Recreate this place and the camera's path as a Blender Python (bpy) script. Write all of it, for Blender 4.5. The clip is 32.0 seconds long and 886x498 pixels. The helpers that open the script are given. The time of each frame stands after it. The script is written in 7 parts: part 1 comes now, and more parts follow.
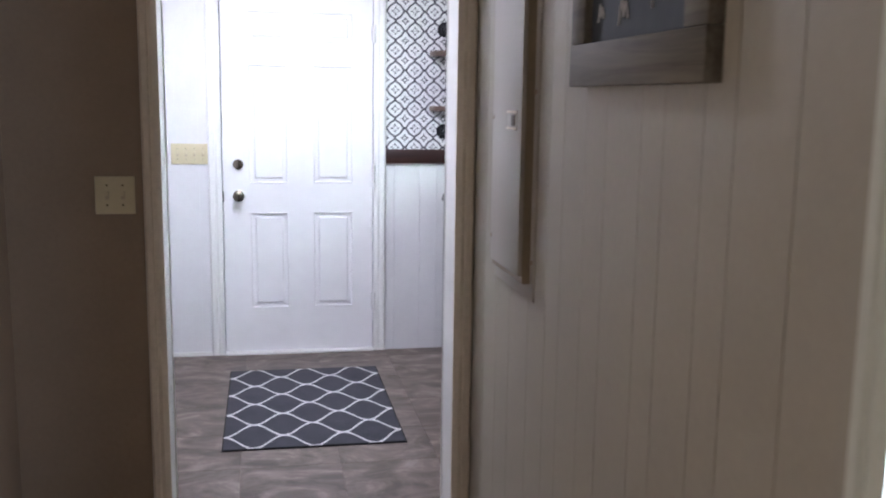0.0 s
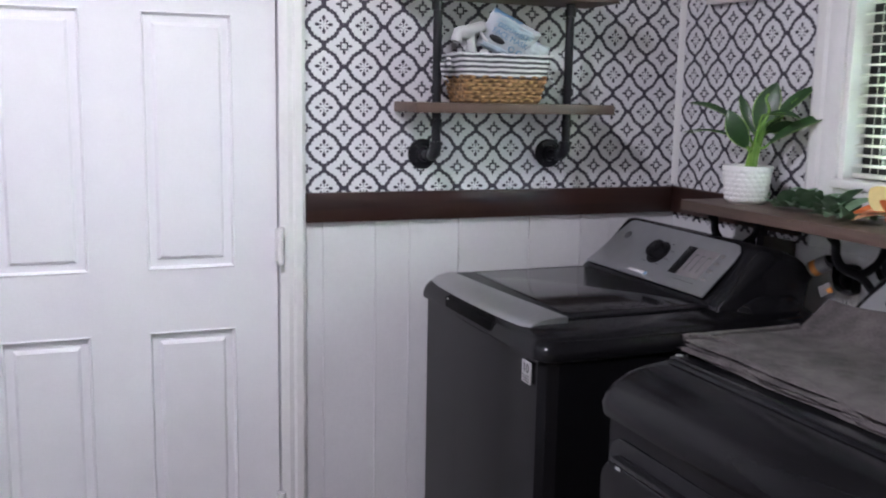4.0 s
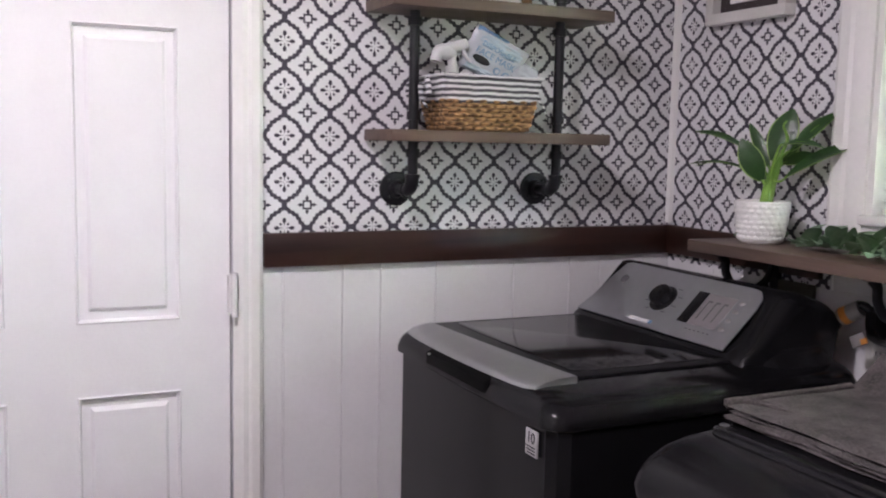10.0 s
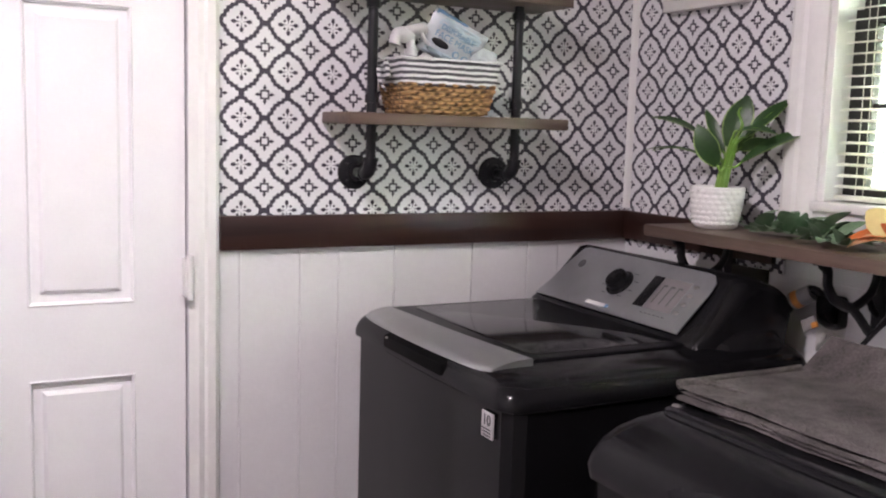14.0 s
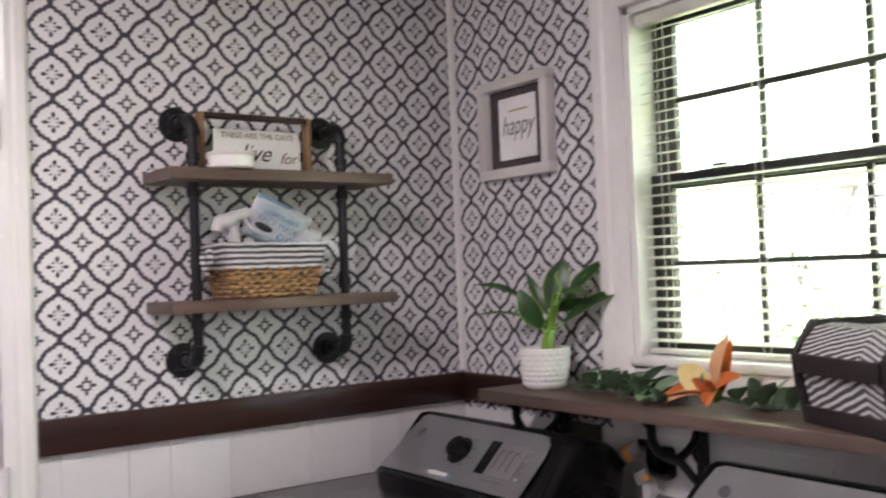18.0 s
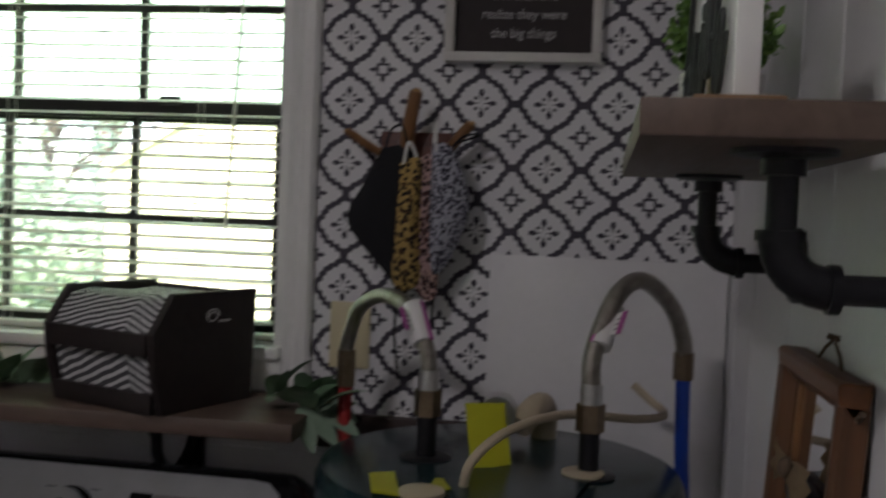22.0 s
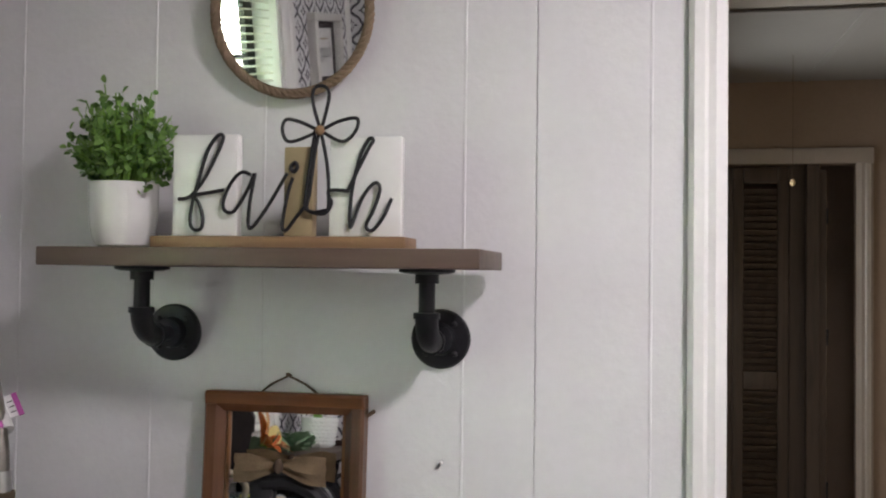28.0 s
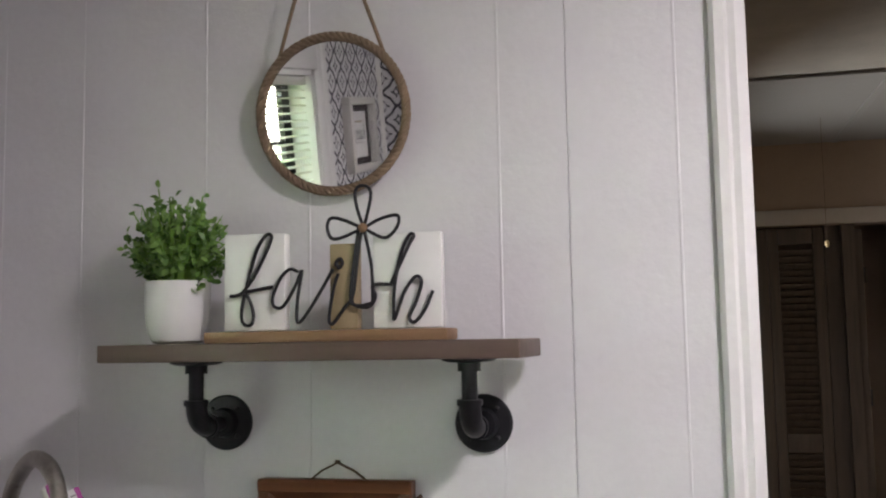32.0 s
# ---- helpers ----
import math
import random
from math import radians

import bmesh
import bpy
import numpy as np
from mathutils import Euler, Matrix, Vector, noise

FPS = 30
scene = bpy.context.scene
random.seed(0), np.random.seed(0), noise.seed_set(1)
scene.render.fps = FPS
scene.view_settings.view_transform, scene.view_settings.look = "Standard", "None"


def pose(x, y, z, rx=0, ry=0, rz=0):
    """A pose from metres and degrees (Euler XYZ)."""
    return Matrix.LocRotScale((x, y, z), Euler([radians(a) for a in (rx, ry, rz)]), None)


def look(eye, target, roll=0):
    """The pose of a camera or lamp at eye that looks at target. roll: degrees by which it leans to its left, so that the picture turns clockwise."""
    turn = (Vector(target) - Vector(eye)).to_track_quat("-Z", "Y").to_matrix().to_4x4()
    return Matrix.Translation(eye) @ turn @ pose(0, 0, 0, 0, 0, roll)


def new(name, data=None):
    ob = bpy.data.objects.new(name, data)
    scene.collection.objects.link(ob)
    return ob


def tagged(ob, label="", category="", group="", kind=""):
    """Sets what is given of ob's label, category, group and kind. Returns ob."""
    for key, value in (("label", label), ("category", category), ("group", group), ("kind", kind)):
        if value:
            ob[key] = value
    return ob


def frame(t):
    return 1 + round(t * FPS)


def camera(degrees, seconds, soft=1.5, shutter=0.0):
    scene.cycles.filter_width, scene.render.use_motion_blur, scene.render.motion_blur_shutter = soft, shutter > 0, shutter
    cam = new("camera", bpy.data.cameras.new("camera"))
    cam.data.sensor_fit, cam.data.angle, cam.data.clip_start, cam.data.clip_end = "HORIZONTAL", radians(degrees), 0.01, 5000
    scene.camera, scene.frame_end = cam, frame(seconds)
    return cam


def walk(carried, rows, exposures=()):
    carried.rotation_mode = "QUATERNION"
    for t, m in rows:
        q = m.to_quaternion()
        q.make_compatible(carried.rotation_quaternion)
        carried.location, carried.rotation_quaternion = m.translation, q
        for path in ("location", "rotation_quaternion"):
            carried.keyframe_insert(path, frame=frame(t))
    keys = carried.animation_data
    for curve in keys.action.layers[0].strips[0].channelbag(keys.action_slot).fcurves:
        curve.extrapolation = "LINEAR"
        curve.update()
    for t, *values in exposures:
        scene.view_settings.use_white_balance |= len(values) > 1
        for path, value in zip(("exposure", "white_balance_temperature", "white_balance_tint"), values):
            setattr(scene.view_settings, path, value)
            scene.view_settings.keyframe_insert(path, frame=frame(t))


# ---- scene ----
cam = camera(49.9, 32.0, soft=2.0, shutter=0.5)
PATH = [
    (0, (0.782, 0.509, 1.502), (1.149, 2.45, 1.189), 0.8),
    (0.5, (0.757, 0.808, 1.481), (1.114, 2.744, 1.126), 0.6),
    (1, (0.736, 1.159, 1.469), (1.213, 3.052, 1.036), 1.5),
    (1.5, (0.782, 1.585, 1.481), (1.216, 3.489, 1.048), 1.0),
    (2, (0.730, 2.002, 1.454), (1.164, 3.908, 1.035), 0.0),
    (2.5, (0.752, 2.428, 1.454), (1.371, 4.278, 1.013), 1.1),
    (3, (0.795, 2.832, 1.481), (1.443, 4.689, 1.119), 0.7),
    (3.5, (0.842, 3.194, 1.468), (1.528, 5.046, 1.156), 0.8),
    (5.5, (0.949, 3.88, 1.467), (1.714, 5.699, 1.138), 1.0),
    (6, (0.942, 3.857, 1.456), (1.678, 5.687, 1.123), -0.4),
    (6.5, (0.916, 3.845, 1.454), (1.71, 5.651, 1.12), -0.7),
    (7, (0.903, 3.851, 1.446), (1.729, 5.652, 1.18), 0.5),
    (7.5, (0.904, 3.843, 1.437), (1.661, 5.679, 1.196), 0.4),
    (8, (0.905, 3.844, 1.439), (1.636, 5.689, 1.193), 0.0),
    (8.5, (0.905, 3.842, 1.432), (1.658, 5.679, 1.194), 0.2),
    (9, (0.913, 3.826, 1.437), (1.701, 5.649, 1.199), -0.0),
    (9.5, (0.913, 3.822, 1.433), (1.733, 5.633, 1.212), 0.9),
    (10, (0.917, 3.821, 1.428), (1.757, 5.622, 1.205), 1.2),
    (10.5, (0.915, 3.828, 1.435), (1.763, 5.625, 1.206), 1.5),
    (11, (0.915, 3.826, 1.43), (1.766, 5.62, 1.193), 1.6),
    (11.5, (0.92, 3.822, 1.425), (1.776, 5.614, 1.193), 1.2),
    (12, (0.919, 3.819, 1.429), (1.779, 5.609, 1.195), 1.2),
    (12.5, (0.92, 3.818, 1.426), (1.785, 5.606, 1.191), 1.2),
    (13, (0.925, 3.817, 1.417), (1.793, 5.602, 1.179), 1.4),
    (13.5, (0.924, 3.818, 1.421), (1.81, 5.593, 1.174), 1.6),
    (14, (0.927, 3.816, 1.418), (1.837, 5.58, 1.172), 1.7),
    (14.5, (0.927, 3.816, 1.416), (1.856, 5.57, 1.172), 1.4),
    (16.5, (0.935, 3.816, 1.416), (1.928, 5.536, 1.178), 2.0),
    (17, (0.941, 3.81, 1.423), (1.985, 5.502, 1.2), 0.1),
    (17.5, (0.951, 3.795, 1.46), (2.034, 5.47, 1.308), -1.8),
    (18, (0.976, 3.772, 1.501), (2.147, 5.393, 1.55), -2.2),
    (18.5, (0.99, 3.763, 1.5), (2.288, 5.283, 1.536), -1.2),
    (19, (1.016, 3.754, 1.487), (2.493, 5.103, 1.529), -0.3),
    (19.5, (1.023, 3.747, 1.481), (2.684, 4.857, 1.569), 0.6),
    (20, (0.986, 3.778, 1.462), (2.704, 4.801, 1.537), 0.7),
    (20.5, (1.015, 3.766, 1.461), (2.766, 4.733, 1.481), -0.2),
    (21, (1.036, 3.775, 1.474), (2.86, 4.587, 1.423), 1.4),
    (21.2, (1.034, 3.834, 1.484), (2.904, 4.536, 1.406), 1.2),
    (21.5, (1.05, 3.895, 1.502), (2.96, 4.466, 1.374), 2.2),
    (22, (1.074, 3.96, 1.531), (3.051, 4.247, 1.455), 2.3),
    (22.5, (1.07, 4.06, 1.556), (3.067, 4.02, 1.517), 2.1),
    (23, (1.06, 4.164, 1.562), (3.045, 3.921, 1.578), 1.8),
    (23.5, (1.155, 4.295, 1.572), (3.08, 3.772, 1.655), 0.9),
    (24, (1.228, 4.42, 1.574), (3.04, 3.59, 1.684), 0.4),
    (24.5, (1.285, 4.598, 1.576), (2.843, 3.35, 1.703), 1.3),
    (25, (1.348, 4.741, 1.574), (2.838, 3.408, 1.612), 1.9),
    (25.5, (1.438, 4.8, 1.577), (2.641, 3.202, 1.582), -1.0),
    (26, (1.481, 4.852, 1.578), (2.376, 3.064, 1.544), -1.4),
    (26.5, (1.519, 4.925, 1.58), (2.218, 3.051, 1.545), -0.7),
    (28.5, (1.523, 5.075, 1.58), (1.884, 3.11, 1.644), 0.8),
    (29, (1.516, 5.078, 1.578), (1.89, 3.115, 1.626), 0.9),
    (29.5, (1.51, 5.093, 1.579), (1.915, 3.135, 1.621), 1.0),
    (30, (1.515, 5.1, 1.587), (1.952, 3.149, 1.656), 0.7),
    (30.5, (1.513, 5.114, 1.61), (1.944, 3.163, 1.713), 0.3),
    (31, (1.527, 5.126, 1.611), (1.962, 3.179, 1.752), 0.4),
    (31.5, (1.533, 5.128, 1.61), (1.985, 3.186, 1.778), -0.5),
    (32, (1.518, 5.12, 1.612), (1.97, 3.181, 1.8), -1.0),
]
EXPOSURES = [(0, 5.5, 5600, 14), (2, 5.25, 5650, 15), (3, 4.98, 5700, 15), (3.5, 4.96, 5800, 16), (6, 4.95, 6050, 20), (9, 4.96, 6300, 22), (11, 5.1, 6420, 22), (14, 5.23, 6600, 23), (17, 5.35, 6600, 23), (18, 4.95, 6650, 22), (19, 3.7, 6600, 13), (19.6, 2.08, 6450, 11), (20.3, 2.05, 6450, 11), (21, 2.35, 6450, 12), (21.5, 2.6, 6450, 12), (22.5, 3.7, 6500, 12), (23, 4.2, 6600, 16), (24, 4.95, 6650, 18), (25, 5.0, 6650, 17), (26.5, 4.9, 6500, 14), (29, 4.5, 6500, 15), (32, 4.5, 6500, 16)]
walk(cam, [(t, look(eye, target, roll)) for t, eye, target, roll in PATH], EXPOSURES)
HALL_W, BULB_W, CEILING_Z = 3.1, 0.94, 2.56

# ---- daylight ----
world = bpy.data.worlds.new("sky")
scene.world = world
world.use_nodes = True
sky = world.node_tree.nodes.new("ShaderNodeTexSky")
sky.sky_type = "NISHITA"
sky.sun_disc = False
sky.sun_elevation, sky.sun_rotation = radians(58), radians(250)
world.node_tree.links.new(sky.outputs[0], world.node_tree.nodes["Background"].inputs[0])
world.node_tree.nodes["Background"].inputs[1].default_value = 0.14
sun = new("sun", bpy.data.lights.new("sun", "SUN"))
sun.data.energy, sun.data.angle, sun.data.color = 5.0, radians(0.6), (1, 0.97, 0.91)
sun.matrix_world = look((-4, 2, 9), (0, 3.4, 0))


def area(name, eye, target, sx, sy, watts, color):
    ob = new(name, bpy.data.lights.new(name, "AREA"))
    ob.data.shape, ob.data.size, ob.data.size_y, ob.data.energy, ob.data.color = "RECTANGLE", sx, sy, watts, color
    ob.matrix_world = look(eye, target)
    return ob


# area lamp added inside the unseen side room, standing for its daylight in the hall
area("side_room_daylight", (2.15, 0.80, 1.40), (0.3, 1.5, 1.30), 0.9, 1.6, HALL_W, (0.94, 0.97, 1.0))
lit = area("ceiling_light", (0.86, 4.75, CEILING_Z - 0.10), (0.86, 4.751, 0.0), 0.24, 0.24, BULB_W, (1.0, 0.95, 0.985))
lit.data.shape = "DISK"

# ---- materials ----


class G:
    """A small writer of shader node trees."""

    def __init__(self, name):
        self.mat = bpy.data.materials.new(name)
        self.mat.use_nodes = True
        self.t = self.mat.node_tree
        self.bsdf = self.t.nodes["Principled BSDF"]

    def put(self, socket, v):
        if hasattr(v, "is_output"):
            self.t.links.new(v, socket)
        else:
            socket.default_value = v

    def m(self, op, a, b=0.0, c=0.0):
        n = self.t.nodes.new("ShaderNodeMath")
        n.operation = op
        for s, v in zip(n.inputs, (a, b, c)):
            self.put(s, v)
        return n.outputs[0]

    def pos(self, local=False):
        n = self.t.nodes.new("ShaderNodeTexCoord" if local else "ShaderNodeNewGeometry")
        return n.outputs["Object" if local else "Position"]

    def xyz(self, v):
        n = self.t.nodes.new("ShaderNodeSeparateXYZ")
        self.put(n.inputs[0], v)
        return n.outputs[0], n.outputs[1], n.outputs[2]

    def scaled(self, v, s):
        n = self.t.nodes.new("ShaderNodeVectorMath")
        n.operation = "MULTIPLY"
        self.put(n.inputs[0], v)
        n.inputs[1].default_value = s
        return n.outputs[0]

    def noise(self, scale, detail=4.0, vec=None, stretch=None, distort=0.0, rough=0.55):
        n = self.t.nodes.new("ShaderNodeTexNoise")
        n.inputs["Scale"].default_value, n.inputs["Detail"].default_value = scale, detail
        n.inputs["Distortion"].default_value, n.inputs["Roughness"].default_value = distort, rough
        v = vec if vec is not None else self.pos(True)
        if stretch:
            v = self.scaled(v, stretch)
        self.put(n.inputs["Vector"], v)
        return n.outputs["Fac"]

    def ramp(self, fac, *stops):
        n = self.t.nodes.new("ShaderNodeValToRGB")
        self.put(n.inputs[0], fac)
        while len(n.color_ramp.elements) < len(stops):
            n.color_ramp.elements.new(0.5)
        for e, (p, col) in zip(n.color_ramp.elements, stops):
            e.position, e.color = p, (*col, 1)
        return n.outputs[0]

    def mix(self, fac, a, b, how="MIX"):
        n = self.t.nodes.new("ShaderNodeMix")
        n.data_type, n.blend_type = "RGBA", how
        self.put(n.inputs[0], fac)
        for i, v in ((6, a), (7, b)):
            self.put(n.inputs[i], v if hasattr(v, "is_output") else (*v, 1))
        return n.outputs[2]

    def rnd(self):
        return self.t.nodes.new("ShaderNodeObjectInfo").outputs["Random"]

    def done(self, color, rough=0.5, metal=0.0, bump=None, depth=0.002, **more):
        b = self.bsdf.inputs
        self.put(b["Base Color"], color if hasattr(color, "is_output") else (*color, 1))
        self.put(b["Roughness"], rough)
        self.put(b["Metallic"], metal)
        for k, v in more.items():
            self.put(b[k.replace("_", " ")], v)
        if bump is not None:
            n = self.t.nodes.new("ShaderNodeBump")
            n.inputs["Distance"].default_value, n.inputs["Strength"].default_value = depth, 1.0
            self.put(n.inputs["Height"], bump)
            self.t.links.new(n.outputs[0], b["Normal"])
        return self.mat


def dark(c, k):
    return tuple(max(0, min(1, v * k)) for v in c)


def plain(name, c, rough=0.5, metal=0.0, grain=60.0, amount=0.12, depth=0.0004, worn=0.12, **more):
    """Paint, plastic or metal with fine grain and faint larger stains."""
    g = G(name)
    fine, large = g.noise(grain, 5), g.noise(grain / 14, 3)
    f = g.m("ADD", g.m("MULTIPLY", fine, 0.4), g.m("MULTIPLY", large, 0.6))
    col = g.ramp(f, (0.3, dark(c, 1 - amount)), (0.7, dark(c, 1 + amount * 0.6)))
    r = g.m("ADD", g.m("MULTIPLY", g.m("SUBTRACT", large, 0.5), worn), rough)
    return g.done(col, r, metal, fine, depth, **more)


def wooden(name, c, axis=0, rough=0.5, contrast=0.5, scale=1.0):
    g = G(name)
    s = [26 * scale] * 3
    s[axis] = 1.6 * scale
    shift = g.m("MULTIPLY", g.rnd(), 40)
    v = g.t.nodes.new("ShaderNodeVectorMath")
    v.operation = "ADD"
    g.put(v.inputs[0], g.pos(True))
    g.put(v.inputs[1], shift)
    a = g.noise(1.0, 6, v.outputs[0], s, 1.2)
    b = g.noise(4.0, 5, v.outputs[0], s, 0.3)
    f = g.m("ADD", g.m("MULTIPLY", a, 0.65), g.m("MULTIPLY", b, 0.35))
    col = g.ramp(f, (0.32, dark(c, 1 - contrast)), (0.52, c), (0.72, dark(c, 1 + contrast * 0.7)))
    return g.done(col, g.m("ADD", g.m("MULTIPLY", b, 0.2), rough - 0.1), 0, f, 0.0006)


def wallpaper(name, axis, s0, z0, p, q):
    """White paper with a dark trellis, four-petal flowers and square rosettes; axis is the wall's long direction."""
    g = G(name)
    x, y, z = g.xyz(g.pos())
    s = (x, y)[axis]

    def cell(v, v0, per):
        return g.m("ABSOLUTE", g.m("SUBTRACT", g.m("FRACT", g.m("ADD", g.m("DIVIDE", g.m("SUBTRACT", v, v0), per), 0.5)), 0.5))
    a, b = cell(s, s0, p), cell(z, z0, q)
    d = g.m("SUBTRACT", a, b)
    off = g.m("ADD", g.m("MULTIPLY", g.m("COSINE", g.m("MULTIPLY", d, 3 * math.pi)), 0.030), g.m("MULTIPLY", g.m("COSINE", g.m("MULTIPLY", d, 13 * math.pi)), 0.020))
    line = g.m("LESS_THAN", g.m("ABSOLUTE", g.m("SUBTRACT", g.m("SUBTRACT", g.m("ADD", a, b), 0.5), off)), 0.066)
    big, small = g.m("MAXIMUM", a, b), g.m("MINIMUM", a, b)
    off_b = g.m("SUBTRACT", big, 0.160)
    bulb = g.m("LESS_THAN", g.m("ADD", g.m("MULTIPLY", g.m("MULTIPLY", off_b, off_b), 0.75), g.m("MULTIPLY", small, small)), 0.0018)
    stem = g.m("MULTIPLY", g.m("LESS_THAN", small, g.m("MULTIPLY", g.m("SUBTRACT", big, 0.02), 0.16)), g.m("LESS_THAN", big, 0.22))
    petal = g.m("MAXIMUM", bulb, stem)
    drop = g.m("LESS_THAN", g.m("ADD", g.m("ABSOLUTE", g.m("SUBTRACT", a, 0.082)), g.m("ABSOLUTE", g.m("SUBTRACT", b, 0.082))), 0.036)
    a2, b2 = g.m("SUBTRACT", 0.5, a), g.m("SUBTRACT", 0.5, b)
    big2, small2 = g.m("MAXIMUM", a2, b2), g.m("MINIMUM", a2, b2)
    square = g.m("LESS_THAN", g.m("ABSOLUTE", g.m("SUBTRACT", big2, 0.082)), 0.02)
    bud = g.m("MULTIPLY", g.m("LESS_THAN", g.m("ADD", g.m("MULTIPLY", g.m("ABSOLUTE", g.m("SUBTRACT", big2, 0.145)), 0.55), small2), 0.042), g.m("GREATER_THAN", big2, 0.09))
    ink = line
    for part_ in (petal, drop, square, bud):
        ink = g.m("MAXIMUM", ink, part_)
    n = g.noise(6, 4, g.pos())
    fine = g.noise(420, 2, g.pos())
    paper = g.ramp(n, (0.3, (0.69, 0.68, 0.70)), (0.7, (0.77, 0.76, 0.77)))
    dye = g.ramp(n, (0.3, (0.040, 0.034, 0.050)), (0.7, (0.062, 0.053, 0.072)))
    return g.done(g.mix(ink, paper, dye), 0.62, 0, fine, 0.0003)


def floor_vinyl():
    g = G("stone_look_vinyl")
    v = g.t.nodes.new("ShaderNodeVectorMath")
    v.operation = "ADD"
    g.put(v.inputs[0], g.pos())
    g.put(v.inputs[1], g.m("MULTIPLY", g.rnd(), 9))
    a = g.noise(3.2, 8, v.outputs[0], (1, 1.6, 1), 1.6, 0.65)
    b = g.noise(14, 6, v.outputs[0], None, 0.8, 0.6)
    f = g.m("ADD", g.m("MULTIPLY", a, 0.75), g.m("MULTIPLY", b, 0.25))
    col = g.ramp(f, (0.30, (0.030, 0.021, 0.016)), (0.44, (0.085, 0.062, 0.048)), (0.54, (0.155, 0.122, 0.10)), (0.70, (0.33, 0.28, 0.24)))
    return g.done(col, g.m("ADD", g.m("MULTIPLY", b, 0.25), 0.32), 0, f, 0.001)


def rug_weave(x0, y0, px, py):
    g = G("rug_pile")
    x, y, z = g.xyz(g.pos(True))
    u, v = g.m("DIVIDE", g.m("SUBTRACT", x, x0), px), g.m("DIVIDE", g.m("SUBTRACT", y, y0), py)
    w = g.m("MULTIPLY", g.m("COSINE", g.m("MULTIPLY", u, 2 * math.pi)), 0.25)

    def near(e):
        return g.m("ABSOLUTE", g.m("SUBTRACT", g.m("FRACT", g.m("ADD", e, 0.5)), 0.5))
    la, lb = near(g.m("SUBTRACT", v, g.m("ADD", w, 0.25))), near(g.m("SUBTRACT", v, g.m("SUBTRACT", 0.75, w)))
    wob = g.m("MULTIPLY", g.m("SUBTRACT", g.noise(70, 2), 0.5), 0.06)
    line = g.m("LESS_THAN", g.m("ADD", g.m("MINIMUM", la, lb), wob), 0.038)
    fine = g.noise(900, 3)
    low = g.noise(9, 4)
    base = g.ramp(g.m("ADD", g.m("MULTIPLY", fine, 0.6), g.m("MULTIPLY", low, 0.4)), (0.3, (0.036, 0.036, 0.045)), (0.7, (0.082, 0.082, 0.098)))
    pale = g.ramp(fine, (0.3, (0.60, 0.59, 0.60)), (0.7, (0.86, 0.85, 0.86)))
    return g.done(g.mix(line, base, pale), 0.95, 0, g.m("ADD", fine, g.m("MULTIPLY", line, 0.6)), 0.003)


def stripes(name, axis, per, share=0.5, c0=(0.72, 0.71, 0.72), c1=(0.05, 0.05, 0.06)):
    g = G(name)
    p = g.xyz(g.pos(True))
    e = p[axis]
    e = g.m("ADD", e, g.m("MULTIPLY", g.noise(25, 2), 0.006))
    k = g.m("LESS_THAN", g.m("FRACT", g.m("DIVIDE", e, per)), share)
    fine = g.noise(700, 2)
    return g.done(g.mix(g.m("MULTIPLY", fine, 0.25), g.mix(k, c0, c1), (0.3, 0.3, 0.3)), 0.9, 0, fine, 0.0008)


def spotted(name, ground, ring, spot, scale):
    g = G(name)
    n = g.t.nodes.new("ShaderNodeTexVoronoi")
    n.inputs["Scale"].default_value = scale
    v = g.t.nodes.new("ShaderNodeVectorMath")
    v.operation = "ADD"
    g.put(v.inputs[0], g.pos(True))
    g.put(v.inputs[1], g.m("MULTIPLY", g.noise(scale * 1.6, 2), 0.5 / scale))
    g.put(n.inputs["Vector"], v.outputs[0])
    d = n.outputs["Distance"]
    col = g.ramp(d, (0.0, spot), (0.18, spot), (0.21, ring), (0.48, ring), (0.52, ground), (1.0, ground))
    return g.done(col, 0.9, 0, g.noise(900, 2), 0.0006)


def woven(name, c):
    g = G(name)
    x, y, z = g.xyz(g.pos(True))
    a = g.m("SINE", g.m("MULTIPLY", g.m("ADD", x, y), 230))
    b = g.m("SINE", g.m("MULTIPLY", z, 300))
    f = g.m("ADD", g.m("MULTIPLY", g.m("MULTIPLY", a, b), 0.25), g.noise(60, 4))
    return g.done(g.ramp(f, (0.25, dark(c, 0.4)), (0.5, c), (0.8, dark(c, 1.6))), 0.75, 0, f, 0.003)


M_WHITE = plain("white_wall_paint", (0.75, 0.74, 0.75), 0.42, 0, 90, 0.05, 0.0006)
M_DOORWHITE = plain("white_door_enamel", (0.85, 0.84, 0.855), 0.32, 0, 120, 0.04, 0.0003)
M_TRIM = plain("white_trim_gloss", (0.82, 0.81, 0.79), 0.30, 0, 80, 0.06, 0.0004)
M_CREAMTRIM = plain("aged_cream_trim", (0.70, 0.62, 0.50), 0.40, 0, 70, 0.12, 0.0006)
M_TAUPE = plain("taupe_panelling_paint", (0.36, 0.325, 0.255), 0.55, 0, 60, 0.08, 0.0008)
M_BROWN = plain("brown_hall_paint", (0.29, 0.215, 0.15), 0.6, 0, 60, 0.12, 0.0008)
M_CEIL = plain("textured_ceiling", (0.42, 0.39, 0.32), 0.9, 0, 150, 0.15, 0.006)
M_PANELGREY = plain("painted_steel_cover", (0.34, 0.31, 0.255), 0.38, 0.0, 60, 0.06, 0.0003)
M_PANELEDGE = plain("shaded_dirty_panel_edge", (0.24, 0.19, 0.125), 0.5, 0, 40, 0.2, 0.0003)
M_IVORY = plain("ivory_plastic", (0.62, 0.55, 0.36), 0.35, 0, 60, 0.06, 0.0001)
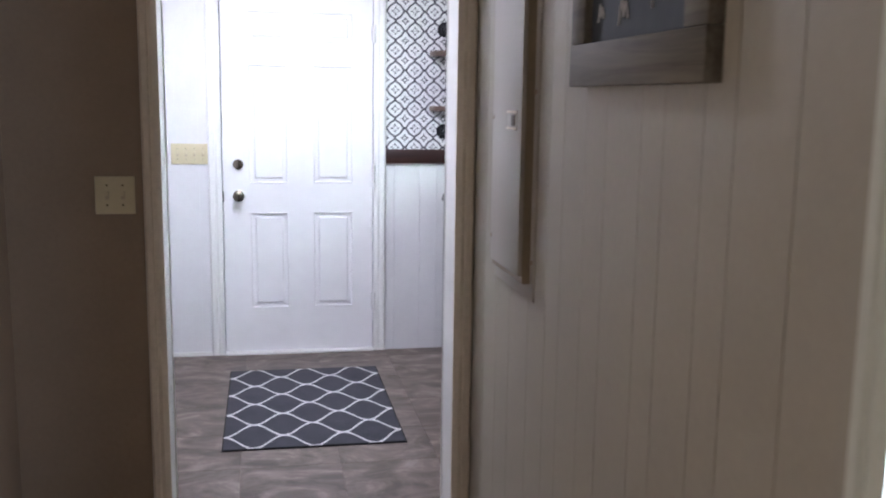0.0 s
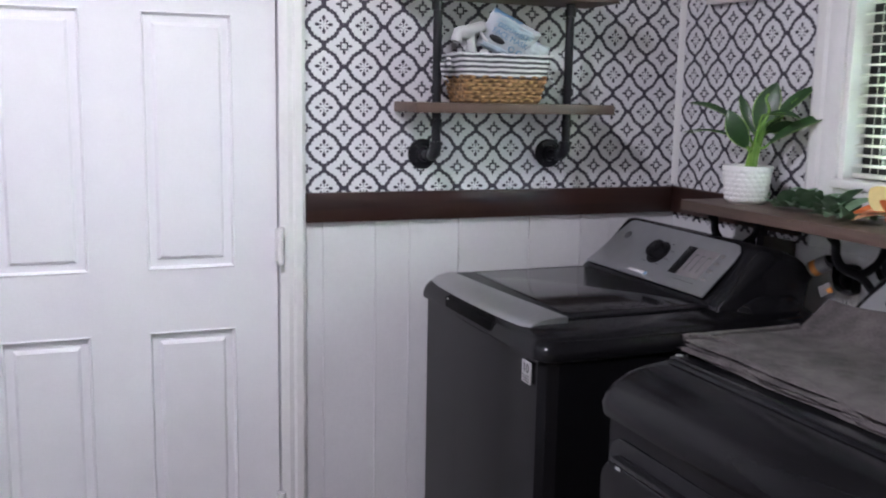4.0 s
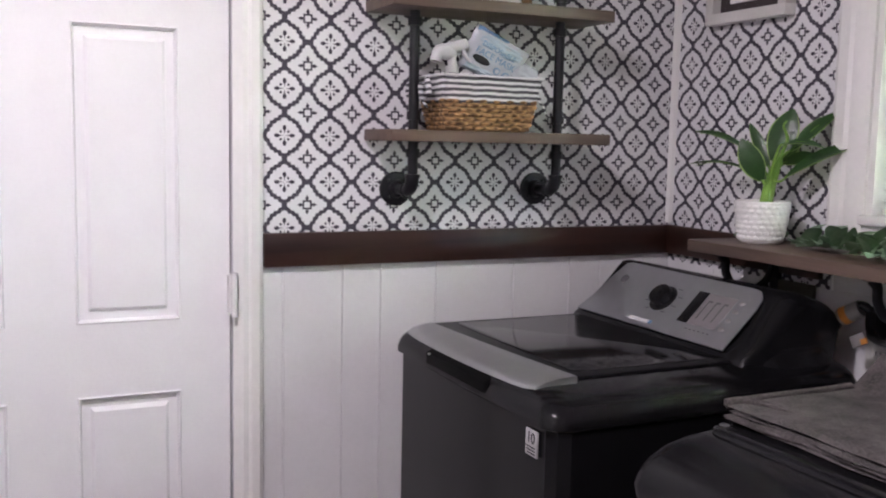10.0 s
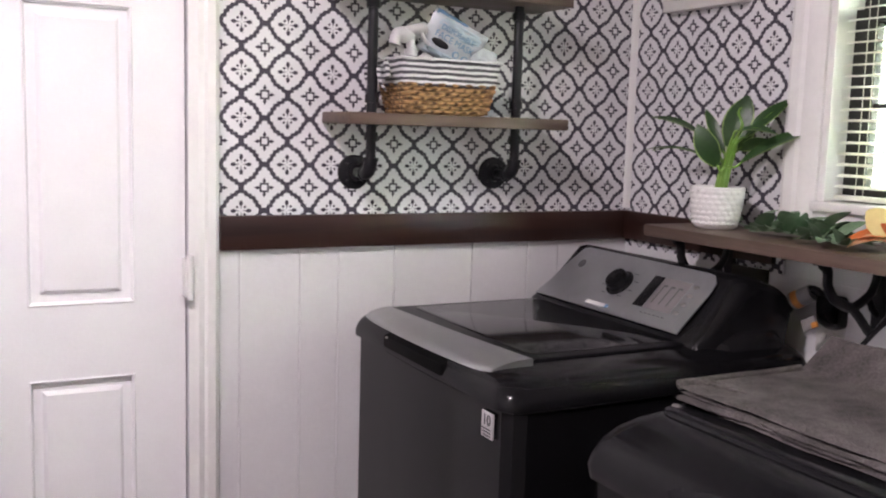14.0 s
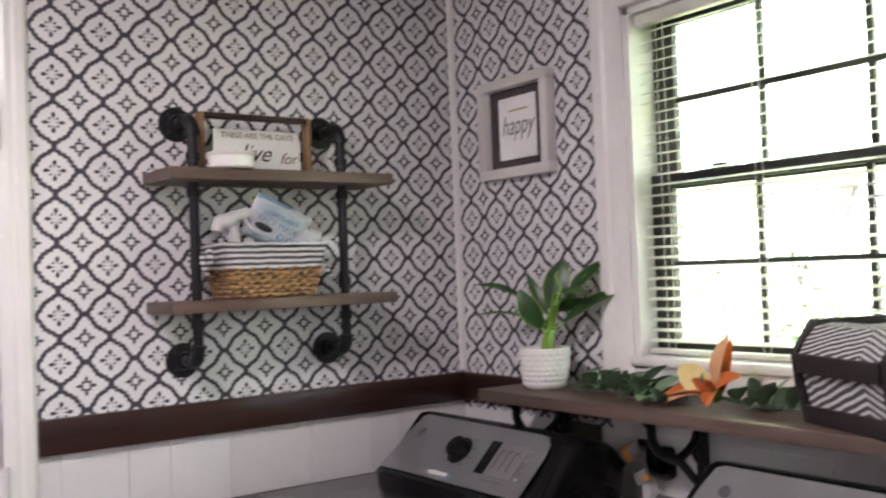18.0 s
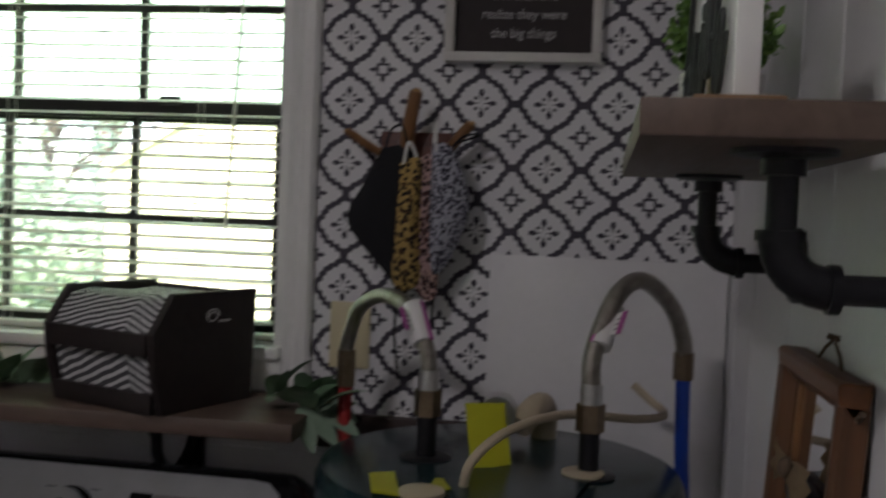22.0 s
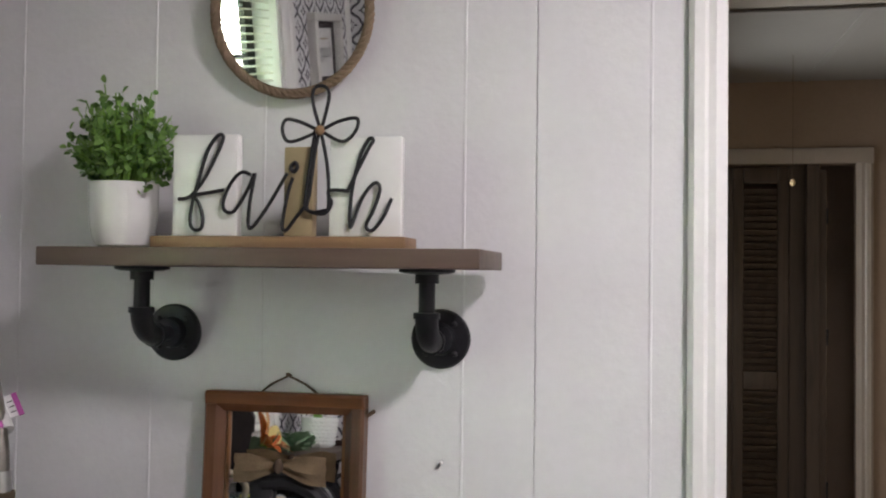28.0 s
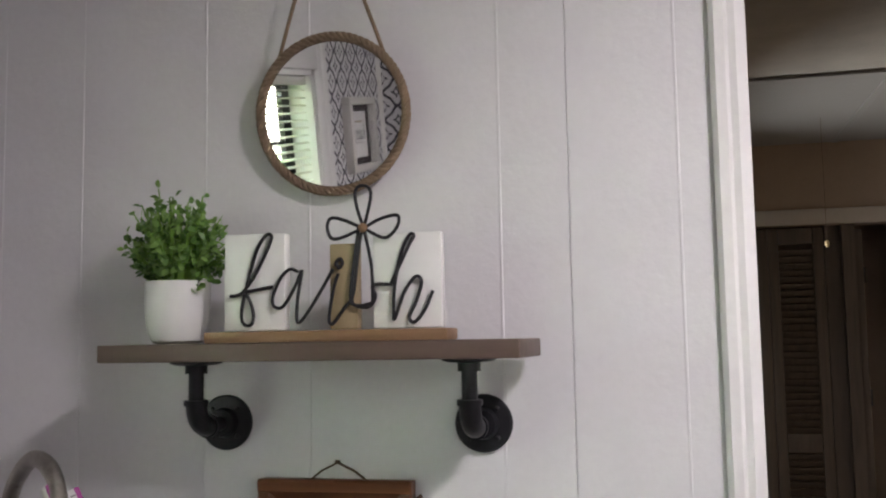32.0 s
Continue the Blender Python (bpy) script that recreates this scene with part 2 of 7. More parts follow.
M_BRASS = plain("dull_brass", (0.20, 0.175, 0.14), 0.24, 1.0, 90, 0.25, 0.0003)
M_STEEL = plain("brushed_steel", (0.62, 0.61, 0.60), 0.30, 1.0, 200, 0.12, 0.0002)
M_SILVER = plain("silver_plastic", (0.46, 0.47, 0.49), 0.34, 0.75, 300, 0.10, 0.0001)
M_STRIP = plain("bright_silver_strip", (0.40, 0.40, 0.41), 0.33, 0.8, 300, 0.06, 0.0, 0.03)
M_GRAPH = plain("graphite_enamel", (0.0075, 0.0074, 0.0084), 0.15, 0.06, 900, 0.05, 0.0, 0.02, Specular_IOR_Level=0.18)
M_GRAPHDARK = plain("black_plastic", (0.009, 0.009, 0.010), 0.24, 0, 300, 0.05, 0.0, 0.02, Specular_IOR_Level=0.3)
M_GLASSDARK = plain("smoked_lid_glass", (0.010, 0.010, 0.011), 0.10, 0.0, 40, 0.05, 0.0, 0.0, Specular_IOR_Level=0.42)
M_LIDRIM = plain("black_lid_rim", (0.006, 0.006, 0.007), 0.34, 0.0, 300, 0.05, 0.0, 0.0, Specular_IOR_Level=0.14)
M_SLOT = plain("recess_shade_black", (0.003, 0.003, 0.003), 0.6, 0.0, 60, 0.05, 0.0, 0.0, Specular_IOR_Level=0.06)
M_LEGEND = plain("dark_grey_print", (0.10, 0.10, 0.105), 0.5, 0.0, 300, 0.05, 0.0)
M_READOUT = plain("grey_readout_film", (0.27, 0.25, 0.255), 0.35, 0.3, 300, 0.06, 0.0)
M_SPRAYWHITE = plain("milky_spray_plastic", (0.50, 0.49, 0.50), 0.35, 0, 60, 0.06, 0.0002)
M_DOORGLASS = plain("smoked_door_glass", (0.008, 0.008, 0.009), 0.10, 0.0, 40, 0.05, 0.0, 0.0, Specular_IOR_Level=0.25)
# mottled grey-white tone for the washer sticker
M_STICKER = plain("grey_white_film", (0.40, 0.39, 0.39), 0.5, 0, 120, 0.2, 0.0)
# mottled grey tone for the paper tags on the power cord
M_TAGPAPER = plain("grey_paper_tag", (0.25, 0.24, 0.235), 0.7, 0, 120, 0.2, 0.0002)
M_PIPE = plain("black_iron_pipe", (0.018, 0.018, 0.021), 0.42, 0.5, 140, 0.3, 0.0006)
M_SHELF = wooden("weathered_walnut_shelf", (0.112, 0.074, 0.056), 0, 0.5, 0.35)
M_SHELFY = wooden("weathered_walnut_long_shelf", (0.112, 0.074, 0.056), 1, 0.5, 0.35)
M_RAIL = wooden("dark_stained_pine", (0.030, 0.011, 0.007), 0, 0.42, 0.65, 0.6)
M_RAILY = wooden("dark_stained_pine_side", (0.030, 0.011, 0.007), 1, 0.42, 0.65, 0.6)
M_OAKBASE = wooden("light_oak", (0.26, 0.15, 0.075), 0, 0.5, 0.3)
M_FRAMEWOOD = wooden("reddish_brown_frame_wood", (0.11, 0.046, 0.018), 2, 0.4, 0.5)
M_BARN = wooden("grey_barn_wood", (0.13, 0.112, 0.085), 1, 0.75, 0.5)
M_DARKDOOR = wooden("dark_brown_door_wood", (0.082, 0.062, 0.044), 2, 0.55, 0.35)
M_CRATE = wooden("black_stained_crate_wood", (0.017, 0.011, 0.010), 1, 0.55, 0.5)
M_PEG = wooden("varnished_twig", (0.22, 0.10, 0.035), 2, 0.45, 0.4)
M_MIRROR = G("mirror_glass").done((0.92, 0.93, 0.93), 0.015, 1.0)
M_PANE = G("window_glass")
M_PANE.done((1, 1, 1), 0.0, 0.0, Transmission_Weight=1.0, IOR=1.05)
M_PANE = M_PANE.mat
M_SASH = plain("dark_bronze_sash", (0.035, 0.033, 0.034), 0.45, 0.3, 90, 0.15, 0.0002)
M_SLAT = plain("white_vinyl_slat", (0.82, 0.80, 0.74), 0.38, 0, 80, 0.03, 0.0, Transmission_Weight=0.0, Subsurface_Weight=0.0)
M_CERAMIC = plain("white_glazed_ceramic", (0.80, 0.79, 0.77), 0.22, 0, 60, 0.04, 0.0002)
M_VINYL = floor_vinyl()
M_BLACK = plain("matt_black_paint", (0.012, 0.012, 0.014), 0.5, 0, 100, 0.3, 0.0002)
M_CHALK = plain("chalkboard_black", (0.040, 0.032, 0.032), 0.8, 0, 30, 0.3, 0.0004)
M_CHALKLINE = plain("white_chalk", (0.50, 0.485, 0.48), 0.9, 0, 200, 0.2, 0.0002)
M_PAPER = plain("white_paper", (0.72, 0.71, 0.70), 0.8, 0, 60, 0.05, 0.0002)
M_WHITEWOOD = plain("white_washed_frame", (0.66, 0.64, 0.61), 0.55, 0, 60, 0.10, 0.0006)
M_TAN = plain("tan_painted_board", (0.36, 0.28, 0.16), 0.6, 0, 70, 0.12, 0.0005)
M_ROPE = plain("jute_rope", (0.26, 0.185, 0.12), 0.9, 0, 260, 0.35, 0.003)
M_TWINE = plain("brown_twine", (0.12, 0.08, 0.05), 0.9, 0, 200, 0.3, 0.001)
M_BURLAP = plain("burlap", (0.34, 0.25, 0.15), 0.95, 0, 500, 0.35, 0.002)
M_TOWEL = plain("grey_terry_towel", (0.104, 0.092, 0.089), 1.0, 0, 200, 0.8, 0.006)
M_TEAL = plain("dark_teal_heater_lid", (0.014, 0.036, 0.042), 0.22, 0.2, 60, 0.25, 0.0004)
M_HEATER = plain("white_heater_jacket", (0.72, 0.72, 0.70), 0.28, 0, 60, 0.05, 0.0002)
M_YELLOW = plain("yellow_label_film", (0.44, 0.44, 0.02), 0.4, 0, 60, 0.1, 0.0002)
M_PINK = plain("magenta_tag_band", (0.42, 0.085, 0.32), 0.5, 0, 60, 0.1, 0.0001)
M_BLUE = plain("blue_pex_pipe", (0.012, 0.06, 0.42), 0.4, 0, 60, 0.12, 0.0002)
M_COPPERISH = plain("aged_brass_fitting", (0.22, 0.165, 0.11), 0.42, 1.0, 150, 0.3, 0.0004)
M_BRAID = plain("braided_steel_hose", (0.36, 0.33, 0.29), 0.30, 0.95, 900, 0.35, 0.001)
M_CREAM = plain("cream_plastic", (0.50, 0.42, 0.30), 0.5, 0, 80, 0.12, 0.0003)
M_WICKER = woven("golden_wicker", (0.29, 0.165, 0.070))
M_LINER = stripes("striped_basket_liner", 2, 0.0135, 0.52)


def chevron_cloth():
    """Narrow dark and pale stripes that bend in a wide V."""
    g = G("chevron_cloth")
    x, y, z = g.xyz(g.pos(True))
    e = g.m("ADD", g.m("ADD", z, g.m("MULTIPLY", x, 0.55)), g.m("MULTIPLY", g.m("ABSOLUTE", g.m("ADD", y, 0.045)), 0.42))
    e = g.m("ADD", e, g.m("MULTIPLY", g.noise(22, 2), 0.010))
    k = g.m("LESS_THAN", g.m("FRACT", g.m("DIVIDE", e, 0.0118)), 0.55)
    fine = g.noise(700, 2)
    return g.done(g.mix(g.m("MULTIPLY", fine, 0.25), g.mix(k, (0.66, 0.65, 0.65), (0.045, 0.043, 0.048)), (0.3, 0.3, 0.3)), 0.9, 0, fine, 0.0008)


M_CHEVRON = chevron_cloth()
M_PRINTBLUE = plain("blue_packet_print", (0.15, 0.27, 0.42), 0.4, 0, 25, 0.1, 0.0)
M_PACKBLUE = plain("pale_blue_plastic_film", (0.38, 0.46, 0.53), 0.3, 0, 25, 0.3, 0.001)
M_PACKWHITE = plain("white_translucent_film", (0.46, 0.48, 0.52), 0.25, 0, 25, 0.08, 0.002)
M_MASKBLACK = plain("black_cotton", (0.010, 0.010, 0.012), 0.95, 0, 500, 0.3, 0.001)
M_LEOPARD = spotted("leopard_print_cloth", (0.40, 0.265, 0.085), (0.010, 0.008, 0.006), (0.18, 0.08, 0.02), 115)
M_GREYLEO = spotted("grey_animal_print_cloth", (0.40, 0.40, 0.46), (0.026, 0.026, 0.040), (0.22, 0.22, 0.28), 150)
M_PINKLEO = spotted("rose_animal_print_cloth", (0.42, 0.27, 0.25), (0.03, 0.015, 0.015), (0.16, 0.06, 0.05), 110)
M_PETALO = plain("orange_silk_petal", (0.62, 0.16, 0.035), 0.6, 0, 60, 0.3, 0.0005)
M_PETALP = plain("peach_silk_petal", (0.74, 0.42, 0.22), 0.6, 0, 60, 0.2, 0.0005)
M_PETALY = plain("yellow_silk_petal", (0.76, 0.64, 0.26), 0.6, 0, 60, 0.15, 0.0005)
M_STOOL = plain("blue_grey_stool_paint", (0.060, 0.075, 0.098), 0.5, 0, 90, 0.2, 0.0006)
M_STRAW = plain("pale_straw_cord", (0.55, 0.42, 0.22), 0.9, 0, 260, 0.35, 0.003)
M_HINGE = plain("white_painted_hinge", (0.76, 0.75, 0.74), 0.35, 0, 60, 0.05, 0.0)
M_OUTLET = plain("white_outlet_plastic", (0.72, 0.71, 0.68), 0.35, 0, 60, 0.04, 0.0)
M_ORANGELABEL = plain("orange_label", (0.58, 0.22, 0.04), 0.5, 0, 60, 0.2, 0.0)
M_CARD = plain("brown_cardboard", (0.16, 0.10, 0.05), 0.8, 0, 80, 0.2, 0.0008)
M_LAMPGLASS = G("lit_lamp_glass").done((0.9, 0.88, 0.85), 0.4, 0, Emission_Color=(1, 0.95, 0.9, 1), Emission_Strength=0.6)
M_GRASS = plain("lawn", (0.10, 0.15, 0.05), 0.95, 0, 12, 0.4, 0.02)
M_SIDING = plain("yellow_house_siding", (0.62, 0.57, 0.34), 0.6, 0, 20, 0.06, 0.002)
M_POST = plain("cream_porch_post", (0.66, 0.60, 0.44), 0.55, 0, 30, 0.08, 0.001)
M_ROOFING = plain("pale_porch_roof_metal", (0.62, 0.63, 0.56), 0.5, 0, 20, 0.06, 0.001)
M_SHINGLE = plain("grey_shingle", (0.16, 0.15, 0.15), 0.9, 0, 25, 0.3, 0.01)
M_BARK = plain("tree_bark", (0.13, 0.10, 0.075), 0.95, 0, 30, 0.4, 0.02)


def leafy(name, a, b, edge=None, gloss=0.4):
    g = G(name)
    f = g.m("ADD", g.m("MULTIPLY", g.noise(40, 4), 0.5), g.m("MULTIPLY", g.t.nodes.new("ShaderNodeNewGeometry").outputs["Random Per Island"], 0.5))
    return g.done(g.ramp(f, (0.25, a), (0.75, b)), gloss, 0, g.noise(120, 2), 0.0006)


M_LEAFDARK = leafy("dark_waxy_leaf", (0.012, 0.045, 0.012), (0.045, 0.12, 0.028), gloss=0.33)
M_LEAFLIGHT = leafy("pale_leaf_margin", (0.22, 0.36, 0.10), (0.40, 0.52, 0.20), gloss=0.4)
M_STALK = leafy("bright_green_stalk", (0.12, 0.26, 0.03), (0.22, 0.40, 0.07))
M_GARLAND = leafy("dusty_green_silk_leaf", (0.075, 0.155, 0.08), (0.27, 0.38, 0.25), gloss=0.5)
M_BOX = leafy("bright_boxwood_leaf", (0.06, 0.16, 0.025), (0.22, 0.38, 0.09), gloss=0.45)
# leaf greens paled and greyed so the colour carries outdoor haze and glare
M_TREE = leafy("hazed_tree_leaf", (0.16, 0.22, 0.14), (0.34, 0.40, 0.28), gloss=0.5)


def thin(mat, color, share):
    """Lets part of the light through a thin sheet or leaf."""
    n = mat.node_tree.nodes
    a, b = n.new("ShaderNodeBsdfTranslucent"), n.new("ShaderNodeMixShader")
    a.inputs[0].default_value, b.inputs[0].default_value = (*color, 1), share
    for s, d in ((n["Principled BSDF"].outputs[0], b.inputs[1]), (a.outputs[0], b.inputs[2]), (b.outputs[0], n["Material Output"].inputs[0])):
        mat.node_tree.links.new(s, d)


thin(M_TREE, (0.50, 0.56, 0.46), 0.5)
thin(M_ROOFING, (0.66, 0.76, 0.66), 0.6)
thin(M_SLAT, (0.8, 0.80, 0.74), 0.20)

# ---- mesh helpers ----


def mesh_of(bm, name, mat, smooth=None):
    me = bpy.data.meshes.new(name)
    bmesh.ops.recalc_face_normals(bm, faces=bm.faces)
    bm.to_mesh(me)
    bm.free()
    me.materials.append(mat)
    if smooth:
        for p in me.polygons:
            p.use_smooth = True
        me.set_sharp_from_angle(angle=radians(smooth))
    return me


def part(name, bm, mat, parent=None, label="", smooth=35, at=None):
    ob = new(name, mesh_of(bm, name, mat, smooth))
    if parent is not None:
        ob.parent = parent
    if at is not None:
        ob.matrix_basis = at
    return tagged(ob, label) if label else ob


def thing(name, at, label, category, group=""):
    ob = new(name)
    ob.empty_display_size = 0.05
    ob.matrix_basis = at if isinstance(at, Matrix) else Matrix.Translation(at)
    return tagged(ob, label, category, group)


def struct(name, bm, mat, label="", smooth=35):
    return tagged(part(name, bm, mat, None, label, smooth), kind="structure")


def B(x0, x1, y0, y1, z0, z1, bevel=0.0, seg=2, bm=None):
    bm = bm or bmesh.new()
    m = Matrix.Translation(((x0 + x1) / 2, (y0 + y1) / 2, (z0 + z1) / 2)) @ Matrix.Diagonal((abs(x1 - x0), abs(y1 - y0), abs(z1 - z0), 1))
    r = bmesh.ops.create_cube(bm, size=1, matrix=m)
    if bevel:
        es = list({e for v in r["verts"] for e in v.link_edges})
        bmesh.ops.bevel(bm, geom=es, offset=bevel, segments=seg, profile=0.5, affect="EDGES")
    return bm


def C(p, q, r0, r1=None, n=20, bm=None):
    bm = bm or bmesh.new()
    p, q = Vector(p), Vector(q)
    m = Matrix.Translation((p + q) / 2) @ (q - p).to_track_quat("Z", "Y").to_matrix().to_4x4()
    bmesh.ops.create_cone(bm, cap_ends=True, segments=n, radius1=r0, radius2=r0 if r1 is None else r1, depth=(q - p).length, matrix=m)
    return bm


def S(c, r, scale=(1, 1, 1), bm=None, n=16):
    bm = bm or bmesh.new()
    bmesh.ops.create_uvsphere(bm, u_segments=n, v_segments=n // 2, radius=r, matrix=Matrix.Translation(c) @ Matrix.Diagonal((*scale, 1)))
    return bm


def lathe(profile, n=32, bm=None, m=Matrix()):
    """Turns (radius, height) pairs about z."""
    bm = bm or bmesh.new()
    rings = [[bm.verts.new(m @ Vector((r * math.cos(2 * math.pi * i / n), r * math.sin(2 * math.pi * i / n), z))) for i in range(n)] for r, z in profile]
    for a, b in zip(rings, rings[1:]):
        for i in range(n):
            bm.faces.new((a[i], a[(i + 1) % n], b[(i + 1) % n], b[i]))
    for ring in (rings[0], rings[-1]):
        bm.faces.new(ring)
    return bm


def smooth_path(pts, k=8):
    """A rounded line through points."""
    p = [Vector(v) for v in pts]
    out = []
    for i in range(len(p) - 1):
        a, b, c, d = p[max(i - 1, 0)], p[i], p[i + 1], p[min(i + 2, len(p) - 1)]
        for j in range(k):
            t = j / k
            out.append(0.5 * (2 * b + (c - a) * t + (2 * a - 5 * b + 4 * c - d) * t * t + (3 * b - a - 3 * c + d) * t ** 3))
    return out + [p[-1]]


def tube(pts, r, n=10, bm=None, k=8, taper=None):
    bm = bm or bmesh.new()
    path = smooth_path(pts, k) if k else [Vector(v) for v in pts]
    up, rings = None, []
    for i, p in enumerate(path):
        d = (path[min(i + 1, len(path) - 1)] - path[max(i - 1, 0)]).normalized()
        side = d.orthogonal().normalized() if up is None else (up - d * up.dot(d)).normalized()
        up = side
        o = d.cross(side)
        rr = r * (1 if taper is None else 1 + (taper - 1) * i / (len(path) - 1))
        rings.append([bm.verts.new(p + rr * (math.cos(2 * math.pi * j / n) * side + math.sin(2 * math.pi * j / n) * o)) for j in range(n)])
    for a, b in zip(rings, rings[1:]):
        for j in range(n):
            bm.faces.new((a[j], a[(j + 1) % n], b[(j + 1) % n], b[j]))
    for ring in (rings[0], rings[-1]):
        bm.faces.new(ring)
    return bm


def prism(outline, lo, hi, axis=1, bevel=0.0, seg=2):
    """A closed outline in the plane across an axis, drawn out from lo to hi."""
    bm = bmesh.new()

    def at(u, v, w):
        return (w, u, v) if axis == 0 else (u, w, v) if axis == 1 else (u, v, w)
    a = [bm.verts.new(at(u, v, lo)) for u, v in outline]
    b = [bm.verts.new(at(u, v, hi)) for u, v in outline]
    caps = [bm.faces.new(a), bm.faces.new(b)]
    for i in range(len(a)):
        j = (i + 1) % len(a)
        bm.faces.new((a[i], a[j], b[j], b[i]))
    if bevel:
        bmesh.ops.bevel(bm, geom=[e for f in caps for e in f.edges], offset=bevel, segments=seg, profile=0.5, affect="EDGES")
    return bm


def rr(u0, u1, v0, v1, r, n=6):
    """A rounded rectangle as a list of points."""
    out = []
    for cu, cv, a0 in ((u1 - r, v1 - r, 0), (u0 + r, v1 - r, 90), (u0 + r, v0 + r, 180), (u1 - r, v0 + r, 270)):
        out += [(cu + r * math.cos(radians(a0 + 90 * k / n)), cv + r * math.sin(radians(a0 + 90 * k / n))) for k in range(n + 1)]
    return out


def loft(rings, axis=2, caps=(True, True)):
    """Skins a list of (outline, height) rings with equal counts along an axis."""
    bm = bmesh.new()

    def at(u, v, w):
        return (w, u, v) if axis == 0 else (u, w, v) if axis == 1 else (u, v, w)
    made = [[bm.verts.new(at(u, v, w)) for u, v in o] for o, w in rings]
    for a, b in zip(made, made[1:]):
        for i in range(len(a)):
            j = (i + 1) % len(a)
            bm.faces.new((a[i], a[j], b[j], b[i]))
    for keep, ring in zip(caps, (made[0], made[-1])):
        if keep:
            bm.faces.new(ring)
    return bm


def text(name, words, size, m, mat, parent, extrude=0.0004, align="CENTER", shear=0.0):
    cu = bpy.data.curves.new(name, "FONT")
    cu.body, cu.size, cu.extrude, cu.align_x, cu.align_y, cu.shear = words, size, extrude, align, "CENTER", shear
    ob = bpy.data.objects.new(name, cu)
    scene.collection.objects.link(ob)
    dg = bpy.context.evaluated_depsgraph_get()
    me = bpy.data.meshes.new_from_object(ob.evaluated_get(dg))
    bpy.data.objects.remove(ob)
    me.materials.clear()
    me.materials.append(mat)
    out = new(name, me)
    out.parent = parent
    out.matrix_basis = m
    return out


def leaf(bm, base, tip, width, normal, curl=0.15, cup=0.15, n=6):
    """One leaf: a tapered, cupped, drooping blade of quads."""
    base, tip, normal = Vector(base), Vector(tip), Vector(normal).normalized()
    d = tip - base
    length = d.length
    d.normalize()
    side = d.cross(normal)
    side = side.normalized() if side.length > 1e-4 else d.orthogonal().normalized()
    up = side.cross(d)
    rows = []
    for i in range(n + 1):
        t = i / n
        w = width * 0.5 * math.sin(math.pi * min(1, t * 0.93 + 0.05)) ** 0.8
        c = base + d * length * t + up * (curl * length * (t - t * t) * 2 - 0)
        rows.append([bm.verts.new(c - side * w + up * cup * w), bm.verts.new(c), bm.verts.new(c + side * w + up * cup * w)])
    for a, b in zip(rows, rows[1:]):
        for j in range(2):
            bm.faces.new((a[j], a[j + 1], b[j + 1], b[j]))
    return bm

# ---- the place ----
XW, XE, YS, YN = 0.245, 2.69, 3.715, 6.06
HX0, HX1, YH, CEIL = 0.02, 1.455, 3.53, 2.56
JL, JR, HEAD = 0.47, 1.395, 2.27


def boxes(*rows):
    bm = bmesh.new()
    for r in rows:
        B(*r, bm=bm)
    return bm


struct("floor", B(-0.6, 2.9, -0.2, 6.3, -0.12, -0.004), M_BROWN, "subfloor under stone-look vinyl tiles")
struct("ceiling_room", B(XW - 0.7, XE + 0.12, 1.45, YN + 0.12, CEIL, CEIL + 0.1), M_CEIL, "cream textured ceiling")
struct("ceiling_hall", B(-0.4, 2.5, -0.2, 1.45, CEIL - 0.004, CEIL + 0.1), plain("grey_ceiling_panel", (0.25, 0.24, 0.215), 0.85, 0, 60, 0.06, 0.001), "smooth grey ceiling panel")
struct("ceiling_batten", boxes((0.66, 0.69, 0.13, 1.43, CEIL - 0.010, CEIL - 0.004), (HX0, HX1, 1.43, 1.47, CEIL - 0.014, CEIL - 0.004)), plain("grey_ceiling_strip", (0.26, 0.25, 0.225), 0.8, 0, 60, 0.08, 0.0005))
wall_n = struct("wall_north", boxes((XW - 0.7, 0.545, YN + 0.004, YN + 0.12, 0, CEIL), (1.412, XE + 0.12, YN + 0.004, YN + 0.12, 0, CEIL), (0.545, 1.412, YN + 0.004, YN + 0.12, 2.09, CEIL)), M_WHITE, "white panelled wall with dark chair rail")
wall_e = struct("wall_east", boxes((XE + 0.004, XE + 0.12, YS - 0.2, 4.47, 0, CEIL), (XE + 0.004, XE + 0.12, 5.37, YN + 0.004, 0, CEIL), (XE + 0.004, XE + 0.12, 4.47, 5.37, 0, 1.275), (XE + 0.004, XE + 0.12, 4.47, 5.37, 2.125, CEIL)), M_WHITE, "white wall below patterned wallpaper, with a window")
wall_s = struct("wall_south", boxes((XW - 0.7, JL - 0.02, 3.622, YS - 0.004, 0, CEIL), (JR + 0.02, XE + 0.004, 3.622, YS - 0.004, 0, CEIL), (JL - 0.02, JR + 0.02, 3.622, YS - 0.004, HEAD + 0.02, CEIL)), M_WHITE, "white wood-panelled partition wall")
struct("wall_hall_end", boxes((HX0 - 0.3, JL - 0.02, YH, 3.622, 0, CEIL), (JR + 0.02, 1.6, YH, 3.622, 0, CEIL), (JL - 0.02, JR + 0.02, YH, 3.622, HEAD + 0.02, CEIL)), M_BROWN, "brown painted hall wall")
struct("wall_hall_left", B(HX0 - 0.1, HX0, -0.2, YH, 0, CEIL), M_BROWN)
wall_h = struct("wall_hall_right", boxes((HX1 + 0.004, HX1 + 0.12, 1.41, YH, 0, CEIL), (HX1 + 0.004, HX1 + 0.12, -0.2, 0.60, 0, CEIL), (HX1 + 0.004, HX1 + 0.12, 0.60, 1.41, 2.08, CEIL)), M_TAUPE, "taupe painted panelling")
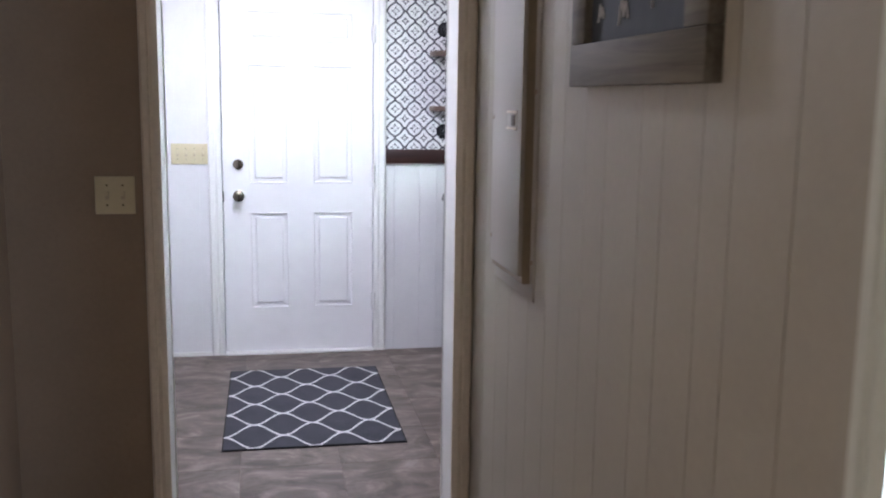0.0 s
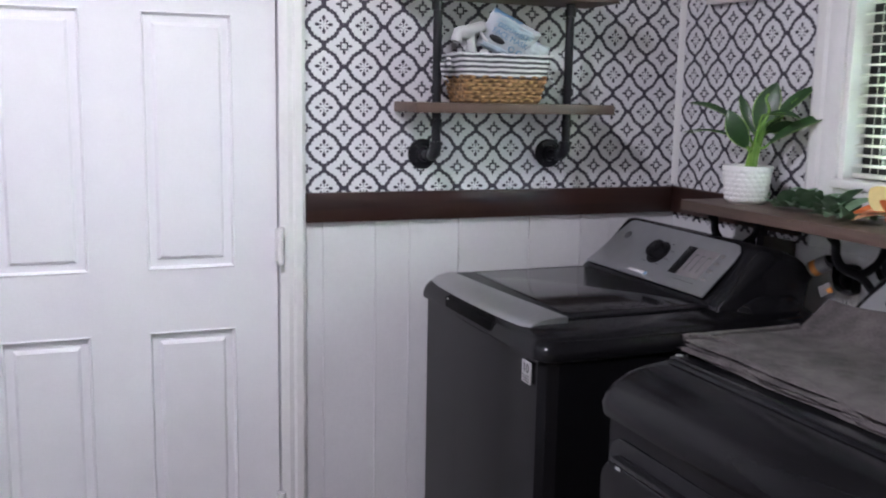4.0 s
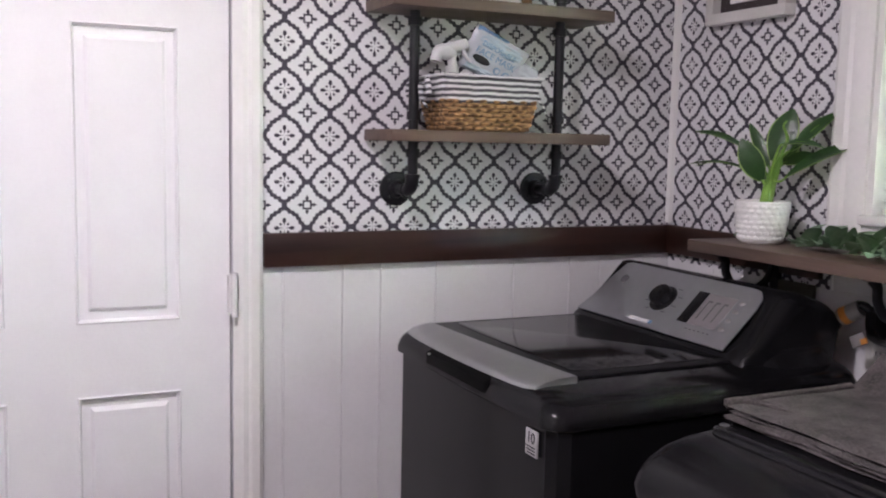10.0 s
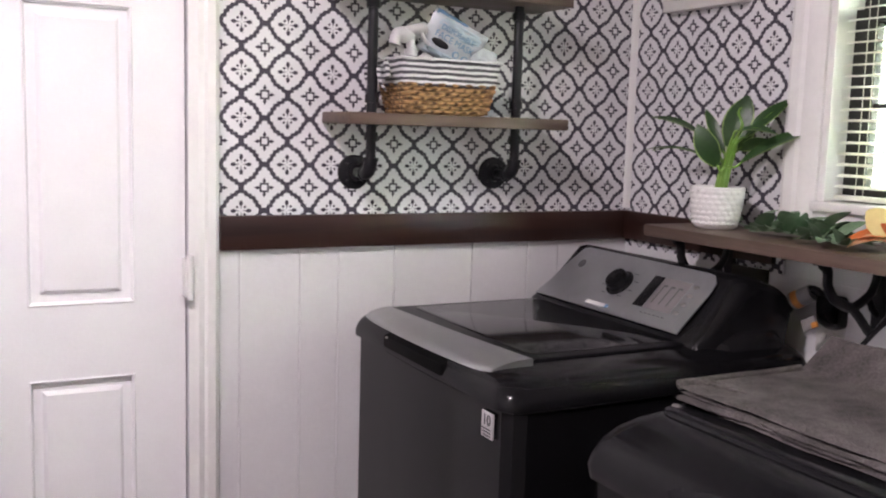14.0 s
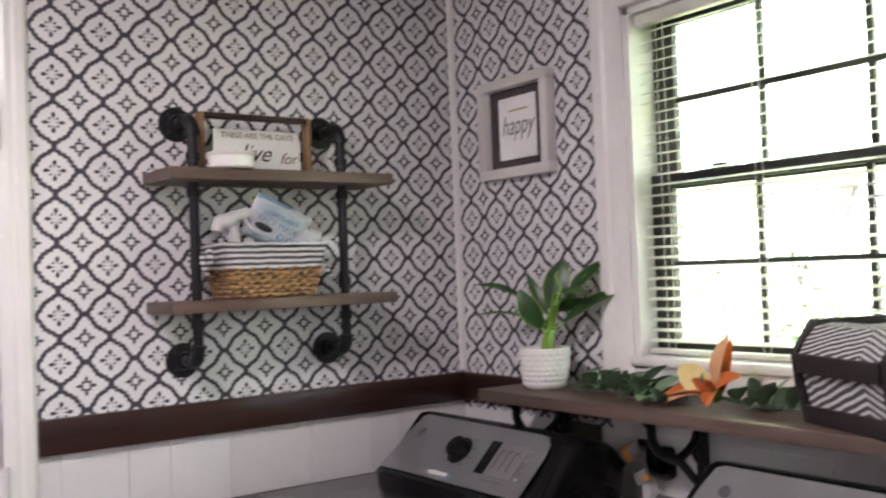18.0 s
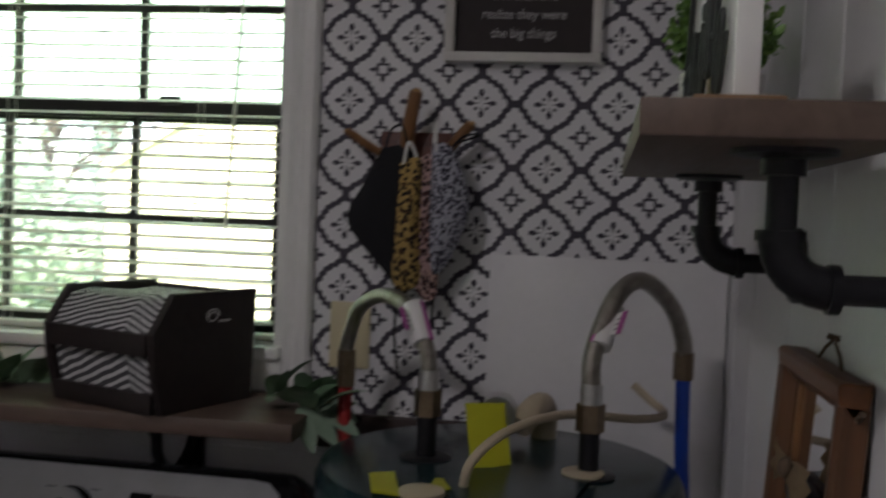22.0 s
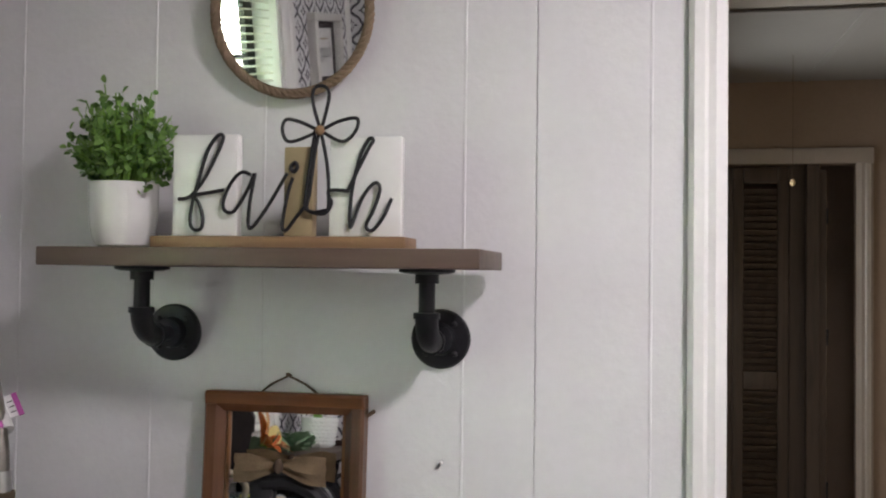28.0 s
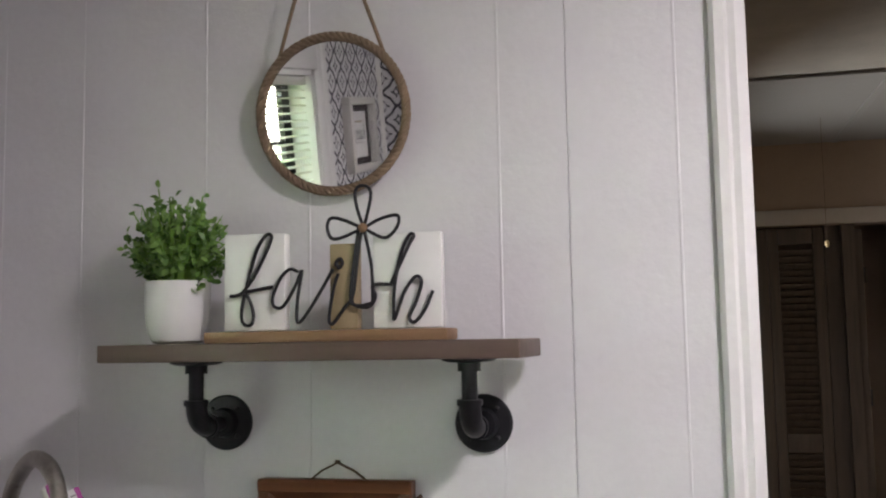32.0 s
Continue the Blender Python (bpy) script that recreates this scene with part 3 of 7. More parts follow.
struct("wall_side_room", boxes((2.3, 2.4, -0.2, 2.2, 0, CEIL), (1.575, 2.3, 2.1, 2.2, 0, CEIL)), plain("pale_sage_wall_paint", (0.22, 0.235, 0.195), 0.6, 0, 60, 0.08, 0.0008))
struct("wall_hall_south", boxes((-0.3, 0.42, 0.0, 0.12, 0, CEIL), (1.28, 2.4, 0.0, 0.12, 0, CEIL), (0.42, 1.28, 0.0, 0.12, 2.145, CEIL)), M_BROWN, "brown hall wall above dark closet doors")
struct("wall_closet_back", boxes((-0.3, 2.4, -0.25, -0.15, 0, CEIL)), M_BROWN)
struct("wall_west", boxes((XW - 0.1, XW, YS - 0.004, 4.02, 0, CEIL), (XW - 0.1, XW, 5.93, YN + 0.004, 0, CEIL), (XW - 0.1, XW, 4.02, 5.93, 2.05, CEIL)), M_WHITE, "white wall round louvred closet doors")
struct("wall_closet", B(XW - 0.7, XW - 0.6, YS - 0.1, YN + 0.1, 0, CEIL), M_WHITE)

# doorway linings and casings
struct("door_1_lining", boxes((JL - 0.02, JL, YH, YS, 0, HEAD), (JR, JR + 0.02, YH, YS, 0, HEAD), (JL - 0.02, JR + 0.02, YH, YS, HEAD, HEAD + 0.02)), M_TRIM)


def casing_bar(w, d, length):
    """A moulded casing strip: two steps and a rounded inner bead, standing on z."""
    o = [(0, 0), (w, 0), (w, d * 0.62), (w * 0.86, d), (w * 0.60, d), (w * 0.50, d * 0.72), (w * 0.30, d * 0.86), (w * 0.14, d * 0.62), (0, d * 0.45)]
    return prism(o, 0, length, 2)


def casing(name, m, w, d, length, mat):
    ob = tagged(part(name, casing_bar(w, d, length), mat, None, "", 25, m), kind="structure")
    return ob


def rot(cols, at):
    return Matrix(((cols[0][0], cols[1][0], cols[2][0], at[0]), (cols[0][1], cols[1][1], cols[2][1], at[1]), (cols[0][2], cols[1][2], cols[2][2], at[2]), (0, 0, 0, 1)))


UP = (0, 0, 1)
# room side of the hall doorway, then its hall side
casing("door_1_casing", rot(((1, 0, 0), (0, 1, 0), UP), (JR - 0.003, YS, 0)), 0.052, 0.018, HEAD + 0.07, M_TRIM)
casing("door_1_casing", rot(((-1, 0, 0), (0, 1, 0), UP), (JL + 0.004, YS, 0)), 0.062, 0.018, HEAD + 0.07, M_TRIM)
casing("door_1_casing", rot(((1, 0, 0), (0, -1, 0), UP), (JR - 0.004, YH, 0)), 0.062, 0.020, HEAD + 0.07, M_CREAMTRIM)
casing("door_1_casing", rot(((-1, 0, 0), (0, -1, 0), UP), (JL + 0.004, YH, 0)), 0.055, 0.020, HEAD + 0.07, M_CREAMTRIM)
struct("door_1_head", boxes((JL, JR, YS, YS + 0.016, HEAD, HEAD + 0.06), (JL, JR, YH - 0.018, YH, HEAD, HEAD + 0.06)), M_TRIM)
# outer door casings on the north wall
casing("door_2_casing", rot(((1, 0, 0), (0, -1, 0), UP), (1.412, YN, 0)), 0.070, 0.018, 2.15, M_TRIM)
casing("door_2_casing", rot(((-1, 0, 0), (0, -1, 0), UP), (0.545, YN, 0)), 0.074, 0.018, 2.15, M_TRIM)
struct("door_2_head", B(0.545, 1.412, YN - 0.016, YN, 2.085, 2.15, 0.003), M_TRIM)
# unseen strips behind the slab, added to block daylight leaking round its edges
struct("door_2_stop", boxes((0.53, 0.57, YN + 0.052, YN + 0.075, 0, 2.10), (1.39, 1.43, YN + 0.052, YN + 0.075, 0, 2.10), (0.57, 1.39, YN + 0.052, YN + 0.075, 2.06, 2.10), (0.57, 1.39, YN + 0.052, YN + 0.075, 0, 0.035)), M_TRIM)
struct("door_2_threshold", B(0.548, 1.409, YN - 0.035, YN + 0.05, 0, 0.014, 0.004), M_TRIM)
# side-room casing in the hall, closet casing beyond it
casing("door_4_casing", rot(((0, 1, 0), (-1, 0, 0), UP), (HX1, 1.392, 0)), 0.065, 0.020, 2.14, plain("pale_sage_trim_gloss", (0.62, 0.64, 0.56), 0.4, 0, 70, 0.08, 0.0005))
casing("door_4_casing", rot(((0, -1, 0), (-1, 0, 0), UP), (HX1, 0.62, 0)), 0.065, 0.020, 2.14, M_TRIM)
# cream trim with the dimness of the hall's far end put into its colour
M_DIMTRIM = plain("shaded_cream_trim", (0.40, 0.36, 0.30), 0.35, 0, 70, 0.10, 0.0005)
casing("closet_casing", rot(((-1, 0, 0), (0, 1, 0), UP), (0.437, 0.12, 0)), 0.078, 0.020, 2.145, M_DIMTRIM)
casing("closet_casing", rot(((1, 0, 0), (0, 1, 0), UP), (1.26, 0.12, 0)), 0.078, 0.020, 2.145, M_DIMTRIM)
struct("closet_head", B(0.358, 1.338, 0.12, 0.142, 2.145, 2.222, 0.004), M_DIMTRIM)
struct("closet_inner_jamb", boxes((0.60, 0.66, -0.02, 0.10, 0, 2.145), (0.66, 0.735, -0.02, 0.05, 0, 2.145)), M_DARKDOOR)
struct("baseboard", boxes((XW, 0.47, YN - 0.014, YN, 0, 0.022), (JR + 0.06, 1.85, YS, YS + 0.012, 0, 0.06)), M_TRIM)
struct("corner_moulding", prism([(0, 0), (-0.017, 0), (-0.011, -0.010), (0, -0.014)], 1.21, CEIL, 2), M_TRIM).location = (XE - 0.0005, YN - 0.0005, 0)

# chair rails
struct("chair_rail_north", B(1.484, XE - 0.02, YN - 0.018, YN, 1.121, 1.203, 0.003), M_RAIL, "dark-stained pine chair rail")
struct("chair_rail_east", B(XE - 0.018, XE, 5.475, YN, 1.121, 1.203, 0.003), M_RAILY, "dark-stained pine chair rail")
struct("chair_rail_short", B(XE - 0.018, XE, 4.118, 4.415, 1.115, 1.175, 0.003), M_RAILY, "dark-stained pine chair rail")

# wallpaper sheets
WPN = wallpaper("trellis_wallpaper_north", 0, 1.537, 1.436, 0.1135, 0.1110)
WPE = wallpaper("trellis_wallpaper_east", 1, 4.024, 1.503, 0.1150, 0.1080)
WPE2 = wallpaper("trellis_wallpaper_east_strip", 1, 4.038, 1.4405, 0.1150, 0.1080)
struct("wallpaper_north", B(1.484, XE, YN, YN + 0.004, 1.190, CEIL), WPN, "white wallpaper with dark trellis and flower print")
for a, b, c, d in ((5.45, YN, 1.10, CEIL), (4.43, 5.45, 2.19, CEIL), (YS, 4.43, 1.462, CEIL), (4.112, 4.43, 1.165, 1.462)):
    struct("wallpaper_east", B(XE, XE + 0.004, a, b, c, d), WPE2 if a > 5.4 else WPE, "white wallpaper with dark trellis and flower print")
struct("access_board", B(XE - 0.006, XE + 0.004, YS + 0.004, 4.112, 0.7, 1.464, 0.002), M_WHITE, "plain white painted access board behind the heater")
for y, z in ((4.09, 1.445), (3.93, 1.448), (3.76, 1.446), (4.095, 1.2)):
    tagged(part("board_nail", C((XE - 0.009, y, z), (XE - 0.005, y, z), 0.004, n=10), M_WHITE, bpy.data.objects["access_board"]), "painted nail head")

# ---- outer door ----


def panelled_slab(xs, zs, panels, thick, mat_y):
    """A slab in the xz plane whose front, at y = 0, carries sunk and raised panels."""
    bm = bmesh.new()
    grid = [[bm.verts.new((x, 0, z)) for x in xs] for z in zs]
    back = [[bm.verts.new((x, thick, z)) for x in (xs[0], xs[-1])] for z in (zs[0], zs[-1])]
    sunk = []
    for j in range(len(zs) - 1):
        for i in range(len(xs) - 1):
            f = bm.faces.new((grid[j][i], grid[j][i + 1], grid[j + 1][i + 1], grid[j + 1][i]))
            if (i, j) in panels:
                sunk.append(f)
    bm.faces.new((back[0][1], back[0][0], back[1][0], back[1][1]))
    bm.faces.new([g[0] for g in grid] + [back[1][0], back[0][0]])
    bm.faces.new([g[-1] for g in reversed(grid)] + [back[0][1], back[1][1]])
    bm.faces.new(list(reversed(grid[0])) + [back[0][0], back[0][1]])
    bm.faces.new(grid[-1] + [back[1][1], back[1][0]])
    bm.normal_update()
    for width, depth in ((0.005, 0.003), (0.008, -0.014), (0.026, 0.0), (0.012, 0.011)):
        bmesh.ops.inset_individual(bm, faces=sunk, thickness=width, depth=depth)
    return bm


door = thing("outer_door", (0, YN + 0.010, 0), "closed white six-panel entry door with brass knob", "door")
part("slab", panelled_slab([0.552, 0.700, 0.918, 1.062, 1.292, 1.407], [0.016, 0.272, 0.836, 1.003, 1.674, 1.80, 1.97, 2.078], {(1, 1), (3, 1), (1, 3), (3, 3), (1, 5), (3, 5)}, 0.04, 0), M_DOORWHITE, door, "", 20)
for z in (1.112, 0.931):
    m = Matrix.Translation((0.637, 0.0, z)) @ Matrix.Rotation(radians(90), 4, "X")
    if z > 1:
        k = part("deadbolt", lathe([(0.030, 0), (0.030, 0.006), (0.026, 0.014), (0.020, 0.016)], 28, None, m), M_BRASS, door, "round dull brass deadbolt")
        part("thumb_turn", B(0.632, 0.642, -0.032, -0.014, z - 0.014, z + 0.014, 0.003), M_BRASS, k)
    else:
        k = part("knob", lathe([(0.033, 0), (0.033, 0.005), (0.024, 0.010), (0.012, 0.014), (0.012, 0.030), (0.022, 0.036), (0.028, 0.048), (0.027, 0.058), (0.018, 0.064), (0.006, 0.065)], 28, None, m), M_BRASS, door, "round dull brass door knob")
        part("lock_button", C((0.637, -0.070, z), (0.637, -0.064, z), 0.005, n=12), M_BLACK, k)
for z in (0.30, 1.06, 1.86):
    h = part("hinge", C((1.4105, -0.034, z - 0.052), (1.4105, -0.034, z + 0.052), 0.0085, n=14), M_HINGE, door, "white painted hinge")
    part("hinge_leaf", B(1.400, 1.4075, -0.031, 0.002, z - 0.045, z + 0.045), M_HINGE, h)
part("latch_plate", B(0.549, 0.553, -0.003, 0.02, 0.90, 0.96), M_BRASS, door)

# ---- louvred closet doors ----


def louvre_door(name, m, width, height, mat, label, pitch=0.034, knob=None):
    """A louvred leaf in its own xz plane."""
    d = thing(name, m, label, "door", "louvred closet doors")
    for x in (0.0, width - 0.05):
        part("stile", B(x, x + 0.05, -0.014, 0.014, 0.01, height, 0.003), mat, d)
    for z0, z1 in ((0.01, 0.13), (height * 0.5 - 0.045, height * 0.5 + 0.045), (height - 0.08, height)):
        part("rail", B(0.052, width - 0.052, -0.012, 0.012, z0, z1, 0.002), mat, d)
    bm = B(0.052, width - 0.052, -0.003, 0.003, -0.020, 0.020)
    me = mesh_of(bm, "slat", mat)
    for lo, hi in ((0.15, height * 0.5 - 0.06), (height * 0.5 + 0.06, height - 0.095)):
        z = lo
        while z < hi:
            s = new("slat", me)
            s.parent = d
            s.matrix_basis = Matrix.Translation((0, 0, z)) @ Matrix.Rotation(radians(-38), 4, "X")
            z += pitch
    if knob:
        part("knob", S((knob, -0.030, 0.92), 0.017), mat, d, "small round white knob")
        part("knob_stem", C((knob, -0.028, 0.92), (knob, -0.012, 0.92), 0.007), mat, d)
    return d


for i, y in enumerate((4.025, 4.500, 4.975, 5.450)):
    louvre_door("louvre_door", Matrix.Translation((XW - 0.022, y, 0)) @ Matrix.Rotation(radians(90), 4, "Z"), 0.473, 2.03, M_DOORWHITE, "white louvred bifold closet door, shut", knob=0.03 if i == 3 else None)
for i, x in enumerate((0.742, 1.010)):
    louvre_door("louvre_door", pose(x, 0.06, 0, 0, 0, 0), 0.266, 2.135, M_DARKDOOR, "dark brown louvred bifold closet door")
half_door = thing("closet_panel", (0.60, 0.05, 0), "narrow brown door edge beside a dark closet gap", "door")
part("stile", B(-0.036, -0.002, -0.02, 0.035, 0.01, 2.12, 0.004), M_DARKDOOR, half_door)
for z in (0.5, 1.25, 1.85):
    part("hinge", B(-0.046, -0.036, 0.012, 0.030, z, z + 0.08, 0.001), M_BLACK, half_door)
cord = thing("pull_cord", (0.826, 0.72, CEIL - 0.004), "thin light pull cord with a white bead", "cord")
part("string", C((0, 0, -0.55), (0, 0, 0), 0.0010, n=6), M_TWINE, cord)
part("bead", S((0, 0, -0.56), 0.011, (1, 1, 1.5)), M_STRAW, cord)

# ---- electric panel, switch plates and chalkboard in the hall ----
cover = thing("electric_panel", (HX1, 2.95, 1.0), "taupe painted steel breaker panel cover on hall wall", "electric panel")
part("flange", B(-0.006, 0.004, -0.147, 0.262, -0.012, 0.86, 0.003), M_PANELGREY, cover)
# brown of the rim carries both its shadow and its dirt
part("box_rim", boxes((-0.026, -0.006, -0.117, -0.104, 0.032, 0.83), (-0.026, -0.006, 0.190, 0.206, 0.032, 0.83), (-0.026, -0.006, -0.104, 0.190, 0.032, 0.048), (-0.026, -0.006, -0.104, 0.190, 0.814, 0.83)), M_PANELEDGE, cover, "brown rim round the panel door, shade and dirt painted in")
leafdoor = part("door", B(-0.036, -0.022, -0.108, 0.197, 0.050, 0.825, 0.003), M_PANELGREY, cover)
lat = part("latch", B(-0.0385, -0.034, -0.068, 0.022, 0.423, 0.474, 0.002), M_PANELGREY, leafdoor, "recessed slide latch")
for z in (0.424, 0.466):
    part("latch_lip", B(-0.043, -0.037, -0.066, 0.020, z, z + 0.006, 0.0015), M_CREAMTRIM, lat, "pale cream lip")
# dark brown block laid on the latch as its finger slot
part("latch_slot", B(-0.0405, -0.038, -0.056, -0.020, 0.434, 0.462, 0.001), M_DARKDOOR, lat, "dark brown finger slot")
for x, y, z in ((-0.010, 0.216, 0.105), (-0.010, 0.222, 0.480), (-0.037, 0.186, 0.118), (-0.037, 0.184, 0.452), (-0.010, -0.132, 0.090), (-0.010, -0.132, 0.520)):
    part("screw", C((x, y, z), (x + 0.006, y, z), 0.006, n=10), M_BROWN, cover)


def switch_plate(m, gangs, label):
    """An ivory toggle plate facing -y."""
    w = 0.046 * gangs + 0.025
    p = thing("light_switch", m, label, "light switch")
    part("plate", B(-w / 2, w / 2, -0.007, 0.0, -0.058, 0.058, 0.003), M_IVORY, p)
    for i in range(gangs):
        x = (i - (gangs - 1) / 2) * 0.046
        t = part("toggle", B(x - 0.005, x + 0.005, -0.020, -0.006, -0.002, 0.014, 0.002), M_IVORY, p)
        part("slot", B(x - 0.006, x + 0.006, -0.0085, -0.006, -0.013, 0.013), M_CREAM, p)
        for z in (-0.03, 0.03):
            part("screw", C((x, -0.0085, z), (x, -0.006, z), 0.0028, n=8), M_BRASS, p)
    return p


switch_plate(pose(0.336, YH, 1.197), 2, "ivory double toggle switch on brown wall")
switch_plate(pose(0.375, YN, 1.172), 4, "ivory four-gang toggle switch beside the door")
switch_plate(pose(XE, 4.352, 1.312, 0, 0, -90), 1, "ivory single toggle switch on patterned wallpaper")

chalk = thing("chalkboard", (HX1, 2.17, 1.53), "chalkboard in a weathered grey wood frame", "chalkboard")
part("frame_bottom", B(-0.030, 0.004, -0.32, 0.32, 0.0, 0.085, 0.003), M_BARN, chalk)
part("frame_top", B(-0.030, 0.004, -0.32, 0.32, 0.565, 0.65, 0.003), M_BARN, chalk)
for y in (-0.32, 0.235):
    part("frame_side", B(-0.028, 0.004, y, y + 0.085, 0.086, 0.564, 0.003), M_BARN, chalk)
board = part("slate", B(-0.012, 0.004, -0.235, 0.235, 0.085, 0.565), plain("blue_grey_slate", (0.055, 0.062, 0.075), 0.8, 0, 20, 0.3, 0.0004), chalk)
for k, (y, z, s) in enumerate(((0.18, 0.14, 0.03), (0.06, 0.135, 0.045), (-0.10, 0.155, 0.05), (0.10, 0.25, 0.05), (-0.06, 0.26, 0.04))):
    part("chalk_mark", tube([(-0.0125, y + s * a, z + s * b) for a, b in ((0.5, -0.5), (0.2, 0.6), (0, -0.2), (-0.2, 0.4), (-0.5, -0.3))], 0.0025, 6), M_CHALKLINE, board)

# ---- window, blind and the view behind it ----
win = tagged(thing("window_1", (XE, 4.92, 1.285), "double-hung window with dark sashes and white casing", "window"), kind="structure")
part("lining", boxes((0.0, 0.12, 0.43, 0.449, 0, 0.835), (0.0, 0.12, -0.449, -0.43, 0, 0.835), (0.0, 0.12, -0.449, 0.449, 0.82, 0.838)), M_TRIM, win)
part("sill", B(-0.030, 0.12, -0.446, 0.446, -0.022, 0.0, 0.005), M_TRIM, win)
part("apron", B(-0.014, 0.002, -0.446, 0.446, -0.079, -0.022, 0.003), M_TRIM, win)
part("casing_left", casing_bar(0.10, 0.020, 1.009), M_TRIM, win, "", 25, rot(((0, 1, 0), (-1, 0, 0), UP), (0.0, 0.447, -0.079)))
part("casing_right", casing_bar(0.052, 0.020, 1.009), M_TRIM, win, "", 25, rot(((0, -1, 0), (-1, 0, 0), UP), (0.0, -0.447, -0.079)))
part("casing_head", B(-0.022, 0.0, -0.447, 0.447, 0.838, 0.925, 0.004), M_TRIM, win)
for nm, z0, z1, x in (("upper_sash", 0.395, 0.82, 0.085), ("lower_sash", 0.0, 0.43, 0.060)):
    s = part(nm, boxes((x, x + 0.022, -0.43, -0.40, z0, z1), (x, x + 0.022, 0.37, 0.43, z0, z1), (x, x + 0.022, -0.40, 0.37, z0, z0 + 0.030), (x, x + 0.022, -0.40, 0.37, z1 - 0.030, z1)), M_SASH, win, "dark bronze sash")
    for y in (-0.127, 0.130):
        part("muntin", B(x + 0.004, x + 0.018, y - 0.007, y + 0.007, z0 + 0.03, z1 - 0.03), M_SASH, s)
    for a, b in ((-0.40, -0.134), (-0.120, 0.123), (0.137, 0.37)):
        part("crossbar", B(x + 0.005, x + 0.017, a, b, (z0 + z1) / 2 - 0.006, (z0 + z1) / 2 + 0.006), M_SASH, s)
    pane = part("pane", B(x + 0.010, x + 0.013, -0.40, 0.37, z0 + 0.03, z1 - 0.03), M_PANE, s, "clear glass")
    pane.visible_shadow = False
    for y in (-0.20, 0.22):
        if nm == "lower_sash":
            part("sash_lock", B(x - 0.012, x, y - 0.02, y + 0.02, z1 - 0.006, z1 + 0.010, 0.003), M_SASH, s)
blind = thing("window_blind", (XE + 0.030, 4.92, 1.285), "white slatted mini blind, lowered with slats open", "blind")
part("headrail", B(-0.014, 0.014, -0.425, 0.425, 0.79, 0.818, 0.003), M_SLAT, blind)
part("bottom_rail", B(-0.012, 0.012, -0.42, 0.42, 0.004, 0.016, 0.004), M_SLAT, blind)
slat = mesh_of(prism([(-0.012, -0.0012), (-0.006, 0.0006), (0, 0.0014), (0.006, 0.0006), (0.012, -0.0012), (0.006, -0.0004), (0, 0.0004), (-0.006, -0.0004)], -0.42, 0.42, 1), "slat", M_SLAT, 40)
for i in range(31):
    s = new("slat", slat)
    s.parent = blind
    s.matrix_basis = Matrix.Translation((0, 0, 0.036 + 0.0246 * i)) @ Matrix.Rotation(radians(-14), 4, "Y")
for y in (-0.27, 0.10, 0.36):
    for x in (-0.0125, 0.0125):
        part("ladder_cord", C((x, y, 0.01), (x, y, 0.80), 0.0009, n=6), M_SLAT, blind)
part("tilt_wand", C((-0.022, -0.33, 0.20), (-0.018, -0.36, 0.79), 0.003, n=8), M_SLAT, blind)

tagged(part("ground", B(-60, 120, -80, 80, -0.9, -0.72), M_GRASS, None, "sunlit lawn outside"), kind="structure")
house = thing("neighbour_house", (14.0, 6.75, -0.72), "pale yellow gabled house with lap siding and grey roof", "house")
part("wall", prism([(-4.0, 0), (4.0, 0), (4.0, 2.70), (0, 5.26), (-4.0, 2.70)], 0, 8.0, 0), M_SIDING, house)
for i in range(32):
    z = 0.02 + 0.16 * i
    half = 4.0 if z < 2.55 else max(0.1, (5.1 - z) / 0.64)
    part("siding_board", prism([(0, 0), (-0.03, 0), (-0.008, 0.16), (0, 0.16)], -half, half, 1), M_SIDING, house, at=Matrix.Translation((-0.001, 0, z)))
for s in (-1, 1):
    part("roof", prism([(s * 4.06, 2.68), (0, 5.27), (0, 5.42), (s * 4.06, 2.82)], -0.05, 8.3, 0), M_SHINGLE, house, "grey shingle roof slope")
    part("rake_board", prism([(s * 4.06, 2.60), (0, 5.19), (0, 5.36), (s * 4.06, 2.76)], -0.08, -0.051, 0), M_POST, house)
w = part("window", B(-0.06, 0.02, -1.9, -0.9, 1.2, 2.4), M_TRIM, house)
part("pane", B(-0.065, -0.06, -1.82, -0.98, 1.28, 2.32), M_GLASSDARK, w)
porch = thing("porch", (XE + 0.12, 4.9, -0.72), "carport roof of pale translucent sheets on cream posts", "porch")
tilt = Matrix.Translation((0, 0, 3.50)) @ Matrix.Rotation(radians(4.3), 4, "Y")
part("roof", B(0.0, 6.2, -6.0, 9.0, 0.0, 0.012), M_ROOFING, porch, at=tilt)
for i in range(50):
    part("rib", B(0.0, 6.2, -5.9 + 0.30 * i, -5.888 + 0.30 * i, -0.010, -0.001), M_ROOFING, porch, at=tilt)
for y in (-4.6, 0.0, 4.44, 8.6):
    part("post", B(5.78, 5.92, y, y + 0.28, 0, 2.93, 0.006), M_POST, porch)
part("beam", B(5.76, 5.94, -5.9, 8.9, 2.93, 3.03, 0.006), M_POST, porch)


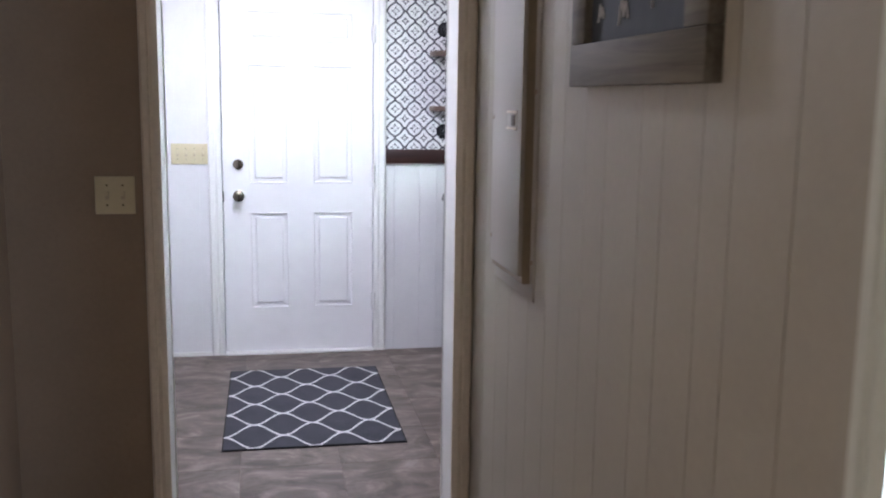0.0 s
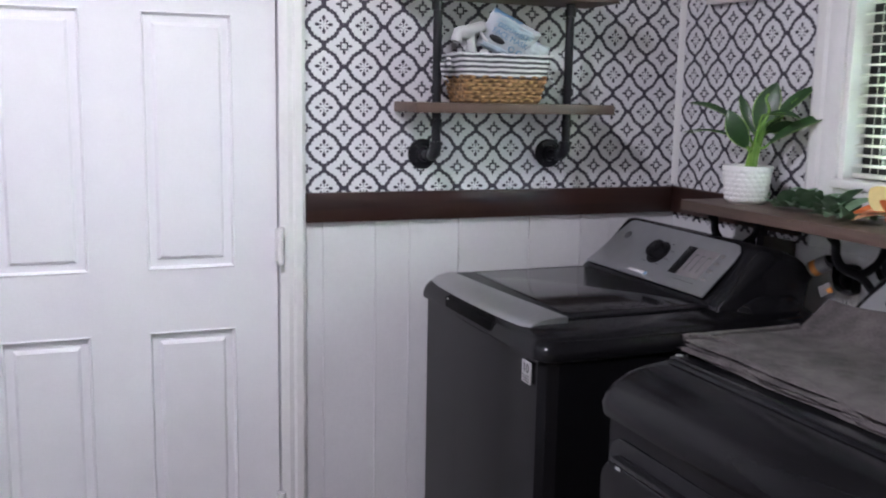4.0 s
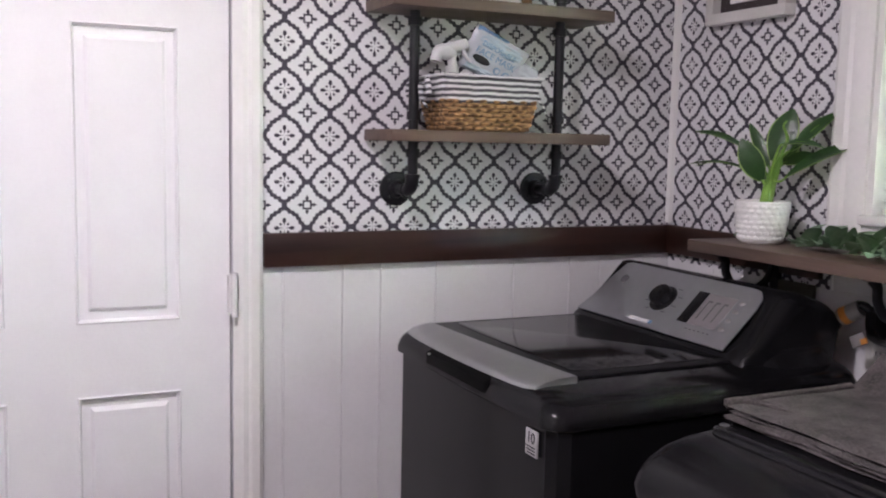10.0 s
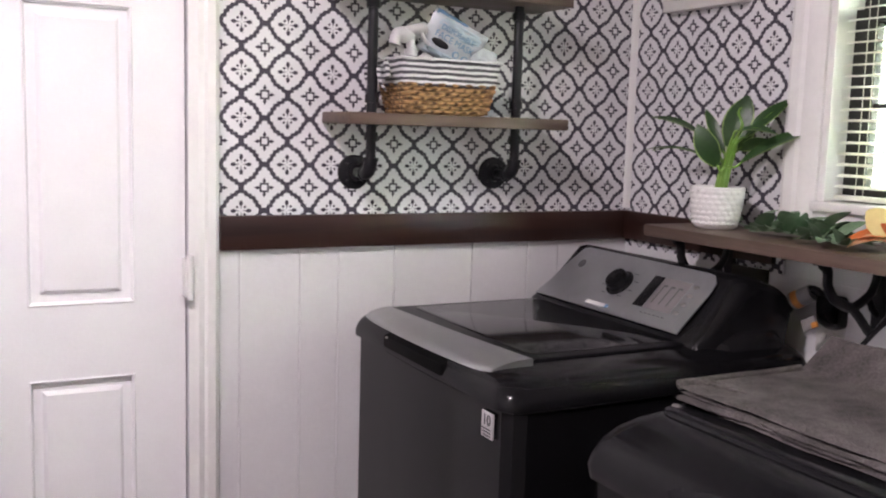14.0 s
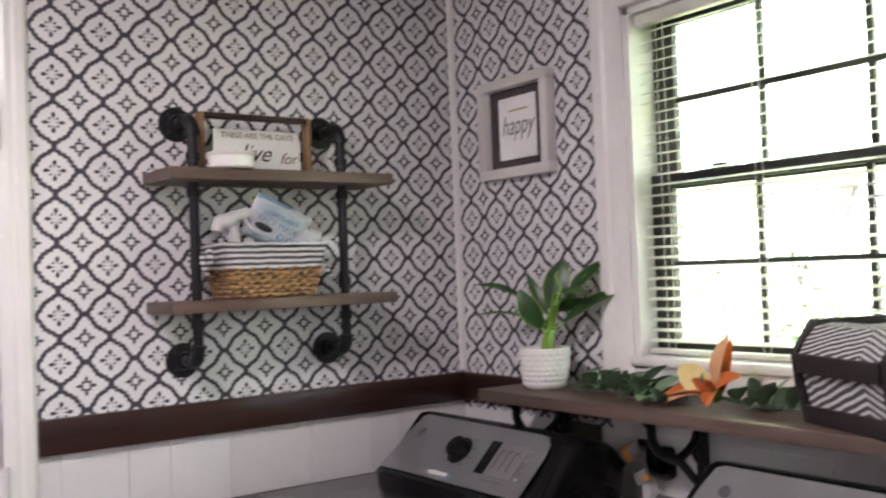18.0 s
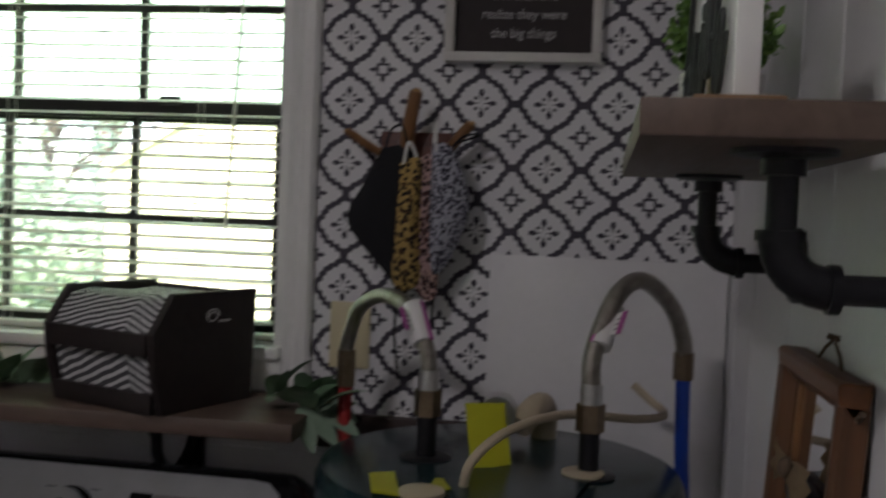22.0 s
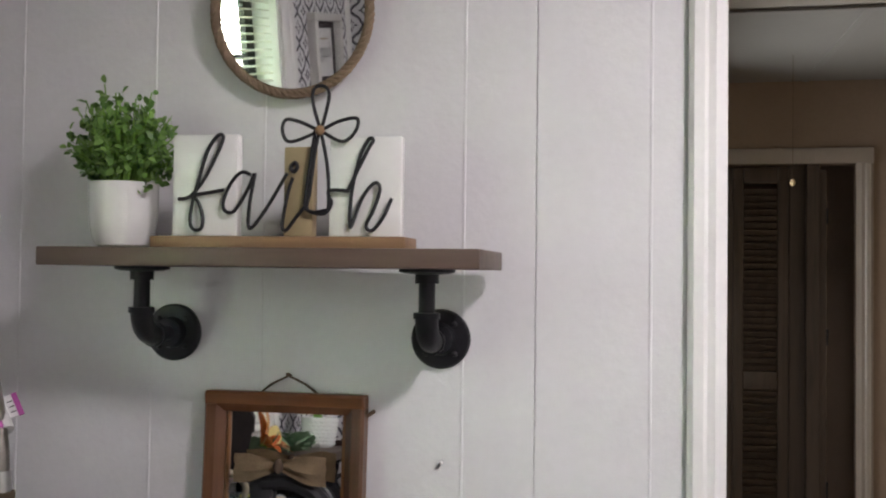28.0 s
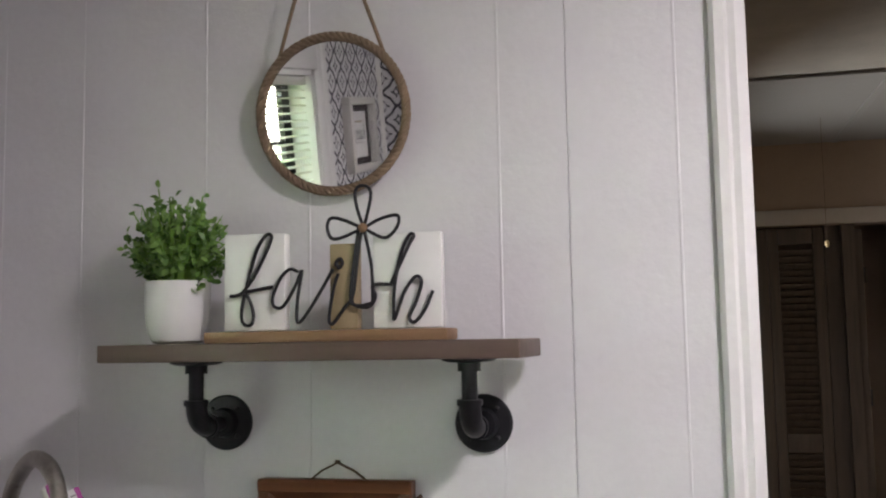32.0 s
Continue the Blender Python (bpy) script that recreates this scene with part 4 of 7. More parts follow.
def tree(at, height, spread, leaves, seed, label):
    rng = random.Random(seed)
    t = thing("tree", at, label, "tree", "garden trees")
    part("trunk", tube([(0, 0, 0), (0.06, 0.03, height * 0.25), (-0.05, 0.05, height * 0.5), (0.02, 0, height * 0.8)], height * 0.035, 9, taper=0.35), M_BARK, t)
    hubs = []
    for i in range(16):
        a, h = rng.uniform(0, 6.28), rng.uniform(0.14, 0.98)
        q = Vector((math.cos(a) * spread * rng.uniform(0.4, 0.9), math.sin(a) * spread * rng.uniform(0.4, 0.9), height * h))
        part("limb", tube([(0, 0, height * h * 0.6), q * 0.5 + Vector((0, 0, height * h * 0.4)), q], height * 0.012, 6, taper=0.3, k=4), M_BARK, t)
        hubs.append(q)
    bm = bmesh.new()
    for i in range(leaves):
        c = rng.choice(hubs) + Vector([rng.gauss(0, spread * 0.30) for _ in range(3)])
        d = Vector([rng.uniform(-1, 1) for _ in range(3)]).normalized()
        leaf(bm, c, c + d * rng.uniform(0.14, 0.26), 0.12, Vector([rng.uniform(-1, 1) for _ in range(3)]), 0.1, 0.1, 2)
    part("crown", bm, M_TREE, t)
    return t


for k, (x, y, h, r) in enumerate(((20, 15.2, 6.2, 2.0), (22, 19.6, 7.5, 2.6), (19, 17.6, 5.0, 1.9), (25, 16.6, 8.0, 2.8), (17.5, 14.6, 3.0, 1.1), (24, 23.0, 8.0, 2.8), (18, 20.5, 6.0, 2.2))):
    tree((x, y, -0.72), h, r, 2600, 3 + k, "leafy green garden tree beyond the lawn")

# ---- ceiling lamp ----
lamp = thing("ceiling_lamp", (0.86, 4.75, CEIL), "lit glass ceiling lamp", "ceiling lamp")
part("canopy", lathe([(0.165, -0.001), (0.165, -0.022), (0.150, -0.030), (0.148, -0.022)], 40), M_STEEL, lamp)

# ---- rug ----
rug = thing("rug", (0.985, 5.08, 0.0), "dark grey rug with a pale trellis pattern", "rug")
part("weave", B(-0.394, 0.394, -0.595, 0.595, 0.0, 0.009, 0.003), rug_weave(0.1315, 0.0, 0.263, 0.30), rug)
part("hem", boxes((-0.399, -0.394, -0.6, 0.6, 0, 0.007), (0.394, 0.399, -0.6, 0.6, 0, 0.007), (-0.394, 0.394, -0.6, -0.595, 0, 0.007), (-0.394, 0.394, 0.595, 0.6, 0, 0.007)), M_MASKBLACK, rug)

# ---- washing machine and dryer ----


def console(y0, y1, x0, z0, x1, z1, depth, r=0.055, toe=0.075, sinks=(0.42, 0.42)):
    """A raked control housing: an outline in xz swept along y, sinking and rounding off at both ends."""
    o = [(x0 - toe, z0 - 0.02), (x0 - toe * 0.6, z0 + 0.000), (x0 - toe * 0.13, z0 + 0.012), (x0 + (x1 - x0) * 0.30, z0 + (z1 - z0) * 0.30), (x0 + (x1 - x0) * 0.66, z0 + (z1 - z0) * 0.66), (x1 - 0.010, z1 - 0.010), (x1 + 0.004, z1 + 0.004), (x1 + 0.022, z1 + 0.006), (x1 + 0.048, z1 + 0.002), (x1 + depth * 0.75, z1 - 0.012), (x1 + depth * 0.95, z1 - 0.05), (x1 + depth, z0 - 0.02)]
    rings = []
    for side, edge, deep in ((-1, y0, sinks[0]), (1, y1, sinks[1])):
        part_ = []
        for k in range(9):
            e = k / 8
            sink = 1 - math.sqrt(max(0.0, 1 - e * e))
            part_.append(([(x + 0.030 * sink * (z - z0 + 0.02) / (z1 - z0), z0 - 0.02 + (z - z0 + 0.02) * (1 - deep * sink)) for x, z in o], edge - side * r * (1 - e)))
        rings = part_[::-1] if side < 0 else rings + part_
    return loft(rings, 1)


def face_matrix(x0, z0, x1, z1, lift):
    """Local x runs along -y, local y up the raked face, local z out of it."""
    up = Vector((x1 - x0, 0, z1 - z0)).normalized()
    side = Vector((0, -1, 0))
    out = side.cross(up)
    m = Matrix((side, up, out)).transposed().to_4x4()
    m.translation = Vector((x0, 0, z0)) + out * lift
    return m


def control_face(owner, w, x0, z0, x1, z1, mat, knob_x, dial_r, mid=0.0):
    m = face_matrix(x0, z0, x1, z1, 0.004)
    m.translation.y += mid
    length = math.hypot(x1 - x0, z1 - z0)
    o = [(-w / 2 - 0.012, 0.0), (w / 2 - 0.004, 0.0), (w / 2 - 0.001, length * 0.7), (w / 2 - 0.008, length * 0.88), (w / 2 - 0.026, length * 0.98), (w / 2 - 0.05, length), (-w / 2 + 0.05, length * 1.02), (-w / 2 + 0.032, length * 0.98), (-w / 2 + 0.018, length * 0.7), (-w / 2 + 0.006, length * 0.3)]
    panel = part("control_panel", prism(o, 0, 0.004, 2), mat, owner, "brushed silver control panel", 35, m)
    part("dial_ring", lathe([(dial_r * 1.28, 0.004), (dial_r * 1.28, 0.007), (dial_r * 1.05, 0.010)], 32, None, Matrix.Translation((knob_x, length * 0.52, 0))), M_GRAPHDARK, panel)
    dial = part("dial", lathe([(dial_r, 0.006), (dial_r, 0.022), (dial_r * 0.92, 0.028), (dial_r * 0.6, 0.030), (dial_r * 0.3, 0.030)], 32, None, Matrix.Translation((knob_x, length * 0.52, 0))), M_GRAPHDARK if dial_r < 0.033 else M_SILVER, panel)
    part("display", B(knob_x + 0.095, knob_x + 0.130, length * 0.24, length * 0.78, 0.003, 0.0055, 0.001), M_GRAPHDARK, panel)
    part("read_out", B(knob_x + 0.132, knob_x + 0.225, length * 0.24, length * 0.78, 0.003, 0.005, 0.001), M_READOUT, panel, "pale grey read-out")
    part("dial_cap", lathe([(dial_r * 0.34, 0.0298), (dial_r * 0.34, 0.0312), (dial_r * 0.12, 0.0318)], 24, None, Matrix.Translation((knob_x, length * 0.52, 0))), M_GLASSDARK, panel, "glossy dark dial centre")
    for i in range(3):
        part("figure", B(knob_x + 0.146 + 0.026 * i, knob_x + 0.150 + 0.026 * i, length * 0.34, length * 0.66, 0.0048, 0.0056), M_LEGEND, panel)
        part("figure_bar", B(knob_x + 0.146 + 0.026 * i, knob_x + 0.160 + 0.026 * i, length * 0.63, length * 0.66, 0.0048, 0.0056), M_LEGEND, panel)
    for i in range(4):
        part("button", S((knob_x + 0.243, length * (0.28 + 0.15 * i), 0.004), 0.008, (1.2, 0.7, 0.35)), M_STEEL, panel)
    for i in range(6):
        part("legend", B(knob_x + 0.137 + 0.015 * i, knob_x + 0.145 + 0.015 * i, length * 0.155, length * 0.168, 0.004, 0.0044), M_LEGEND, panel)
    for i in range(10):
        a = math.pi * (0.1 + 0.2 * i)
        if abs(math.cos(a)) > 0.25:
            cx, cy = knob_x + math.cos(a) * dial_r * 1.75, length * 0.52 + math.sin(a) * dial_r * 1.5
            part("legend", B(cx - 0.008, cx + 0.008, cy - 0.0010, cy + 0.0010, 0.004, 0.0044), M_LEGEND, panel)
    part("emblem", lathe([(0.013, 0.004), (0.013, 0.006), (0.010, 0.0070), (0.003, 0.0068)], 24, None, Matrix.Translation((-w / 2 + 0.075, length * 0.70, 0))), M_LEGEND, panel, "round grey emblem")
    return panel


WX, WY = 1.815, 5.645
Y0, Y1 = -0.398, 0.358
washer = thing("washing_machine", (WX, WY, 0), "graphite grey top-loading washing machine with silver control panel", "washing machine")


def front_outline(y0, y1, depth, bow, r, grow=0.0):
    """A cabinet's plan: rounded front corners and two faint facets meeting in an upright crease."""
    mid = (y0 + y1) / 2 - 0.02
    o = [(depth, y0 - grow), (r, y0 - grow), (r * 0.3 - grow * 0.7, y0 + r * 0.3 - grow * 0.7), (-grow, y0 + r)]
    o += [(-bow * 0.55 - grow, (y0 + r + mid) / 2), (-bow - grow, mid), (-bow * 0.55 - grow, (y1 - r + mid) / 2)]
    return o + [(-grow, y1 - r), (r * 0.3 - grow * 0.7, y1 - r * 0.3 + grow * 0.7), (r, y1 + grow), (depth, y1 + grow)]


part("body", prism(front_outline(Y0, Y1, 0.775, 0.010, 0.035), 0.02, 0.905, 2), M_GRAPH, washer, "", 14)
part("plinth", B(0.03, 0.74, Y0 + 0.03, Y1 - 0.03, 0.0, 0.022), M_GRAPHDARK, washer)
part("seam", prism(front_outline(Y0 + 0.004, Y1 - 0.004, 0.77, 0.008, 0.035), 0.905, 0.911, 2), M_BLACK, washer, "dark joint below the top shell")
shell = []
for z, front, south, north in ((0.911, -0.004, -0.004, -0.004), (0.924, -0.004, -0.005, -0.004), (0.938, 0.000, 0.002, 0.000), (0.950, 0.006, 0.014, 0.006), (0.959, 0.014, 0.034, 0.014), (0.965, 0.022, 0.062, 0.022), (0.9685, 0.030, 0.094, 0.030), (0.9705, 0.040, 0.125, 0.040)):
    shell.append((rr(-0.010 + front, 0.775, Y0 + south, Y1 - north, 0.045), z))
part("top_shell", loft(shell), M_GRAPH, washer, "rounded glossy graphite top", 60)
lid = part("lid", loft([(rr(0.066, 0.548, -0.276, 0.326, 0.012), 0.966), (rr(0.066, 0.548, -0.276, 0.326, 0.012), 0.9740), (rr(0.070, 0.544, -0.272, 0.322, 0.010), 0.9755)]), M_LIDRIM, washer, "wide lid with smoked glass and a black rim")
part("glass", loft([(rr(0.132, 0.530, -0.244, 0.300, 0.020), 0.974), (rr(0.132, 0.530, -0.244, 0.300, 0.020), 0.9765), (rr(0.135, 0.527, -0.241, 0.297, 0.018), 0.9773)]), M_GLASSDARK, lid, "smoked glass lid pane")
strip = []
for k in range(15):
    e = k / 14
    y = -0.300 + 0.606 * e
    ends = abs(2 * e - 1) ** 6
    front, back = 0.004 - 0.006 * e - 0.006 * (1 - (2 * e - 1) ** 2) + 0.006 * ends, 0.112 - 0.034 * e - 0.006 * ends
    wide, lift = back - front, 0.9605 + 0.5 * (front + 0.004) - 0.002 * ends
    strip.append(([(front, lift - 0.004), (front + 0.004, lift + 0.0025), (front + wide * 0.25, lift + 0.0105), (front + wide * 0.6, lift + 0.0165), (back - 0.003, lift + 0.0185), (back, lift + 0.0165), (back, 0.964), (front + 0.008, 0.954)], y))
part("front_strip", loft(strip, 1), M_STRIP, lid, "silver lid handle strip", 50)
# block stands slightly proud; its near-black colour paints the shade of the recess
part("handle_recess", prism([(-0.0172, 0.922), (-0.0172, 0.946), (0.000, 0.955), (0.04, 0.956), (0.04, 0.922)], -0.150, 0.150, 1, 0.007, 2), M_SLOT, washer, "near-black block painting the shaded finger recess below the lid")
# small steel blob put in for the glint at the recess end
part("recess_light", S((-0.016, 0.128, 0.945), 0.004, (1, 2, 0.6)), M_STEEL, washer)
part("console_housing", console(Y0 + 0.088, Y1 - 0.008, 0.512, 0.972, 0.640, 1.113, 0.125, 0.045, 0.010, (0.20, 0.36)), M_GRAPHDARK, washer, "black raked console", 50)
part("console_skirt", loft([(rr(0.555, 0.775, Y0 + 0.052, Y1 - 0.004, 0.05), 0.955), (rr(0.560, 0.770, Y0 + 0.070, Y1 - 0.010, 0.05), 0.975), (rr(0.590, 0.765, Y0 + 0.086, Y1 - 0.014, 0.05), 1.000)]), M_GRAPHDARK, washer, "sloping black shoulder behind the lid", 60)
wpanel = control_face(washer, 0.560, 0.512, 0.988, 0.638, 1.110, M_SILVER, -0.012, 0.030, 0.028)
sticker = part("sticker", B(-0.0085, -0.0045, -0.346, -0.304, 0.846, 0.896, 0.0005), M_STICKER, washer, "white ten-year sticker")
sm = rot(((0, -1, 0), (0, 0, 1), (-1, 0, 0)), (-0.0092, -0.325, 0.880))
text("sticker_figure", "10", 0.030, sm, M_BLACK, sticker, 0.0006)
for k, z in enumerate((0.850, 0.856, 0.862)):
    part("sticker_bar", B(-0.0092, -0.007, -0.340, -0.312 + 0.003 * k, z, z + 0.0025), M_BLACK, sticker)
part("name_plate", B(-0.075, 0.0, 0.012, 0.022, 0.004, 0.0055), M_PAPER, wpanel, "white name plate")
part("name_bar", B(0.002, 0.012, 0.012, 0.022, 0.004, 0.0055), M_PRINTBLUE, wpanel, "small blue tab")

DX, DY, DW = 1.833, 4.690, 0.690
dryer = thing("tumble_dryer", (DX, DY, 0), "graphite grey front-loading dryer with silver control panel", "dryer")
D0, D1 = -DW / 2, DW / 2
part("body", prism(front_outline(D0, D1, 0.742, 0.003, 0.030), 0.02, 0.868, 2), M_GRAPH, dryer, "", 14)
part("plinth", B(0.03, 0.73, D0 + 0.03, D1 - 0.03, 0, 0.022), M_GRAPHDARK, dryer)
part("seam", prism(front_outline(D0 + 0.004, D1 - 0.004, 0.738, 0.001, 0.030), 0.868, 0.873, 2), M_BLACK, dryer, "dark joint below the top shell")
dshell = []
for z, front, side in ((0.873, -0.012, -0.004), (0.895, -0.016, -0.005), (0.915, -0.010, -0.002), (0.935, 0.006, 0.004), (0.952, 0.030, 0.012), (0.964, 0.060, 0.022), (0.972, 0.095, 0.034), (0.976, 0.120, 0.044)):
    dshell.append((rr(front, 0.742, D0 + side, D1 - side, 0.036), z))
part("top_shell", loft(dshell), M_GRAPH, dryer, "rounded graphite top", 60)
part("top_panel", loft([(rr(0.105, 0.56, D0 + 0.036, D1 - 0.036, 0.03), 0.974), (rr(0.107, 0.56, D0 + 0.037, D1 - 0.037, 0.03), 0.980), (rr(0.114, 0.56, D0 + 0.044, D1 - 0.044, 0.03), 0.983)]), M_GRAPH, dryer, "raised top panel with a rounded rim", 50)
part("filter_latch", loft([(rr(0.128, 0.142, 0.286, 0.302, 0.006), 0.981), (rr(0.128, 0.142, 0.286, 0.302, 0.006), 0.9840), (rr(0.130, 0.140, 0.288, 0.300, 0.004), 0.985)]), M_STEEL, dryer, "small chrome latch")
part("door_recess", loft([(rr(-0.305, 0.305, 0.145, 0.838, 0.040), -0.002), (rr(-0.305, 0.305, 0.145, 0.838, 0.040), -0.0055)], 0), M_BLACK, dryer, "dark gap round the door")
ddoor = part("door", loft([(rr(-0.296, 0.296, 0.155, 0.800, 0.036), -0.006), (rr(-0.296, 0.296, 0.155, 0.800, 0.036), -0.026), (rr(-0.292, 0.292, 0.159, 0.796, 0.034), -0.030), (rr(-0.250, 0.250, 0.205, 0.742, 0.026), -0.032), (rr(-0.244, 0.244, 0.211, 0.736, 0.024), -0.024), (rr(-0.236, 0.236, 0.219, 0.728, 0.022), -0.020)], 0), M_GRAPH, dryer, "square dryer door", 30)
part("door_handle", B(-0.0295, -0.0065, -0.262, 0.262, 0.8015, 0.812, 0.002), M_GRAPHDARK, ddoor, "dark slot handle")
part("grip_stud", S((-0.030, 0.235, 0.797), 0.005, (0.6, 1.8, 0.6)), M_STEEL, ddoor)
part("door_glass", loft([(rr(-0.234, 0.234, 0.221, 0.726, 0.020), -0.0205), (rr(-0.234, 0.234, 0.221, 0.726, 0.020), -0.0225)], 0), M_DOORGLASS, ddoor, "smoked door pane")
part("console_housing", console(D0 + 0.010, D1 - 0.010, 0.482, 0.965, 0.637, 1.107, 0.10, 0.050), M_GRAPHDARK, dryer, "black raked console", 50)
control_face(dryer, DW - 0.085, 0.517, 0.983, 0.635, 1.105, M_SILVER, -0.03, 0.036)

# folded towel on the dryer
towel = thing("towel", (DX, DY, 0.983), "folded grey terry towel on top of the dryer", "towel")


def cloth_sheet(x0, x1, y0, y1, z, thick, seed, nx=30, ny=26, lap=0.0):
    """A thick soft layer with rolling surface and rounded rim."""
    bm = bmesh.new()
    top, low = {}, {}
    for i in range(nx + 1):
        for j in range(ny + 1):
            u, v = i / nx, j / ny
            x, y = x0 + (x1 - x0) * u, y0 + (y1 - y0) * v
            edge = min(u, 1 - u, v, 1 - v)
            wob = 0.006 * noise.noise((x * 9 + seed, y * 9, seed)) + 0.002 * noise.noise((x * 40, y * 40, seed))
            x += 0.016 * noise.noise((y * 9, seed, 2.0)) * (1 if u in (0, 1) else 0.4)
            y += 0.008 * noise.noise((x * 7, seed, 5.0)) * (1 if v in (0, 1) else 0.4)
            drop = -max(0.0, x - 0.455) * lap
            r = thick * min(1.0, edge * 34) ** 0.5
            top[i, j] = bm.verts.new((x, y, z + thick / 2 + r / 2 + wob * (1 if edge > 0 else 0) - drop))
            low[i, j] = bm.verts.new((x, y, z + thick / 2 - r / 2 - drop))
    for i in range(nx):
        for j in range(ny):
            bm.faces.new((top[i, j], top[i + 1, j], top[i + 1, j + 1], top[i, j + 1]))
            bm.faces.new((low[i, j], low[i, j + 1], low[i + 1, j + 1], low[i + 1, j]))
    bmesh.ops.remove_doubles(bm, verts=bm.verts, dist=0.0002)
    return bm


for k, (x0, y1, z) in enumerate(((0.150, 0.318, 0.0), (0.152, 0.322, 0.0055), (0.158, 0.320, 0.011))):
    part("fold", cloth_sheet(x0, 0.50, -0.330 - 0.004 * k, y1, z, 0.0068, 1.0 + 3.7 * k, 36, 40, 0.0 if k < 2 else 0.8), M_TOWEL, towel, "", 60)
part("top_layer", cloth_sheet(0.164, 0.530, -0.335, 0.334, 0.0165, 0.010, 5.0, 44, 40, 0.8), M_TOWEL, towel, "", 60)
part("corner_roll", tube([(0.170, 0.332, 0.022), (0.195, 0.322, 0.027), (0.220, 0.290, 0.026), (0.245, 0.20, 0.020)], 0.009, 10, taper=0.5), M_TOWEL, towel, "", 60)
part("hem_roll", tube([(0.180, 0.332, 0.023), (0.26, 0.334, 0.024), (0.38, 0.333, 0.024), (0.455, 0.332, 0.026)], 0.007, 10), M_TOWEL, towel, "", 60)

# ---- water heater ----
HXC, HYC, HR, HZ = 2.385, 4.060, 0.250, 1.190
heater = thing("water_heater", (HXC, HYC, 0), "white cylindrical water heater with dark teal lid", "water heater")
part("jacket", lathe([(HR - 0.012, 0.02), (HR - 0.008, 0.05), (HR - 0.008, HZ - 0.05), (HR - 0.012, HZ - 0.045)], 56), M_HEATER, heater)
part("foot_ring", lathe([(HR - 0.05, 0.0), (HR - 0.03, 0.0), (HR - 0.03, 0.03), (HR - 0.05, 0.03)], 40), M_GRAPHDARK, heater)
lidw = part("lid", lathe([(HR - 0.006, HZ - 0.062), (HR + 0.002, HZ - 0.060), (HR + 0.004, HZ - 0.020), (HR - 0.004, HZ - 0.004), (HR - 0.02, HZ), (0.10, HZ + 0.004), (0.004, HZ + 0.004)], 64), M_TEAL, heater, "dark teal metal lid")
for a in range(5):
    part("screw", S((math.cos(a * 1.25 + 2.2) * (HR + 0.003), math.sin(a * 1.25 + 2.2) * (HR + 0.003), HZ - 0.045), 0.006), M_STEEL, lidw)
nl, nr = Vector((-0.026, 0.099, HZ)), Vector((-0.053, -0.122, HZ))
for p in (nl, nr):
    part("collar_plate", lathe([(0.036, 0.003), (0.036, 0.005), (0.026, 0.007), (0.012, 0.007)], 24, None, Matrix.Translation(p)), M_PIPE, heater)
    part("nipple", C(p, p + Vector((0, 0, 0.07)), 0.0135), M_PIPE, heater)
    part("hose_nut", C(p + Vector((0, 0, 0.062)), p + Vector((0, 0, 0.098)), 0.019, n=6), M_COPPERISH, heater)
    part("ferrule", C(p + Vector((0, 0, 0.098)), p + Vector((0, 0, 0.125)), 0.0145), M_STEEL, heater)
hl = [nl + Vector(v) for v in ((0, 0, 0.11), (0.004, 0.004, 0.150), (0.036, 0.034, 0.200), (0.090, 0.083, 0.216), (0.150, 0.135, 0.190), (0.180, 0.160, 0.130), (0.184, 0.162, 0.095))]
part("hose", tube(hl, 0.0115, 14), M_BRAID, heater, "braided steel water hose bent in an arch")
part("hose_nut", C(nl + Vector((0.184, 0.162, 0.06)), nl + Vector((0.184, 0.162, 0.118)), 0.0145, n=8), M_COPPERISH, heater)
part("riser", C(nl + Vector((0.184, 0.162, -0.12)), nl + Vector((0.184, 0.162, 0.062)), 0.011), plain("red_pex_pipe", (0.35, 0.02, 0.02), 0.4), heater, "red supply pipe")
hr = [nr + Vector(v) for v in ((0, 0, 0.11), (0.004, 0, 0.165), (0.040, -0.028, 0.238), (0.100, -0.066, 0.257), (0.164, -0.112, 0.218), (0.196, -0.134, 0.168), (0.203, -0.138, 0.138))]
part("hose", tube(hr, 0.0125, 14), M_BRAID, heater, "braided steel water hose bent in an arch")
part("hose_nut", C(nr + Vector((0.204, -0.138, 0.105)), nr + Vector((0.204, -0.138, 0.146)), 0.0150, n=8), M_COPPERISH, heater)
part("blue_pipe", tube([nr + Vector((0.204, -0.138, 0.110)), nr + Vector((0.216, -0.142, 0.0)), nr + Vector((0.250, -0.152, -0.2)), nr + Vector((0.256, -0.155, -1.05))], 0.011, 12), M_BLUE, heater, "bright blue plastic supply pipe")
